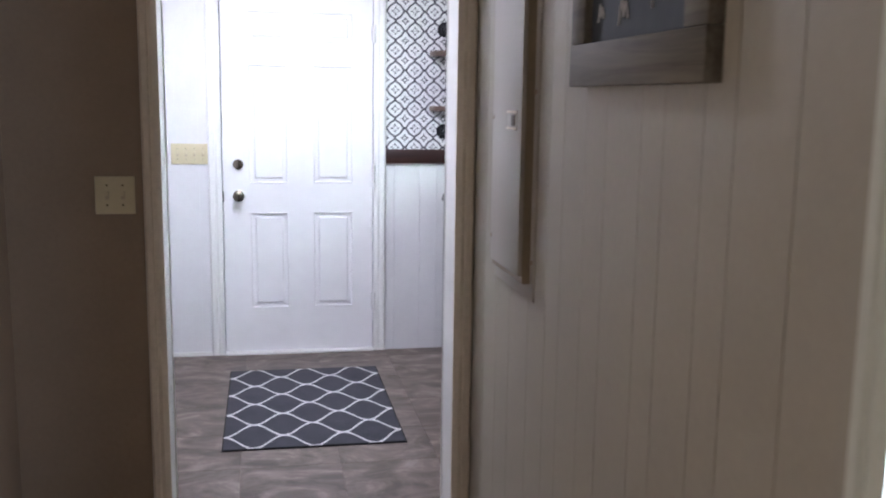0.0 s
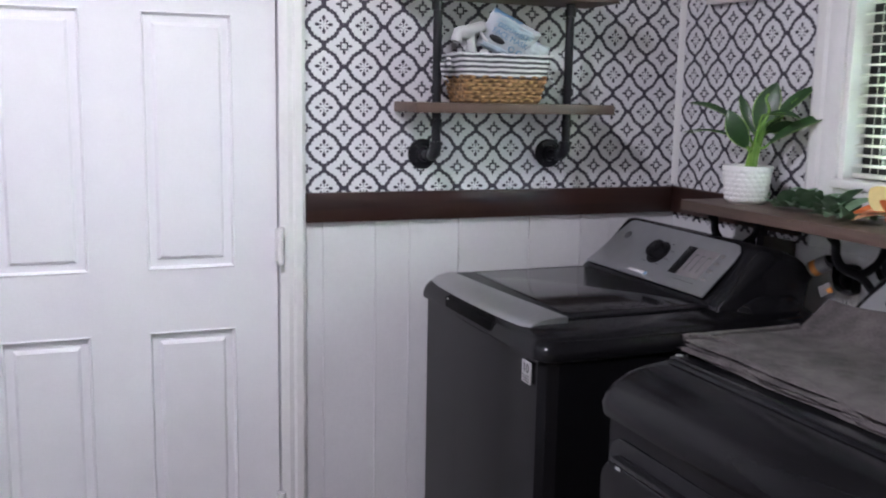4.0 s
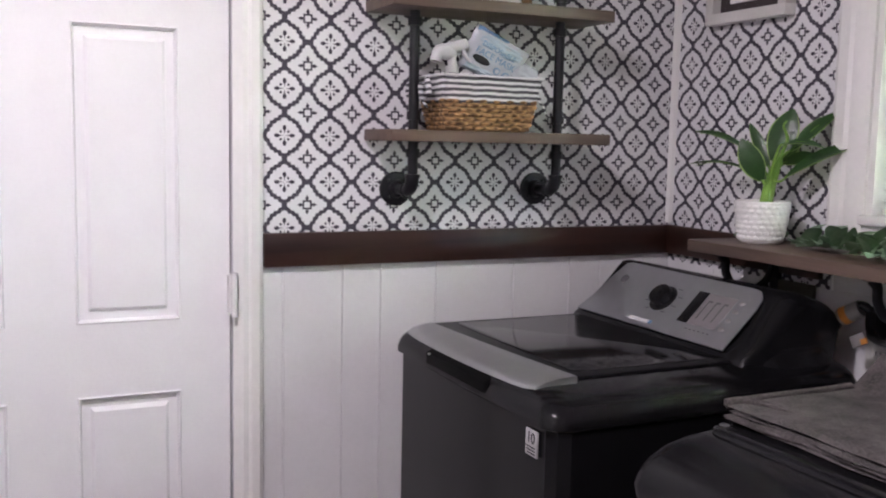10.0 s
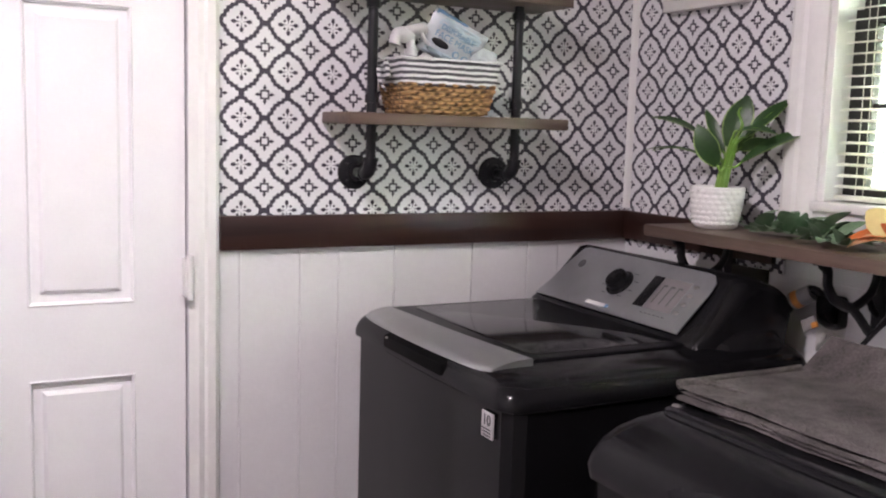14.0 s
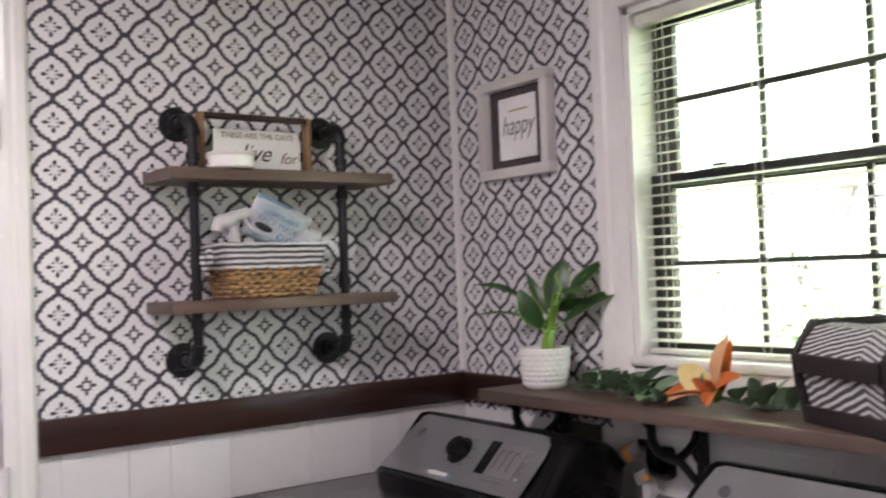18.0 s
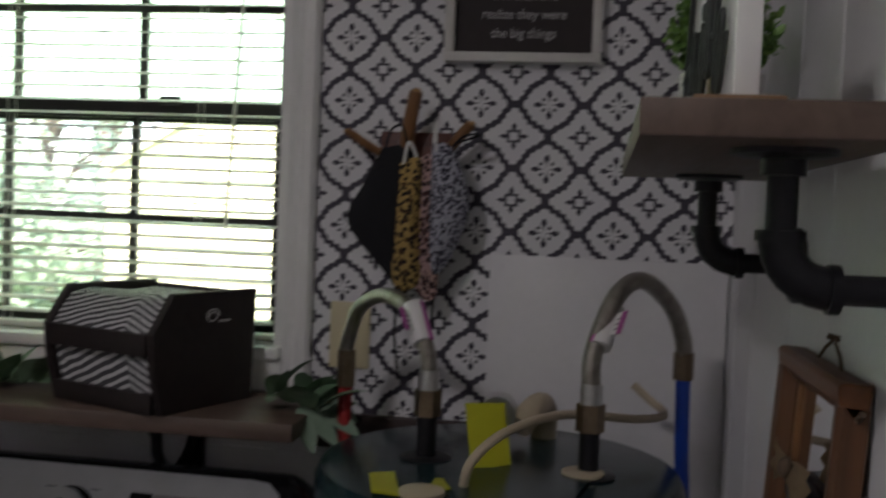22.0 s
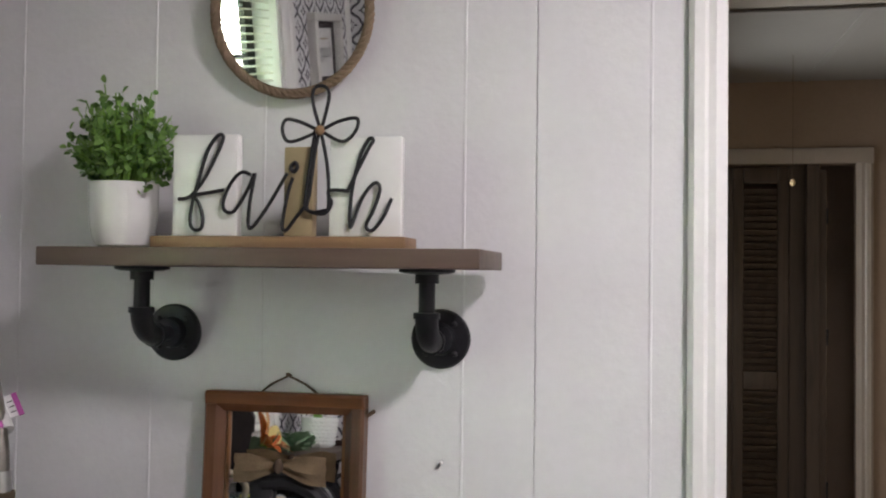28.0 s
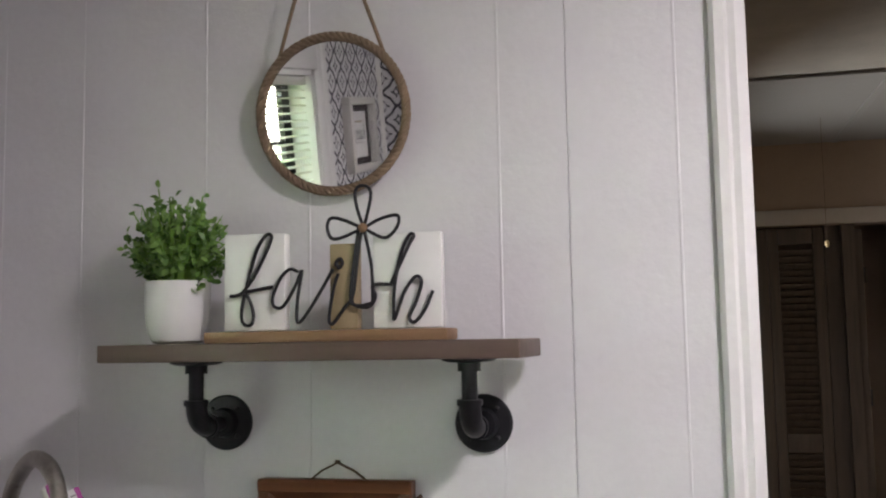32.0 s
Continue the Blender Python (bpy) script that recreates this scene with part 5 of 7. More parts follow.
for p in (nl, nr):
    base = p + (Vector((0.024, 0.022, 0.184)) if p is nl else Vector((0.022, -0.016, 0.198)))
    sgn = 1 if p is nl else -1
    tagm = Matrix.Translation(base) @ Matrix.Rotation(radians(33 if p is nl else -24), 4, "Z") @ Matrix.Rotation(radians(40), 4, "Y")
    tg = part("tag_wrap", lathe([(0.0150, -0.032), (0.0153, 0.032)], 18, None, tagm), M_PAPER, heater, "white and magenta paper tag")
    turned = tagm @ Matrix.Rotation(radians(-60 * sgn), 4, "Z")
    part("tag_band", B(-0.0160, -0.0100, -0.006, 0.006, -0.0325, 0.0325, 0.002, 1), M_PINK, heater, "magenta band along the tag", 35, turned @ Matrix.Rotation(radians(100 * sgn), 4, "Z"))
    part("tag_flag", B(-0.028, -0.012, -0.0008, 0.0008, -0.017, 0.017), M_PAPER, heater, "", 35, turned)
    part("tag_edge", B(-0.033, -0.026, -0.0014, 0.0014, -0.0175, 0.0175), M_PINK, heater, "", 35, turned)
    for k in range(3):
        part("tag_print", B(-0.025, -0.018, -0.0012, 0.0012, -0.010 + 0.008 * k, -0.0085 + 0.008 * k), M_SASH, heater, "", 35, turned)
part("warning_label", prism([(-0.21, 0.10), (-0.115, 0.125), (-0.13, 0.155), (-0.205, 0.135)], HZ + 0.003, HZ + 0.006, 2), M_YELLOW, heater, "yellow label")
part("standing_label", B(-0.028, 0.028, -0.001, 0.001, 0.0, 0.095), M_YELLOW, heater, "tall yellow warning label", 35, Matrix.Translation((-0.055, 0.005, HZ)) @ Matrix.Rotation(radians(-70), 4, "Z") @ Matrix.Rotation(radians(-32), 4, "X"))
part("label_patch", B(-0.04, 0.0, -0.02, 0.02, HZ + 0.0035, HZ + 0.006), M_YELLOW, heater, "", 35, Matrix.Translation((-0.13, 0.05, 0)))
part("relief_valve", C((0.09, 0.01, HZ), (0.09, 0.01, HZ + 0.045), 0.016), M_STEEL, heater)
part("valve_cap", C((0.07, 0.01, HZ + 0.05), (0.115, 0.01, HZ + 0.05), 0.026, n=18), M_STEEL, heater)
part("elbow", tube([(0.09, -0.02, HZ + 0.03), (0.12, -0.045, HZ + 0.055), (0.145, -0.055, HZ + 0.045), (0.155, -0.055, HZ + 0.0)], 0.020, 14), M_CREAM, heater, "cream plastic drain elbow")
part("cable", tube([(-0.16, 0.03, HZ + 0.004), (-0.165, 0.02, HZ + 0.04), (-0.12, -0.02, HZ + 0.07), (-0.02, -0.09, HZ + 0.075), (0.08, -0.19, HZ + 0.055), (0.15, -0.235, HZ + 0.05), (0.185, -0.215, HZ + 0.065), (0.195, -0.19, HZ + 0.085)], 0.0062, 10), M_CREAM, heater, "thick cream cable")
part("cover_plate", prism([(-0.20, -0.10), (-0.06, -0.13), (-0.04, -0.02), (-0.13, 0.06), (-0.21, 0.03)], HZ + 0.003, HZ + 0.007, 2), M_TEAL, heater)
for q in ((-0.20, 0.075), (-0.06, -0.115)):
    part("cap", lathe([(0.028, HZ + 0.004), (0.028, HZ + 0.010), (0.02, HZ + 0.012)], 22, None, Matrix.Translation((*q, 0))), M_CREAM, heater)

# ---- iron pipe fittings ----


def elbow(a, corner, b, r):
    """A bent fitting from a round a corner to b, with a bead at each mouth."""
    a, corner, b = Vector(a), Vector(corner), Vector(b)
    pts = [a.lerp(corner, t) * (1 - t) + corner.lerp(b, t) * t for t in (i / 8 for i in range(9))]
    bm = tube(pts, r, 18, None, 0)
    for p, d in ((a, corner - a), (b, corner - b)):
        C(p, p + d.normalized() * 0.008, r * 1.15, n=18, bm=bm)
    return bm


def flange(at, normal, r=0.043):
    m = Matrix.Translation(at) @ Vector(normal).to_track_quat("Z", "Y").to_matrix().to_4x4()
    return lathe([(r, 0.0), (r, 0.006), (r * 0.94, 0.009), (r * 0.55, 0.011), (r * 0.48, 0.024), (r * 0.40, 0.025)], 32, None, m)


def flange_bolts(owner, at, normal, r=0.030):
    m = Matrix.Translation(at) @ Vector(normal).to_track_quat("Z", "Y").to_matrix().to_4x4()
    for i in range(4):
        c = m @ Vector((math.cos(0.8 + i * 1.571) * r, math.sin(0.8 + i * 1.571) * r, 0.010))
        part("bolt_hole", S(c, 0.0042), M_BLACK, owner)


# ---- pipe shelf on the north wall ----
PR = 0.0125
unit = thing("pipe_shelf", (0, YN, 0), "two-tier walnut shelf on black iron pipes", "shelf")
for x in (1.824, 2.228):
    for z, s in ((1.309, 1), (1.892, -1)):
        f = part("flange", flange((x, 0, z), (0, -1, 0)), M_PIPE, unit, "round black pipe flange")
        flange_bolts(f, (x, 0, z), (0, -1, 0))
        part("nipple", C((x, -0.012, z), (x, -0.078, z), PR), M_PIPE, unit)
        part("elbow", elbow((x, -0.070, z), (x, -0.110, z), (x, -0.110, z + 0.04 * s), PR * 1.32), M_PIPE, unit)
    part("pipe", C((x, -0.110, 1.335), (x, -0.110, 1.868), PR), M_PIPE, unit, "black iron pipe")
    for z in (1.400, 1.490, 1.712, 1.798):
        part("coupling", C((x, -0.110, z - 0.010), (x, -0.110, z + 0.010), PR * 1.35), M_PIPE, unit)
for z in (1.428, 1.738):
    part("board", B(1.737, 2.340, -0.190, -0.004, z, z + 0.028, 0.003), M_SHELF, unit, "walnut-brown wood shelf board")

basket = thing("wicker_basket", (1.995, 5.945, 1.4565), "golden wicker basket with black and white striped liner", "basket")


def taper_box(w0, d0, w1, d1, z0, z1, t, n=1, wob=0.0):
    """An open tub, wider at the top, with walls t thick."""
    bm = bmesh.new()

    def ring(w, d, z):
        return [bm.verts.new((sx * w / 2, sy * d / 2, z)) for sx, sy in ((-1, -1), (1, -1), (1, 1), (-1, 1))]
    a, b, c, d_ = ring(w0, d0, z0), ring(w1, d1, z1), ring(w1 - 2 * t, d1 - 2 * t, z1), ring(w0 - 2 * t, d0 - 2 * t, z0 + t)
    for p, q in ((a, b), (b, c), (c, d_)):
        for i in range(4):
            bm.faces.new((p[i], p[(i + 1) % 4], q[(i + 1) % 4], q[i]))
    bm.faces.new(a)
    bm.faces.new(d_)
    bmesh.ops.bevel(bm, geom=[e for e in bm.edges if abs(e.verts[0].co.z - e.verts[1].co.z) > 0.01], offset=0.012, segments=3, profile=0.5, affect="EDGES")
    return bm


part("tub", taper_box(0.205, 0.130, 0.246, 0.160, 0.0, 0.095, 0.008), M_WICKER, basket)
rng = random.Random(31)
for k in range(7):
    z = 0.007 + 0.0105 * k
    w, d = 0.209 + 0.0046 * k, 0.133 + 0.0034 * k
    pts = [(-w / 2, d / 2, z)] + [(-w / 2 - (0.003 if i % 2 else -0.001), d / 2 - d * i / 6, z + rng.uniform(-0.0015, 0.0015)) for i in range(1, 6)] + [(-w / 2, -d / 2, z)]
    pts += [(-w / 2 + w * i / 13, -d / 2 - (0.0035 if (i + k) % 2 else -0.0015), z + rng.uniform(-0.002, 0.002)) for i in range(1, 13)] + [(w / 2, -d / 2, z), (w / 2, d / 2, z)]
    part("strand", tube(pts, 0.0056 + rng.uniform(-0.0006, 0.0006), 7, None, 3), M_WICKER, basket)
part("liner", taper_box(0.246, 0.164, 0.268, 0.180, 0.066, 0.128, 0.004), M_LINER, basket, "black and white striped cloth liner")
part("liner_rim", tube([(-0.134, 0.088, 0.128), (-0.135, -0.089, 0.130), (0.0, -0.092, 0.127), (0.134, -0.089, 0.128), (0.134, 0.088, 0.128)], 0.0035, 8, None, 1), M_LINER, basket)
for a, b, c in (((-0.140, 0.000, 0.094), (-0.160, -0.050, 0.118), (-0.158, -0.060, 0.086)), ((-0.140, 0.000, 0.092), (-0.164, 0.048, 0.112), (-0.160, 0.056, 0.078)), ((-0.142, -0.006, 0.090), (-0.166, -0.024, 0.106), (-0.166, -0.034, 0.074)), ((-0.142, 0.006, 0.090), (-0.168, 0.022, 0.100), (-0.166, 0.030, 0.070))):
    part("liner_bow", tube([a, b, c, a], 0.0060, 8, None, 5), M_LINER, basket)
part("liner_knot", S((-0.150, 0.0, 0.092), 0.010, (0.8, 1.2, 1.0)), M_LINER, basket)
part("liner_tail", tube([(-0.150, 0.000, 0.088), (-0.160, 0.018, 0.062), (-0.158, 0.030, 0.036)], 0.0050, 8, taper=0.6), M_LINER, basket)
part("liner_tail", tube([(-0.150, -0.004, 0.088), (-0.160, -0.022, 0.070), (-0.152, -0.036, 0.052)], 0.0045, 8, taper=0.6), M_LINER, basket)
part("liner_tail", tube([(0.130, -0.072, 0.080), (0.142, -0.078, 0.060), (0.152, -0.078, 0.040)], 0.005, 8, taper=0.6), M_LINER, basket)
pack = thing("mask_pack", (2.020, 5.925, 1.585), "pale blue plastic pack of disposable face masks", "packet")


def pillow(w, h, t, seed, n=14):
    """A puffed plastic packet in the xz plane."""
    bm = bmesh.new()
    f, b = {}, {}
    for i in range(n + 1):
        for j in range(n + 1):
            u, v = i / n * 2 - 1, j / n * 2 - 1
            k = max(0, (1 - u ** 4) * (1 - v ** 4)) ** 0.5
            wr = 0.006 * noise.noise((u * 3 + seed, v * 3, seed)) * k
            p = (u * w / 2 + 0.003 * noise.noise((v * 4, seed, 1)), 0, v * h / 2 + 0.003 * noise.noise((u * 4, seed, 3)))
            f[i, j] = bm.verts.new((p[0], -t / 2 * k + wr, p[2]))
            b[i, j] = bm.verts.new((p[0], t / 2 * k + 0.0005, p[2]))
    for i in range(n):
        for j in range(n):
            bm.faces.new((f[i, j], f[i + 1, j], f[i + 1, j + 1], f[i, j + 1]))
            bm.faces.new((b[i, j], b[i, j + 1], b[i + 1, j + 1], b[i + 1, j]))
    return bm


pm = Matrix.Translation((0.005, 0.0, 0.048)) @ Matrix.Rotation(radians(24), 4, "Y") @ Matrix.Rotation(radians(12), 4, "X")
sheet = part("film", pillow(0.160, 0.108, 0.034, 4.0), M_PACKWHITE, pack, "pale translucent film", 60, pm)
tm = Matrix.Rotation(radians(90), 4, "X")
part("top_band", pillow(0.090, 0.012, 0.010, 2.0), M_PRINTBLUE, sheet, "blue corner band", 60, Matrix.Translation((-0.030, -0.004, 0.049)))
part("tint", pillow(0.140, 0.040, 0.030, 5.0), M_PACKBLUE, sheet, "pale blue tint", 60, Matrix.Translation((0.0, -0.003, 0.026)))
part("tint", pillow(0.110, 0.020, 0.030, 6.0), M_PACKBLUE, sheet, "", 60, Matrix.Translation((-0.015, -0.003, -0.042)))
for w, s, z in (("DISPOSABLE", 0.018, 0.020), ("FACE MASK", 0.022, 0.000)):
    text("print", w, s, Matrix.Translation((-0.004, -0.0205, z)) @ tm, M_PRINTBLUE, sheet)
part("oval", S((-0.036, -0.0185, -0.018), 0.011, (2.3, 0.35, 0.85)), M_BLACK, sheet, "black oval label")
for x in (0.014, 0.040):
    part("badge", C((x, -0.0200, -0.024), (x, -0.0150, -0.024), 0.0085, n=18), M_PRINTBLUE, sheet)
    part("badge_face", C((x, -0.0208, -0.024), (x, -0.0198, -0.024), 0.006, n=18), M_PACKWHITE, sheet)
part("wrap", pillow(0.09, 0.06, 0.04, 12.0), M_PACKWHITE, pack, "", 60, Matrix.Translation((0.085, 0.005, 0.014)) @ Matrix.Rotation(radians(20), 4, "Y"))
spray_b = thing("spray_bottle", (2.010, 5.915, 1.472), "white trigger spray bottle standing in the basket", "bottle")
part("bottle", lathe([(0.018, -0.012), (0.022, -0.006), (0.022, 0.07), (0.012, 0.09)], 22, None, Matrix.Translation((-0.095, 0, 0))), M_PACKWHITE, spray_b)
part("collar", C((-0.100, 0, 0.112), (-0.103, 0, 0.138), 0.015, 0.016), M_SPRAYWHITE, spray_b)
part("neck", C((-0.096, 0, 0.085), (-0.104, 0, 0.160), 0.011), M_SPRAYWHITE, spray_b)
part("head", tube([(-0.146, 0, 0.146), (-0.138, 0, 0.166), (-0.112, 0, 0.177), (-0.085, 0, 0.184), (-0.066, 0, 0.190)], 0.0150, 14, S((-0.122, 0, 0.170), 0.021, (1.55, 0.85, 0.95))), M_SPRAYWHITE, spray_b, "white spray head")
part("trigger", tube([(-0.080, -0.012, 0.176), (-0.072, -0.014, 0.160), (-0.060, -0.014, 0.150)], 0.0045, 8), M_SPRAYWHITE, spray_b)

plaque = thing("shelf_sign", (2.010, 6.000, 1.7665), "small brown framed sign with handwritten lettering", "sign")
for x in (-0.152, 0.140):
    part("frame_side", B(x, x + 0.012, -0.018, 0.018, 0.0, 0.150, 0.002), M_OAKBASE, plaque)
part("frame_top", B(-0.140, 0.140, -0.018, 0.018, 0.138, 0.150, 0.002), M_RAIL, plaque)
part("frame_bottom", B(-0.140, 0.140, -0.018, 0.018, 0.0, 0.010, 0.002), M_RAIL, plaque)
card = part("card", B(-0.112, 0.122, -0.004, 0.004, 0.012, 0.112), M_PAPER, plaque)
text("line", "THESE ARE THE DAYS", 0.0205, Matrix.Translation((0.005, -0.005, 0.097)) @ tm, M_CARD, card)
text("line", "we", 0.020, Matrix.Translation((-0.085, -0.005, 0.055)) @ tm, M_CARD, card, shear=0.3)
text("line", "live", 0.062, Matrix.Translation((-0.004, -0.005, 0.052)) @ tm, M_BLACK, card, shear=0.4)
text("line", "for", 0.040, Matrix.Translation((0.088, -0.005, 0.042)) @ tm, M_CARD, card, shear=0.4)
tin = thing("round_tin", (1.902, 5.905, 1.7665), "low round white ceramic dish", "dish")
part("bowl", lathe([(0.050, 0.0), (0.055, 0.004), (0.056, 0.037), (0.053, 0.038), (0.052, 0.006)], 36), M_CERAMIC, tin)
part("rim", lathe([(0.0565, 0.030), (0.0580, 0.034), (0.0565, 0.039), (0.053, 0.039)], 36), M_WHITEWOOD, tin)

# ---- framed picture on the east wall ----


def wall_frame(name, y0, y1, z0, z1, depth, bar, mat, label, category):
    """A deep box frame hung on the east wall, facing -x."""
    f = thing(name, (XE, (y0 + y1) / 2, (z0 + z1) / 2), label, category)
    h, v = (y1 - y0) / 2, (z1 - z0) / 2
    part("frame_top", B(-depth, 0, -h, h, v - bar, v, 0.002), mat, f)
    part("frame_bottom", B(-depth, 0, -h, h, -v, -v + bar, 0.002), mat, f)
    for s in (-1, 1):
        a, b = sorted((s * h, s * (h - bar)))
        part("frame_side", B(-depth, 0, a, b, -v + bar, v - bar, 0.002), mat, f)
    return f, h - bar, v - bar


EAST = rot(((0, -1, 0), (0, 0, 1), (-1, 0, 0)), (0, 0, 0))
pic, ph, pv = wall_frame("framed_print", 5.615, 5.907, 1.754, 2.031, 0.034, 0.028, M_WHITEWOOD, "framed happy print with dark mount in pale wood frame", "picture")
part("mount", B(-0.006, 0, -ph, ph, -pv, pv), plain("dark_brown_mount", (0.055, 0.040, 0.042), 0.8), pic, "dark brown mount")
pp = part("paper", B(-0.009, -0.006, -0.078, 0.078, -0.086, 0.086), M_PAPER, pic)
text("word", "happy", 0.062, Matrix.Translation((-0.0095, 0.0, 0.005)) @ EAST @ Matrix.Diagonal((0.9, 1.25, 1, 1)), M_LEGEND, pp, extrude=0.0002, shear=0.3)
part("small_line", B(-0.0098, -0.009, -0.045, 0.035, 0.046, 0.051), M_TAN, pp)
part("glass", B(-0.030, -0.028, -ph, ph, -pv, pv), M_PANE, pic, "clear glass").visible_shadow = False

sign, sh, sv = wall_frame("quote_sign", 3.942, 4.203, 1.786, 2.120, 0.028, 0.016, M_WHITEWOOD, "black quote sign in a narrow white wood frame", "sign")
sb = part("board", B(-0.010, 0, -sh, sh, -sv, sv), M_CHALK, sign, "black board")
for i, line in enumerate(("Enjoy the little", "things in life for", "one day you will", "look back and", "realize they were", "the big things")):
    text("line", line, 0.0235, Matrix.Translation((-0.0105, 0.0, 0.040 - 0.0315 * i)) @ EAST @ Matrix.Diagonal((0.86, 1, 1, 1)), M_CHALKLINE, sb, shear=0.12)

# ---- twig coat rack with cloth masks ----
rack = thing("coat_rack", (XE, 4.247, 1.60), "varnished board with three twig pegs", "coat rack")
part("board", B(-0.016, 0.0, -0.062, 0.060, -0.030, 0.066, 0.003), wooden("red_brown_rack_board", (0.12, 0.035, 0.022), 1, 0.45, 0.4), rack)
for a, b, c, r in (((-0.016, 0.012, -0.010), (-0.050, 0.008, 0.050), (-0.070, -0.008, 0.128), 0.013), ((-0.016, -0.020, -0.03), (-0.045, -0.050, 0.020), (-0.065, -0.100, 0.078), 0.0105), ((-0.016, 0.040, 0.020), (-0.040, 0.070, 0.036), (-0.055, 0.110, 0.062), 0.008)):
    peg = part("peg", tube([a, b, c], r, 12, taper=0.85), M_PEG, rack, "bark-brown twig peg")
    part("cut_end", S(c, r * 0.84, (0.7, 0.7, 0.5)), plain("cut_wood", (0.42, 0.24, 0.09), 0.6), peg)


def mask(at, pts, thick, mat, label, turn=0.0):
    """A cloth face mask hung by its loop: a soft bellied outline in yz."""
    m = thing("face_mask", Matrix.Translation(at) @ Matrix.Rotation(radians(turn), 4, "Z"), label, "mask", "cloth masks on the rack")
    bm = bmesh.new()
    ring = smooth_path([(0, *p) for p in pts] + [(0, *pts[0])], 5)[:-1]
    cy, cz = sum(v.y for v in ring) / len(ring), sum(v.z for v in ring) / len(ring)
    layers = []
    for k in range(6):
        s = 1 - k / 6
        out = -thick * (1 - s ** 2.2)
        layers.append([bm.verts.new((out + 0.003 * noise.noise((v.y * 30, v.z * 30, k)), cy + (v.y - cy) * s, cz + (v.z - cz) * s)) for v in ring])
    n = len(ring)
    for p, q in zip(layers, layers[1:]):
        for i in range(n):
            bm.faces.new((p[i], p[(i + 1) % n], q[(i + 1) % n], q[i]))
    bm.faces.new(layers[-1])
    bm.faces.new([bm.verts.new((0.006, v.co.y, v.co.z)) for v in layers[0]])
    part("cloth", bm, mat, m, "", 70)
    return m


mb = mask((XE - 0.055, 4.290, 1.52), [(0.005, 0.115), (-0.045, 0.112), (-0.055, 0.0), (-0.045, -0.125), (0.0, -0.085), (0.060, -0.010), (0.035, 0.055)], 0.030, M_MASKBLACK, "black cotton face mask hung by its loops")
part("ear_loop", tube([(0, 0.0, 0.112), (-0.005, -0.010, 0.145), (-0.010, -0.03, 0.150), (-0.010, -0.04, 0.112)], 0.0022, 6), M_MASKBLACK, mb)
ml = mask((XE - 0.072, 4.243, 1.52), [(0.018, 0.090), (-0.016, 0.095), (-0.019, 0.0), (-0.020, -0.105), (0.020, -0.112), (0.026, -0.03)], 0.022, M_LEOPARD, "yellow leopard-print cloth face mask")
part("ear_loop", tube([(0, 0.012, 0.088), (0.004, 0.005, 0.125), (0.004, -0.012, 0.092)], 0.0025, 6), M_PAPER, ml)
mr = mask((XE - 0.060, 4.212, 1.52), [(0.018, 0.100), (-0.014, 0.105), (-0.016, 0.0), (-0.018, -0.125), (0.018, -0.12), (0.022, -0.02)], 0.018, M_PINKLEO, "rose animal-print cloth face mask")
part("ear_loop", tube([(-0.008, -0.004, 0.10), (-0.014, -0.008, 0.16), (-0.02, -0.012, 0.10)], 0.002, 6), M_PAPER, mr)
mg = mask((XE - 0.072, 4.186, 1.535), [(0.022, 0.110), (-0.012, 0.100), (-0.042, 0.010), (-0.018, -0.070), (0.012, -0.105), (0.024, -0.04)], 0.030, M_GREYLEO, "grey animal-print cloth face mask")
part("ear_loop", tube([(0.01, -0.01, 0.105), (0.0, -0.030, 0.122), (0.0, -0.055, 0.124), (0.004, -0.02, 0.112)], 0.002, 6), M_MASKBLACK, mg)
for y, z in ((4.262, 1.385), (4.200, 1.380)):
    part("tie_string", tube([(XE - 0.05 - (XE - 0.055), y - 4.290, z - 1.50), (0.01, y - 4.287, z - 1.58), (0.0, y - 4.296, z - 1.64)], 0.0022, 6), M_MASKBLACK, mb)

# ---- long shelf under the window ----
LZ = 1.205
long_shelf = thing("window_shelf", (0, 0, LZ), "long weathered walnut shelf on black scroll brackets", "shelf")
part("board", B(2.440, XE - 0.019, 4.375, 5.672, -0.028, 0.0, 0.003), M_SHELFY, long_shelf)
for y in (5.615, 5.170, 4.622):
    br = part("bracket", boxes((2.480, 2.684, y - 0.011, y + 0.011, -0.036, -0.0285), (2.670, 2.684, y - 0.013, y + 0.013, -0.215, -0.036)), M_PIPE, long_shelf, "black cast lyre bracket")
    for k, (pts, r) in enumerate((([(2.495, y, -0.034), (2.512, y, -0.050), (2.516, y, -0.080), (2.540, y, -0.110), (2.590, y, -0.130)], 0.0115), ([(2.655, y, -0.034), (2.662, y, -0.065), (2.648, y, -0.100), (2.615, y, -0.122), (2.590, y, -0.130)], 0.0105), ([(2.590, y, -0.128), (2.615, y, -0.150), (2.650, y, -0.185), (2.676, y, -0.205)], 0.0105), ([(2.640, y, -0.105), (2.655, y, -0.135), (2.674, y, -0.150)], 0.008))):
        bm = tube(pts, r, 10)
        for v in bm.verts:
            v.co.y = y + (v.co.y - y) * 0.75
        part("scroll", bm, M_PIPE, br)

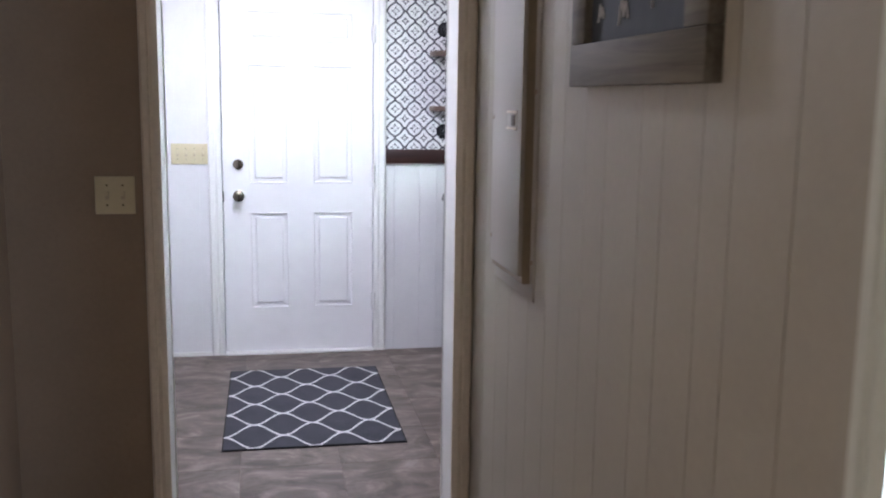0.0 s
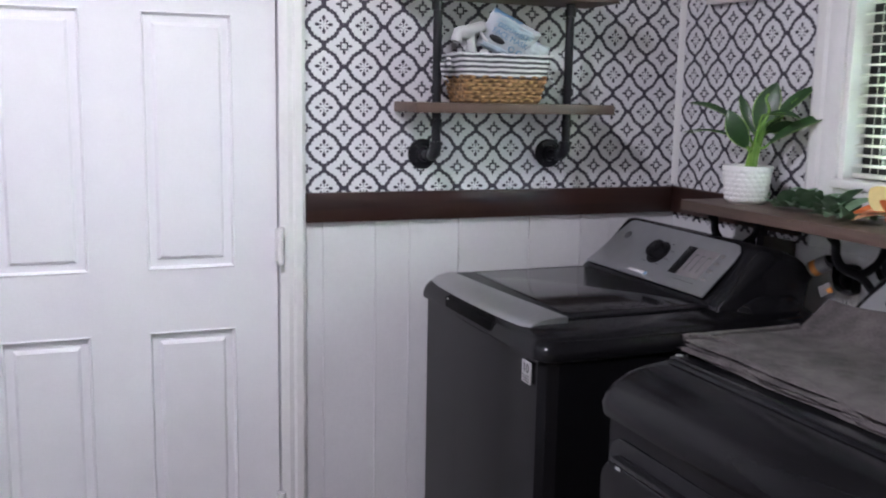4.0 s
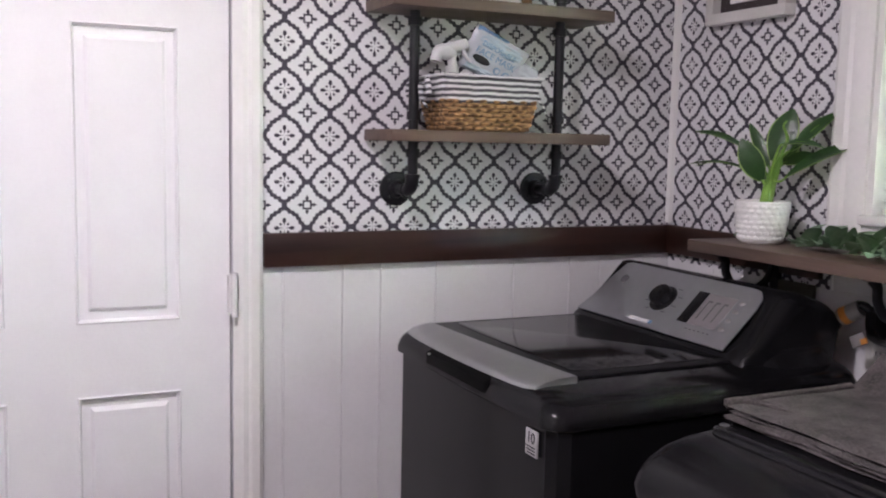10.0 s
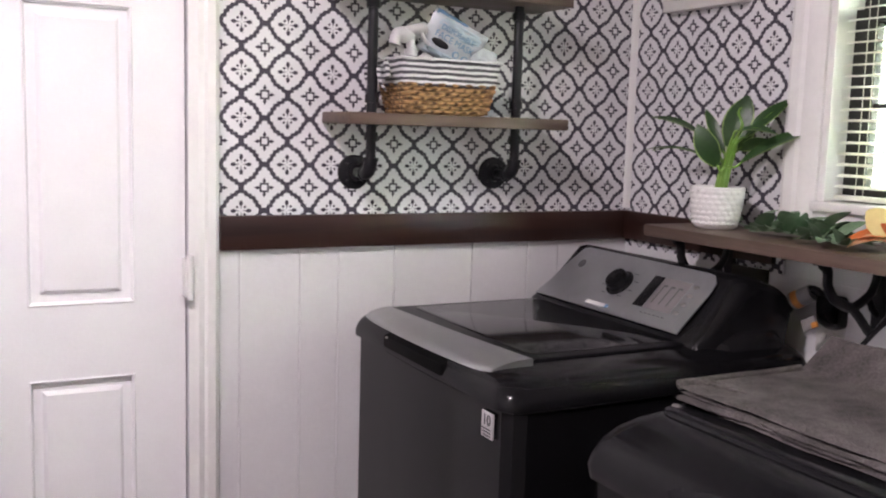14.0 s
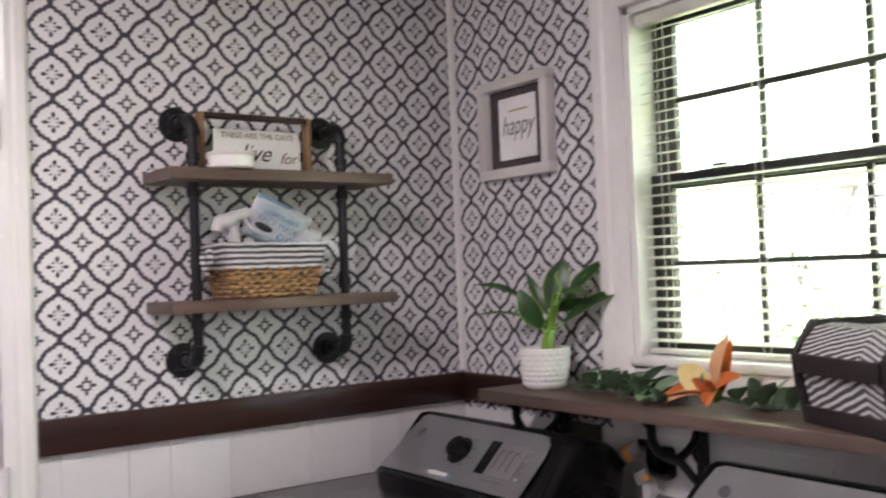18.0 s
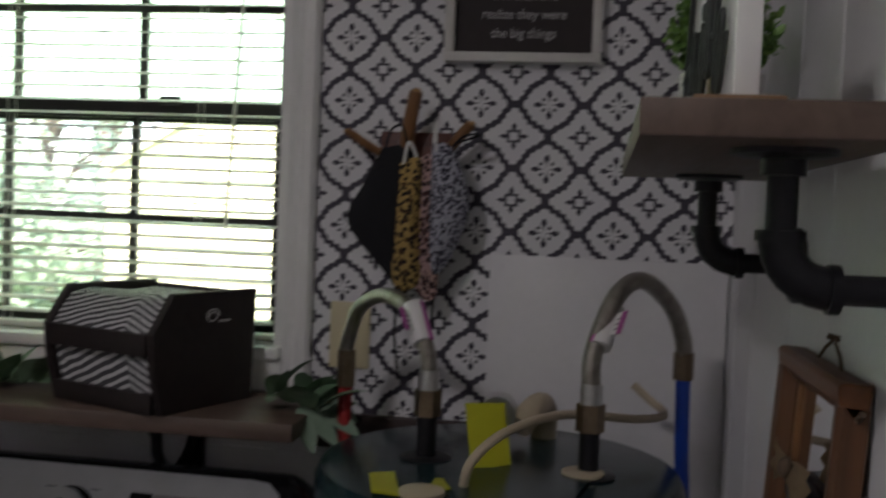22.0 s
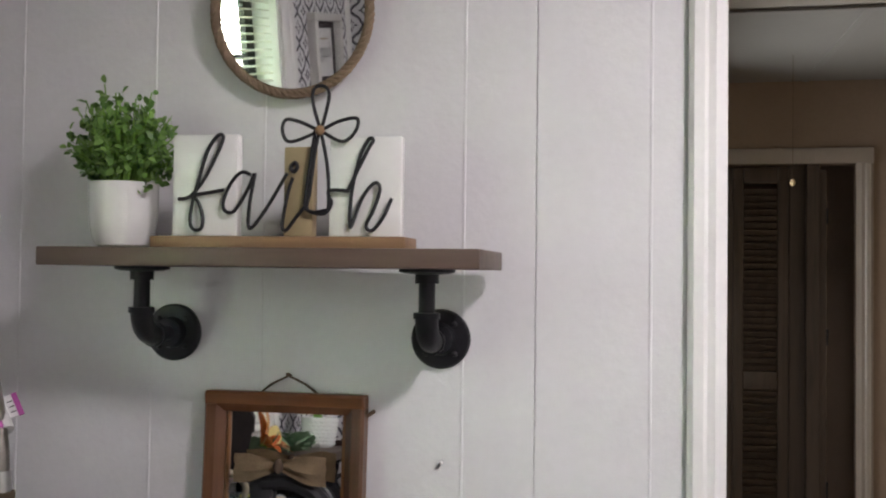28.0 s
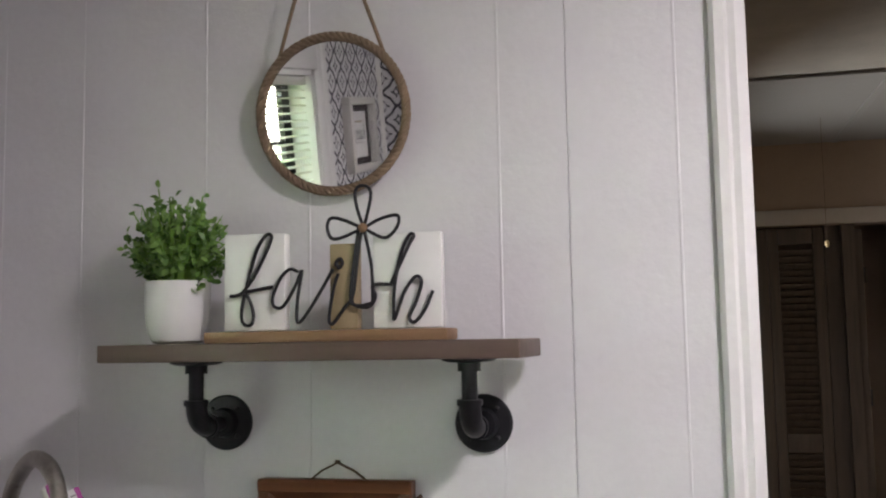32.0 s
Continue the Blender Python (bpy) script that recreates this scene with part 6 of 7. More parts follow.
# potted plant
pot = thing("potted_plant", (2.560, 5.552, LZ), "leafy green plant in a white dimpled ceramic pot", "plant")
bm = lathe([(0.045, 0.0), (0.052, 0.006), (0.057, 0.030), (0.062, 0.065), (0.0655, 0.098), (0.063, 0.101), (0.060, 0.096), (0.056, 0.070)], 48)
part("pot", bm, M_CERAMIC, pot, "white dimpled ceramic pot")
me = mesh_of(S((0, 0, 0), 0.0105, (1, 1, 1), None, 8), "dimple", M_CERAMIC, 60)
for k in range(7):
    z = 0.014 + 0.0125 * k
    r = 0.0525 + 0.125 * z
    for i in range(22):
        a = 2 * math.pi * (i + 0.5 * (k % 2)) / 22
        if math.cos(a) < 0.35:
            d = new("dimple", me)
            d.parent = pot
            d.matrix_basis = Matrix.Translation((r * math.cos(a), r * math.sin(a), z)) @ Matrix.Rotation(a, 4, "Z") @ Matrix.Diagonal((0.28, 0.8, 0.55, 1))
part("soil", lathe([(0.058, 0.085), (0.03, 0.089), (0.002, 0.090)], 24), M_CARD, pot)
def facing(u, v, d=0.0):
    """A spot over the pot: u across and v up as seen on entering, d away."""
    return Vector((0.728 * u + 0.686 * d, -0.686 * u + 0.728 * d, v))


for u0, u1, v1, r in ((0.006, 0.030, 0.215, 0.0125), (0.000, 0.022, 0.190, 0.010), (0.014, 0.034, 0.200, 0.009)):
    part("stalk", tube([facing(u0, 0.085), facing(u0 + 0.006, 0.13), facing(u1, v1)], r, 9, taper=0.62), M_STALK, pot)
for base, tip, wide, lean, d0, d1, bend in (
        ((-0.046, 0.222), (-0.165, 0.262), 0.036, (-0.3, -0.2, 1.0), 0.01, 0.03, 0.16), ((-0.004, 0.150), (-0.056, 0.246), 0.060, (-1.0, -0.5, 0.5), -0.02, -0.03, 0.20),
        ((-0.008, 0.158), (-0.178, 0.182), 0.018, (-0.2, -0.2, 1.0), 0.0, 0.02, 0.22), ((0.018, 0.195), (0.058, 0.318), 0.072, (-1.0, -0.9, 0.15), 0.01, 0.03, 0.10),
        ((0.056, 0.220), (0.156, 0.312), 0.042, (-0.8, -0.4, 0.7), 0.0, 0.02, 0.10), ((0.036, 0.234), (0.124, 0.228), 0.030, (-0.4, -0.4, 1.0), -0.03, -0.06, 0.22),
        ((0.050, 0.160), (0.214, 0.240), 0.046, (-0.7, -0.3, 1.0), -0.01, 0.0, 0.16), ((0.040, 0.190), (0.122, 0.208), 0.040, (-0.9, -0.6, 0.6), 0.03, 0.05, 0.15),
        ((0.010, 0.180), (-0.040, 0.285), 0.030, (-0.8, -0.8, 0.4), 0.05, 0.09, 0.12), ((0.030, 0.180), (0.080, 0.262), 0.050, (-0.9, -0.6, 0.5), 0.05, 0.08, 0.15)):
    b, t = facing(*base, d0), facing(*tip, d1)
    lf = part("leaf", leaf(bmesh.new(), b, t, wide * 0.84, lean, bend, 0.26, 10), M_LEAFDARK, pot, "", 70)
    part("leaf_margin", leaf(bmesh.new(), b + Vector((0.0010, 0.0010, -0.0012)), t + Vector((0.001, 0.001, -0.001)), wide * 0.95, lean, bend - 0.006, 0.24, 10), M_LEAFLIGHT, lf, "pale cream leaf margin", 70)
    part("midrib", tube([b, b.lerp(t, 0.5) + Vector((-0.003, -0.002, 0.5 * bend * (t - b).length)), t.lerp(b, 0.1)], 0.0013, 6, taper=0.4), M_STALK, lf)
    part("petiole", tube([facing(0.012, 0.150, d0 * 0.3), facing(base[0] * 0.6 + 0.006, base[1] - 0.012, d0), b], 0.0035, 7, taper=0.7), M_STALK, lf)
part("new_leaf", tube([facing(0.030, 0.205, -0.03), facing(0.046, 0.245, -0.035), facing(0.036, 0.275, -0.035), (facing(0.042, 0.288, -0.03))], 0.0045, 8, taper=0.4), M_STALK, pot, "rolled pale green new leaf")

# silk garland, in sprays


def spray(at, heading, count, length, seed, label):
    r = random.Random(seed)
    g = thing("garland_spray", Matrix.Translation(at) @ Matrix.Rotation(radians(heading), 4, "Z"), label, "garland", "silk garland on the shelf")
    part("stem", tube([(0, 0, 0.008), (length * 0.5, 0.01, 0.014), (length, 0, 0.010)], 0.0022, 6), M_GARLAND, g)
    for i in range(count):
        x = length * (i + 0.5) / count
        s = 1 if i % 2 else -1
        b = Vector((x, 0, 0.010))
        t = b + Vector((r.uniform(0.02, 0.055), s * r.uniform(0.035, 0.062), r.uniform(-0.002, 0.062)))
        part("leaf", leaf(bmesh.new(), b, t, r.uniform(0.030, 0.044), (r.uniform(-0.5, 0.5), r.uniform(-0.5, 0.5), 1), 0.16, 0.22, 6), M_GARLAND, g, "", 70)
    return g


for k, (x, y, h, n, ln) in enumerate(((2.575, 5.66, -60, 7, 0.10), (2.575, 5.47, -92, 12, 0.17), (2.540, 5.42, -78, 12, 0.18), (2.62, 5.38, -95, 10, 0.16), (2.575, 5.30, -86, 11, 0.17), (2.53, 5.25, -98, 9, 0.13), (2.60, 5.02, -95, 10, 0.16), (2.54, 4.95, -70, 8, 0.11), (2.60, 4.47, -100, 9, 0.12), (2.57, 4.43, -130, 8, 0.10))):
    spray((x, y, LZ), h, n, ln, 40 + k, "dusty green silk leaf spray lying on the shelf")
M_PALE = leafy("pale_silk_leaf", (0.12, 0.19, 0.13), (0.30, 0.38, 0.28), gloss=0.6)
hang = thing("garland_spray", (2.50, 4.372, LZ - 0.012), "pale green silk leaves hanging over the shelf end", "garland", "silk garland on the shelf")
for i, (b, t) in enumerate((((0.05, 0.02, 0.02), (-0.02, -0.075, -0.045)), ((0.06, 0.0, 0.02), (0.02, -0.10, -0.03)), ((0.05, 0.02, 0.02), (0.05, -0.09, 0.03)), ((0.03, 0.02, 0.02), (-0.03, -0.03, -0.055)), ((0.06, 0, 0.03), (0.09, -0.08, -0.02)))):
    part("leaf", leaf(bmesh.new(), b, Vector(b).lerp(Vector(t), 0.8), 0.030, (-1, -0.3, 0.8), 0.12, 0.2, 6), M_PALE, hang, "", 70)

lily = thing("silk_flower", (2.560, 5.035, LZ), "orange and yellow silk lily lying on the shelf", "flower")
for b, t, w, nrm, mt in (
        ((0, -0.01, 0.03), (-0.012, -0.050, 0.150), 0.040, (-1, 0.3, 0.1), M_PETALP), ((0.006, -0.012, 0.03), (0.008, -0.040, 0.138), 0.036, (-1, -0.2, 0.1), M_PETALO),
        ((0, 0, 0.03), (-0.015, 0.080, 0.080), 0.056, (-1, 0.1, 0.5), M_PETALY), ((0.004, 0.004, 0.028), (0.0, 0.088, 0.074), 0.060, (-1, 0.0, 0.4), M_PETALP),
        ((0, 0, 0.03), (-0.055, 0.098, 0.016), 0.040, (-0.5, 0, 1), M_PETALO), ((0, 0, 0.026), (-0.066, 0.078, 0.008), 0.036, (-0.5, 0, 1), M_PETALP),
        ((0, 0, 0.03), (-0.04, -0.095, 0.072), 0.038, (-0.8, 0, 0.6), M_PETALO), ((0, 0, 0.03), (-0.07, -0.035, 0.012), 0.036, (-0.5, 0, 1), M_PETALO),
        ((0, 0, 0.03), (-0.045, 0.022, 0.060), 0.030, (-1, 0, 0.5), M_PETALO), ((0, 0, 0.03), (-0.05, -0.01, 0.075), 0.022, (-1, 0, 0.5), M_GARLAND)):
    part("petal", leaf(bmesh.new(), b, t, w, nrm, 0.22, 0.35, 8), mt, lily, "", 70)
part("calyx", S((0, 0, 0.026), 0.014, (1, 1, 1.2)), M_STALK, lily)
part("stem", tube([(0.01, 0, 0.02), (0.03, -0.06, 0.008), (0.02, -0.14, 0.008)], 0.004, 8), M_GARLAND, lily)

# dark crate with chevron cloth
crate = thing("wooden_crate", Matrix.Translation((2.572, 4.655, LZ)) @ Matrix.Rotation(radians(-22), 4, "Z") @ Matrix.Diagonal((0.98, 1.16, 1.06, 1)), "black-stained wooden crate with chevron cloth inside", "crate")


def slant(y0, y1, top=0.175):
    return prism([(-0.105, 0.0), (0.100, 0.0), (0.108, top), (-0.085, top), (-0.128, 0.118), (-0.120, 0.06)], y0, y1, 1, 0.002, 1)


part("side", slant(-0.108, -0.096), M_CRATE, crate, "slanted black side board")
part("side", slant(0.096, 0.108), M_CRATE, crate, "slanted black side board")
part("floor_board", B(-0.104, 0.100, -0.095, 0.095, 0.0, 0.010), M_CRATE, crate)
part("back_board", B(0.094, 0.106, -0.095, 0.095, 0.011, 0.17), M_CRATE, crate)
part("front_low", B(-0.116, -0.106, -0.095, 0.095, 0.0, 0.030, 0.002), M_CRATE, crate, "", 35)
part("front_rail", B(-0.129, -0.119, -0.095, 0.095, 0.085, 0.118, 0.002), M_CRATE, crate, "", 35)
part("swirl", tube([(0.0 + 0.016 * math.cos(t * 0.8) * (1 - t * 0.05), -0.1085, 0.138 + 0.011 * math.sin(t * 0.8) * (1 - t * 0.05)) for t in range(13)], 0.0012, 6, None, 3), M_STEEL, crate, "faint silver swirl mark")
part("swirl_bar", B(0.016, 0.040, -0.1092, -0.1075, 0.128, 0.131), M_STEEL, crate)
part("cloth", prism([(-0.098, 0.014), (-0.108, 0.060), (-0.117, 0.100), (-0.120, 0.120), (-0.105, 0.140), (-0.084, 0.163), (-0.050, 0.168), (0.040, 0.160), (0.092, 0.164), (0.092, 0.014)], -0.094, 0.094, 1, 0.003, 2), M_CHEVRON, crate, "black and white chevron cloth", 60)

# ---- things behind the machines ----
outlet = thing("wall_outlet", (XE, 5.298, 1.0), "white double outlet with a black dryer plug", "outlet")
part("plate", B(-0.006, 0, -0.038, 0.038, -0.06, 0.06, 0.002), M_OUTLET, outlet)
for z in (-0.022, 0.022):
    s = part("socket", B(-0.009, -0.006, -0.017, 0.017, z - 0.014, z + 0.014, 0.003), M_OUTLET, outlet)
    for y in (-0.006, 0.006):
        part("slot", B(-0.0098, -0.0088, y - 0.0012, y + 0.0012, z - 0.004, z + 0.006), M_BLACK, s)
plug = thing("power_cord", (XE, 5.275, 1.045), "black power cord with a labelled plug", "cord")
part("plug", loft([(rr(-0.024, 0.024, -0.040, 0.034, 0.014), -0.008), (rr(-0.026, 0.026, -0.042, 0.036, 0.016), -0.030), (rr(-0.022, 0.022, -0.030, 0.038, 0.016), -0.055), (rr(-0.014, 0.014, 0.000, 0.036, 0.010), -0.068)], 0), M_GRAPHDARK, plug, "moulded black plug", 50)
part("cable", tube([(-0.052, 0.004, 0.030), (-0.062, 0.030, 0.046), (-0.070, 0.062, 0.022), (-0.090, 0.092, -0.030), (-0.130, 0.130, -0.095), (-0.10, 0.16, -0.25), (-0.06, 0.17, -0.6)], 0.0095, 10), M_GRAPHDARK, plug)
roll = Matrix.Translation((-0.068, 0.052, 0.026)) @ Vector((-0.012, 0.045, -0.028)).to_track_quat("Z", "Y").to_matrix().to_4x4()
part("label_sleeve", lathe([(0.0190, -0.026), (0.0205, 0.026), (0.0185, 0.026), (0.0175, -0.026)], 22, None, roll), M_TAGPAPER, plug, "rolled white paper label", 50)
part("label_band", lathe([(0.0201, 0.004), (0.0209, 0.020), (0.0198, 0.020), (0.0194, 0.004)], 22, None, roll), M_ORANGELABEL, plug, "orange printed band", 50)
part("label_flap", B(-0.002, 0.002, -0.022, 0.018, -0.024, 0.002, 0.001), M_TAGPAPER, plug, "white paper flap", 35, Matrix.Translation((-0.085, 0.020, -0.018)) @ Matrix.Rotation(radians(-28), 4, "X"))
part("flap_band", B(-0.0026, 0.0026, -0.023, -0.008, -0.0245, -0.012), M_ORANGELABEL, plug, "", 35, Matrix.Translation((-0.085, 0.020, -0.018)) @ Matrix.Rotation(radians(-28), 4, "X"))
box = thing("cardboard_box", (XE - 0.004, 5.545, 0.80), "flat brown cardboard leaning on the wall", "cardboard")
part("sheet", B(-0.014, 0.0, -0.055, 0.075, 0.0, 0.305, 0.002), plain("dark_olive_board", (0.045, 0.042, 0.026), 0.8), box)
ledge = thing("utility_ledge", (XE, 5.19, 0.86), "white plastic ledge behind the machines", "ledge")
part("top", B(-0.10, 0, -0.12, 0.30, 0.0, 0.03, 0.008), M_OUTLET, ledge)
part("apron", B(-0.09, 0, -0.11, 0.29, -0.86, 0.0), M_OUTLET, ledge)

# ---- stool by the dryer ----
stool = thing("step_stool", (1.690, 4.380, 0), "small blue-grey painted step stool", "stool")
part("seat", B(-0.090, 0.085, -0.225, 0.220, 0.425, 0.450, 0.006), M_STOOL, stool)
for x in (-0.070, 0.065):
    for y in (-0.195, 0.190):
        part("leg", B(x - 0.015, x + 0.015, y - 0.015, y + 0.015, 0, 0.425, 0.003), M_STOOL, stool)
part("apron", B(-0.075, -0.060, -0.18, 0.175, 0.345, 0.424, 0.002), M_STOOL, stool)
coil = thing("straw_mat", (1.715, 4.450, 0.450), "coil of pale straw cord on the stool", "mat")
part("coil", tube([(0.055 * math.cos(t * 0.7) * (1 - t * 0.012), 0.09 * math.sin(t * 0.7) * (1 - t * 0.012), 0.010 + 0.0004 * t) for t in range(40)], 0.010, 8, None, 2), M_STRAW, coil)
fern = thing("potted_plant", (1.725, 4.205, 0.450), "bright green leafy plant in a white pot on the stool", "plant")
part("pot", lathe([(0.045, 0), (0.055, 0.09), (0.052, 0.09), (0.046, 0.07)], 28), M_CERAMIC, fern)
rng = random.Random(21)
for i in range(18):
    a = rng.uniform(0, 6.28)
    rise = rng.uniform(0.30, 0.56)
    b = Vector((0, 0, 0.08))
    mid = b + Vector((math.cos(a) * 0.04 - 0.02, math.sin(a) * 0.05 - 0.17 * rise / 0.5, rise))
    part("stem", tube([b, b.lerp(mid, 0.6) + Vector((0, 0.01, 0.02)), mid], 0.003, 6), M_STALK, fern)
    for k in range(2):
        t = mid + Vector((math.cos(a + 2 * k) * 0.045, math.sin(a + 2 * k) * 0.055, rng.uniform(-0.01, 0.05)))
        part("leaf", leaf(bmesh.new(), mid - Vector((0, 0, 0.05 * k)), t - Vector((0, 0, 0.05 * k)), 0.042, (-math.cos(a), -0.3, 1), 0.2, 0.2, 6), M_BOX, fern, "", 70)


# ---- pipe shelf on the south wall ----
FZ, PS = 1.611, 0.0112
fshelf = thing("pipe_shelf", (0, YS, 0), "short walnut shelf on black iron pipe brackets", "shelf")
part("board", B(-0.303, 0.303, -0.088, 0.088, -0.025, 0.0, 0.002), M_SHELF, fshelf, "walnut-brown wood shelf board", 35, pose(2.0005, 0.117, FZ, 0, 0, -1.3))
for x in (2.200, 1.787):
    w = part("flange", flange((x, 0, 1.487), (0, 1, 0)), M_PIPE, fshelf, "round black pipe flange")
    flange_bolts(w, (x, 0, 1.487), (0, 1, 0))
    part("nipple", C((x, 0.012, 1.487), (x, 0.068, 1.487), PS), M_PIPE, fshelf)
    part("elbow", elbow((x, 0.062, 1.487), (x, 0.104, 1.487), (x, 0.104, 1.528), PS * 1.40), M_PIPE, fshelf)
    part("pipe", C((x, 0.104, 1.516), (x, 0.104, 1.586), PS), M_PIPE, fshelf)
    part("collar", C((x, 0.104, FZ - 0.044), (x, 0.104, FZ - 0.029), PS * 1.45), M_PIPE, fshelf)
    part("top_flange", lathe([(0.038, 0.0), (0.038, -0.004), (0.030, -0.006), (0.016, -0.007)], 32, None, Matrix.Translation((x, 0.104, FZ - 0.025))), M_PIPE, fshelf, "round black pipe flange")

bush = thing("potted_plant", Matrix.Translation((2.238, 3.806, FZ)) @ Matrix.Diagonal((1.06, 1.06, 1.12, 1)), "small boxwood plant in a plain white pot", "plant")
part("pot", lathe([(0.028, 0.0), (0.036, 0.004), (0.041, 0.014), (0.045, 0.04), (0.046, 0.084), (0.043, 0.084), (0.041, 0.05), (0.02, 0.045)], 44), M_CERAMIC, bush, "smooth white pot")
rng = random.Random(5)
bm = bmesh.new()
stems = bmesh.new()
for i in range(150):
    a, u = rng.uniform(0, 6.283), rng.uniform(0.05, 1.0) ** 0.6
    tip = Vector((math.cos(a) * 0.088 * u, math.sin(a) * 0.064 * u, 0.092 + 0.104 * math.sqrt(max(0.0, 1 - u * u)) * rng.uniform(0.5, 1.15) + rng.uniform(-0.012, 0.012)))
    root = Vector((math.cos(a) * 0.014, math.sin(a) * 0.014, 0.065))
    tube([root, root.lerp(tip, 0.5) + Vector((0, 0, 0.012)), tip], 0.0010, 5, stems, 3)
    for k in range(9):
        b = root.lerp(tip, 0.44 + 0.07 * k) + Vector([rng.gauss(0, 0.0025) for _ in range(3)])
        d = Vector([rng.gauss(0, 1) for _ in range(3)]).normalized() * 0.8 + (tip - root).normalized() * 0.35
        leaf(bm, b, b + d.normalized() * rng.uniform(0.009, 0.014), rng.uniform(0.0070, 0.0100), Vector([rng.gauss(0, 1), rng.gauss(0, 1), 1.2]), 0.12, 0.2, 4)
tagged(part("stalk", stems, M_STALK, bush), kind="stuff")
tagged(part("leaves", bm, M_BOX, bush, "bright green boxwood leaves", 70), kind="stuff")

# the lettered block sign
FY = 3.843
faith = thing("faith_sign", (0, FY, FZ), "white block sign with black wire lettering reading faith", "sign")
part("base", B(1.803, 2.156, -0.028, 0.040, 0.0, 0.016, 0.002), M_OAKBASE, faith, "light oak base strip")
part("block", B(2.045, 2.139, -0.010, 0.010, 0.017, 0.156, 0.002), M_CERAMIC, faith, "white painted block")
part("block", B(1.816, 1.914, -0.010, 0.010, 0.017, 0.149, 0.002), M_CERAMIC, faith, "white painted block")
part("narrow_block", B(1.937, 1.978, -0.010, 0.010, 0.017, 0.137, 0.002), M_TAN, faith, "narrow tan block")


def stroke(pts, name, r=0.0025):
    """Wire lettering: points in millimetres from the sign's lower left corner."""
    part(name, tube([(2.139 - x / 1000, 0.016, 0.017 + z / 1000) for x, z in pts], r, 8, None, 6), M_BLACK, faith, "black painted wire letter")


stroke([(12, 50), (30, 54), (50, 78), (70, 116), (76, 134), (68, 136), (54, 116), (42, 78), (32, 40), (30, 18), (36, 8), (46, 10), (48, 26), (40, 48), (30, 54), (52, 58), (78, 62)], "letter_f")
stroke([(116, 82), (104, 86), (90, 74), (78, 48), (80, 34), (94, 34), (112, 62), (122, 84), (116, 48), (114, 16), (120, 12), (140, 38), (168, 84)], "letter_a")
stroke([(176, 78), (170, 60), (164, 30), (162, 12), (168, 8), (182, 26), (194, 40)], "letter_i")
stroke([(172, 92), (178, 98), (182, 92), (177, 86), (172, 92)], "letter_i_dot", 0.0028)
stroke([(214, 140), (204, 170), (202, 192), (210, 200), (222, 196), (224, 180), (214, 140)], "cross_top")
stroke([(212, 140), (186, 152), (166, 156), (160, 144), (166, 128), (182, 128), (212, 140)], "cross_left")
stroke([(214, 140), (238, 152), (262, 156), (264, 144), (254, 130), (240, 126), (214, 140)], "cross_right")
stroke([(212, 140), (206, 110), (200, 60), (196, 38), (204, 32), (220, 34), (226, 40), (224, 90), (214, 140)], "cross_stem")
stroke([(206, 140), (194, 50), (198, 34), (220, 30), (230, 44), (226, 60), (254, 60)], "letter_t")
stroke([(252, 60), (264, 84), (280, 116), (286, 126), (280, 128), (268, 104), (258, 60), (256, 20), (258, 14), (272, 50), (288, 70), (296, 62), (288, 36), (278, 14), (286, 8), (300, 24), (312, 50)], "letter_h")
part("bead", S((2.139 - 0.214, 0.021, 0.017 + 0.140), 0.0068, (1, 0.7, 1)), M_OAKBASE, faith, "round wooden bead")

# rope mirror
mirror = thing("round_mirror", Matrix.Translation((2.011, YS + 0.016, 1.964)) @ Matrix.Rotation(radians(-0.9), 4, "Z") @ Matrix.Rotation(radians(-7.0), 4, "X"), "round mirror in a twisted rope frame", "mirror")
face = Matrix.Rotation(radians(-90), 4, "X")
part("glass", lathe([(0.112, 0.010), (0.112, 0.014), (0.0005, 0.014)], 56, None, face), M_MIRROR, mirror, "mirror glass", 20)
part("backing", lathe([(0.121, 0.0), (0.121, 0.010), (0.001, 0.010)], 48, None, face), M_CARD, mirror)
for ph in range(3):
    pts = []
    for i in range(221):
        a = 2 * math.pi * i / 220
        tw = 26 * a + ph * 2.094
        rr = 0.1200 + 0.0036 * math.cos(tw)
        pts.append((rr * math.cos(a), 0.0155 + 0.0036 * math.sin(tw), rr * math.sin(a)))
    part("rope_strand", tube(pts, 0.0044, 6, None, 0), M_ROPE, mirror, "twisted jute rope")
for s in (-1, 1):
    part("hanging_rope", tube([(0.088 * s, 0.010, 0.085), (0.052 * s, 0.008, 0.19), (0.004 * s, 0.008, 0.31)], 0.0032, 8, None, 6), M_ROPE, mirror)
part("hook", C((0, -0.06, 0.31), (0, 0.015, 0.312), 0.004, n=10), M_STEEL, mirror)

# wooden framed mirror with a bow
wf = thing("framed_mirror", Matrix.Translation((2.015, YS + 0.0125, 1.201)) @ Matrix.Rotation(radians(3.5), 4, "X"), "small mirror in reddish wood frame with burlap bow and black letter", "mirror")
w, h, bar = 0.122, 0.202, 0.030
M_FRAMERAIL = wooden("reddish_frame_rail", (0.17, 0.062, 0.020), 0, 0.4, 0.5)
part("frame_top", prism([(0.002, h - bar), (0.016, h - bar), (0.028, h - bar + 0.012), (0.030, h - 0.004), (0.026, h), (0.002, h)], -w, w, 0, 0.002, 1), M_FRAMERAIL, wf)
part("frame_bottom", prism([(0.002, -h + bar), (0.016, -h + bar), (0.028, -h + bar - 0.012), (0.030, -h + 0.004), (0.026, -h), (0.002, -h)], -w, w, 0, 0.002, 1), M_FRAMERAIL, wf)
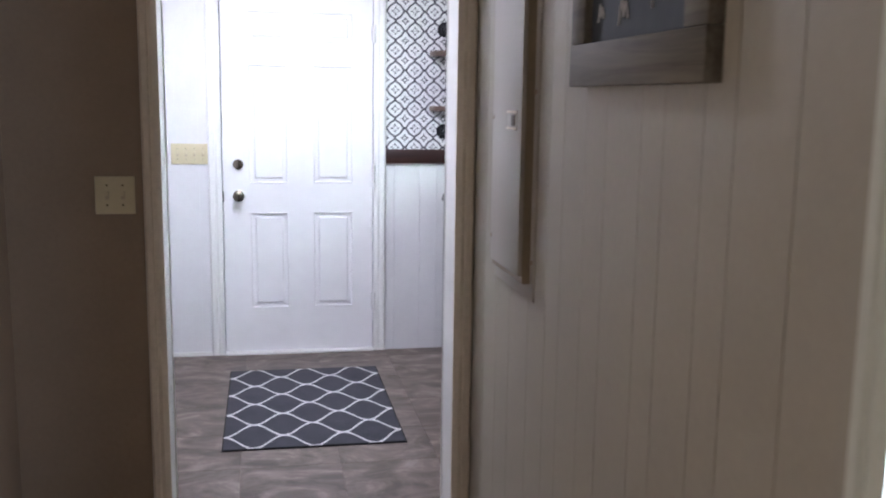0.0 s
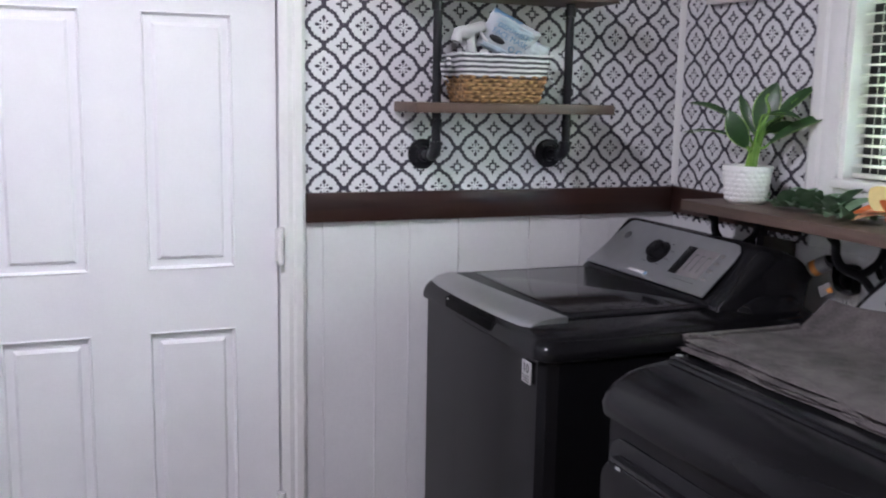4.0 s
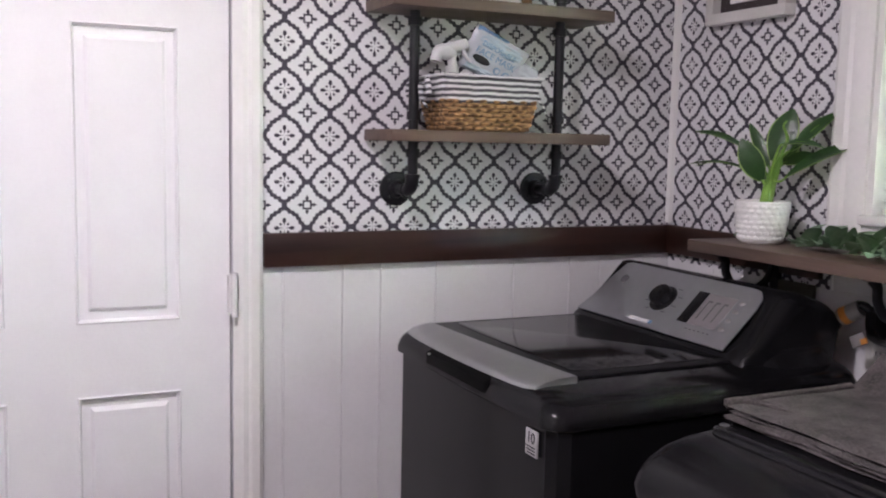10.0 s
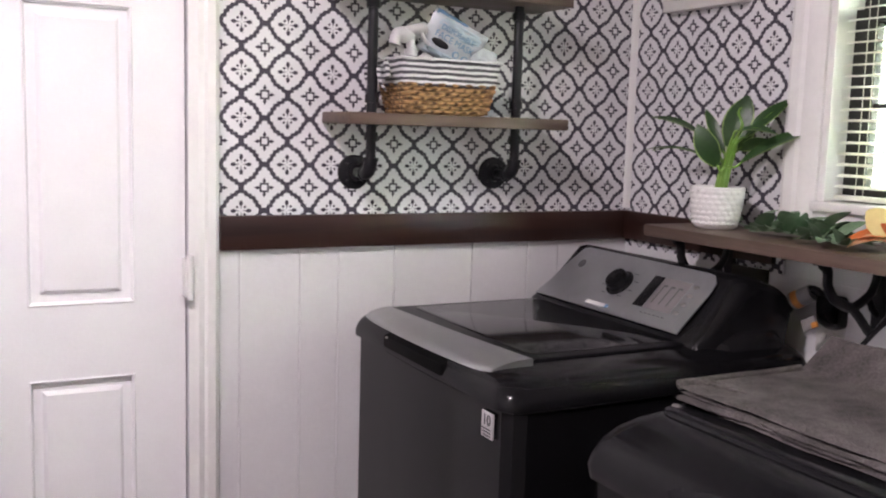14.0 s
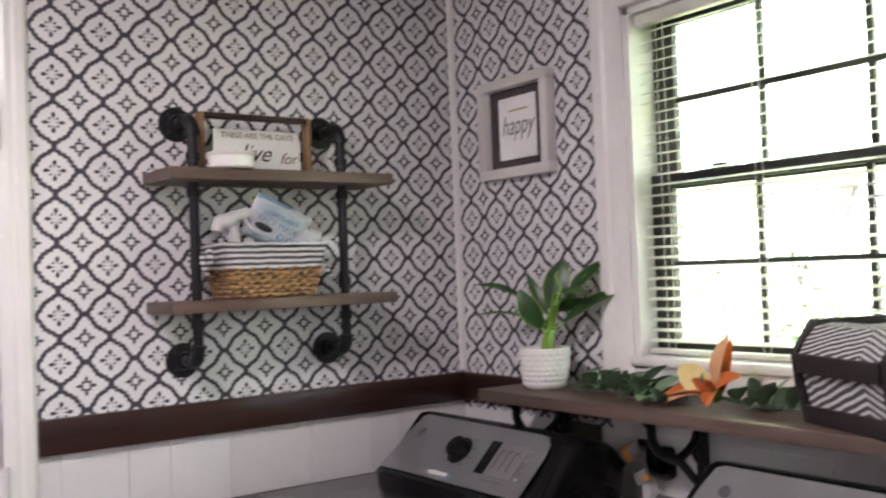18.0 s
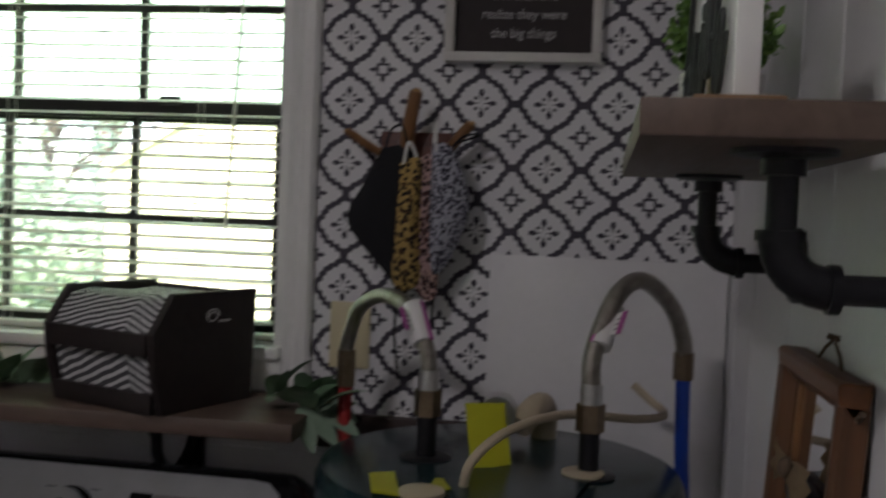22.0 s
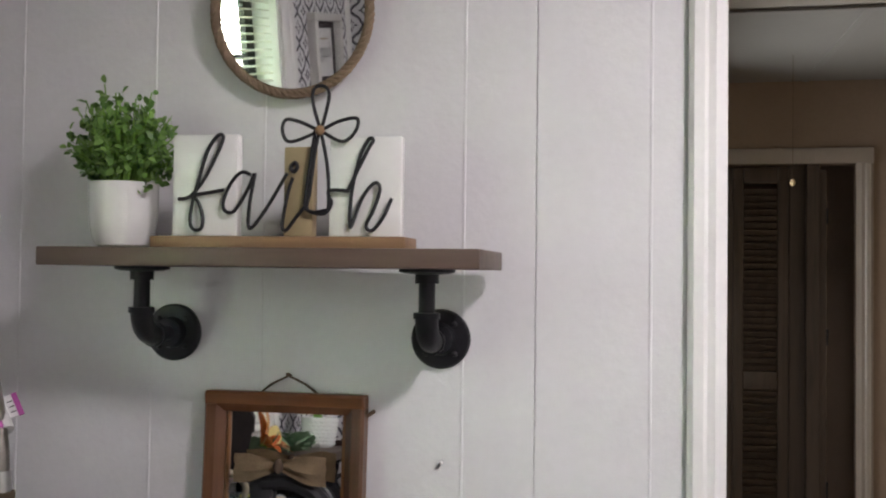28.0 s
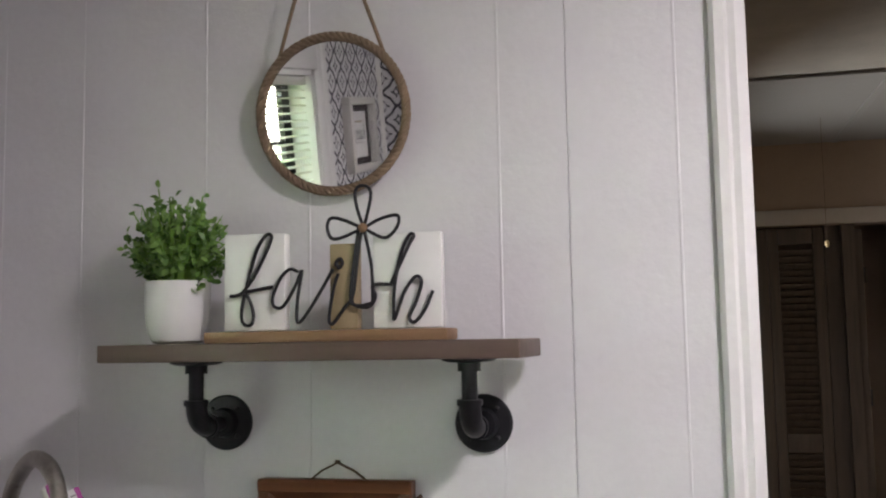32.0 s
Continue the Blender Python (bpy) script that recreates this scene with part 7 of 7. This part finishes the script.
for s in (-1, 1):
    part("frame_side", prism([(s * w, 0.002), (s * w, 0.024), (s * (w - 0.004), 0.0285), (s * (w - bar + 0.012), 0.0265), (s * (w - bar), 0.014), (s * (w - bar), 0.002)], -h + bar - 0.010, h - bar + 0.010, 2), M_FRAMEWOOD, wf)
    part("inner_bead", B(*sorted((s * (w - bar), s * (w - bar - 0.006))), 0.004, 0.012, -h + bar, h - bar, 0.002, 1), M_PEG, wf, "pale worn inner edge")
part("glass", B(-w + bar, w - bar, 0.004, 0.008, -h + bar, h - bar), M_MIRROR, wf, "mirror glass", 0)
part("cord", tube([(0.045, 0.008, h - 0.004), (0.0, 0.006, h + 0.024), (-0.050, 0.008, h - 0.004)], 0.0018, 6, None, 2), M_TWINE, wf)
part("nail", C((0, 0, h + 0.024), (0, 0.012, h + 0.026), 0.003, n=8), M_TWINE, wf)
part("peg", C((-w - 0.012, 0.012, h - 0.022), (-w, 0.012, h - 0.030), 0.003, n=8), M_TWINE, wf)


def bow_loop(s):
    """A flat ribbon wing, narrow at the knot and wide and creased at its end."""
    bm = bmesh.new()
    rows = []
    for i in range(8):
        u = i / 7
        half = 0.008 + 0.013 * min(1.0, u * 1.6)
        row = []
        for j in range(6):
            v = j / 5 * 2 - 1
            row.append(bm.verts.new((s * (0.004 + 0.066 * u), 0.030 + 0.010 * math.sin(u * 3.0) * (1 - 0.4 * abs(v)) + 0.003 * math.cos(v * 6 + u * 2), 0.098 - 0.006 * u + half * v)))
        rows.append(row)
    for a, b in zip(rows, rows[1:]):
        for j in range(5):
            bm.faces.new((a[j], a[j + 1], b[j + 1], b[j]))
    r = bmesh.ops.solidify(bm, geom=bm.faces[:], thickness=0.0025)
    return bm


for s in (-1, 1):
    part("bow_loop", bow_loop(s), M_BURLAP, wf, "burlap bow", 60)
part("bow_knot", S((0, 0.036, 0.098), 0.009, (0.8, 0.8, 1.2)), M_TWINE, wf)
for z0, x0 in ((0.070, 0.062), (-0.14, 0.062)):
    part("letter_serif", B(-0.002 + x0 - 0.058, x0, 0.010, 0.022, z0, z0 + 0.014, 0.002), M_BLACK, wf, "black painted letter")
part("letter_stem", B(0.016, 0.048, 0.010, 0.022, -0.127, 0.071, 0.002), M_BLACK, wf)
part("letter_bowl", tube([(0.030, 0.016, 0.072), (-0.020, 0.016, 0.072), (-0.058, 0.016, 0.050), (-0.064, 0.016, 0.010), (-0.044, 0.016, -0.022), (0.020, 0.016, -0.028)], 0.0125, 10), M_BLACK, wf)
part("plaster_chip", S((1.784 - 2.015, 0.001, 0.110), 0.003), M_PAPER, wf)
part("diffuser", lathe([(0.145, -0.024), (0.142, -0.040), (0.120, -0.062), (0.07, -0.080), (0.001, -0.086)], 40), M_LAMPGLASS, lamp, "lit frosted glass diffuser")

# ---- floor tiles and wall panelling, piece by piece ----
tile = mesh_of(B(-0.2035, 0.2035, -0.2035, 0.2035, -0.004, 0.0, 0.0008, 1), "floor_tile", M_VINYL)
floor_ob = bpy.data.objects["floor"]
for i in range(9):
    for j in range(16):
        x, y = -0.35 + 0.408 * i, 0.0 + 0.408 * j
        if x < 2.95:
            t = new("floor_tile", tile)
            t.parent = floor_ob
            t.location = (x, y, 0)


def planks(owner, edges, z0, z1, place, mat, gap=0.0006):
    """Upright boards with narrow grooves between them."""
    for a, b in zip(edges, edges[1:]):
        if abs(b - a) > 0.01:
            lo, hi = min(a, b) + gap, max(a, b) - gap
            bm = B(*place(lo, hi), z0, z1)
            part("plank", bm, mat, owner)


planks(wall_n, [1.484, 1.532, 1.685, 1.787, 1.941, 2.173, 2.350, 2.453, 2.600, XE], 0, 1.190, lambda a, b: (a, b, YN, YN + 0.005), M_WHITE, 0.0011)
planks(wall_n, [XW, 0.42, 0.471], 0.02, CEIL, lambda a, b: (a, b, YN, YN + 0.005), M_WHITE)
planks(wall_s, [1.444, 1.493, 1.652, 1.756, 2.061, 2.240, 2.467, 2.620, XE], 0, CEIL, lambda a, b: (a, b, YS - 0.005, YS), M_WHITE)
planks(wall_s, [XW, 0.33, 0.41], 0, CEIL, lambda a, b: (a, b, YS - 0.005, YS), M_WHITE)
planks(wall_e, [4.112, 4.30, 4.48, 4.70, 4.86, 5.10, 5.28, 5.49, 5.64, 5.86, YN], 0, 1.10, lambda a, b: (XE, XE + 0.005, a, b), M_WHITE)
planks(wall_h, [1.458, 1.63, 1.80, 1.90, 2.05, 2.15, 2.33, 2.45, 2.60, 2.71, 2.86, 3.05, 3.20, 3.36, YH], 0, CEIL, lambda a, b: (HX1, HX1 + 0.005, a, b), M_TAUPE, 0.0014)
for x in (1.493, 1.756, 2.061, 2.240, 2.467, 2.620):
    part("paint_bead", B(x - 0.0022, x + 0.0022, YS - 0.001, YS + 0.0011, 0.07, CEIL, 0.0008, 1), M_WHITE, wall_s)
for x in (1.532, 1.685, 1.787, 1.941, 2.173, 2.350):
    part("paint_bead", B(x + 0.0012, x + 0.0062, YN - 0.0019, YN + 0.001, 0.02, 1.120, 0.0012, 1), M_WHITE, wall_n)
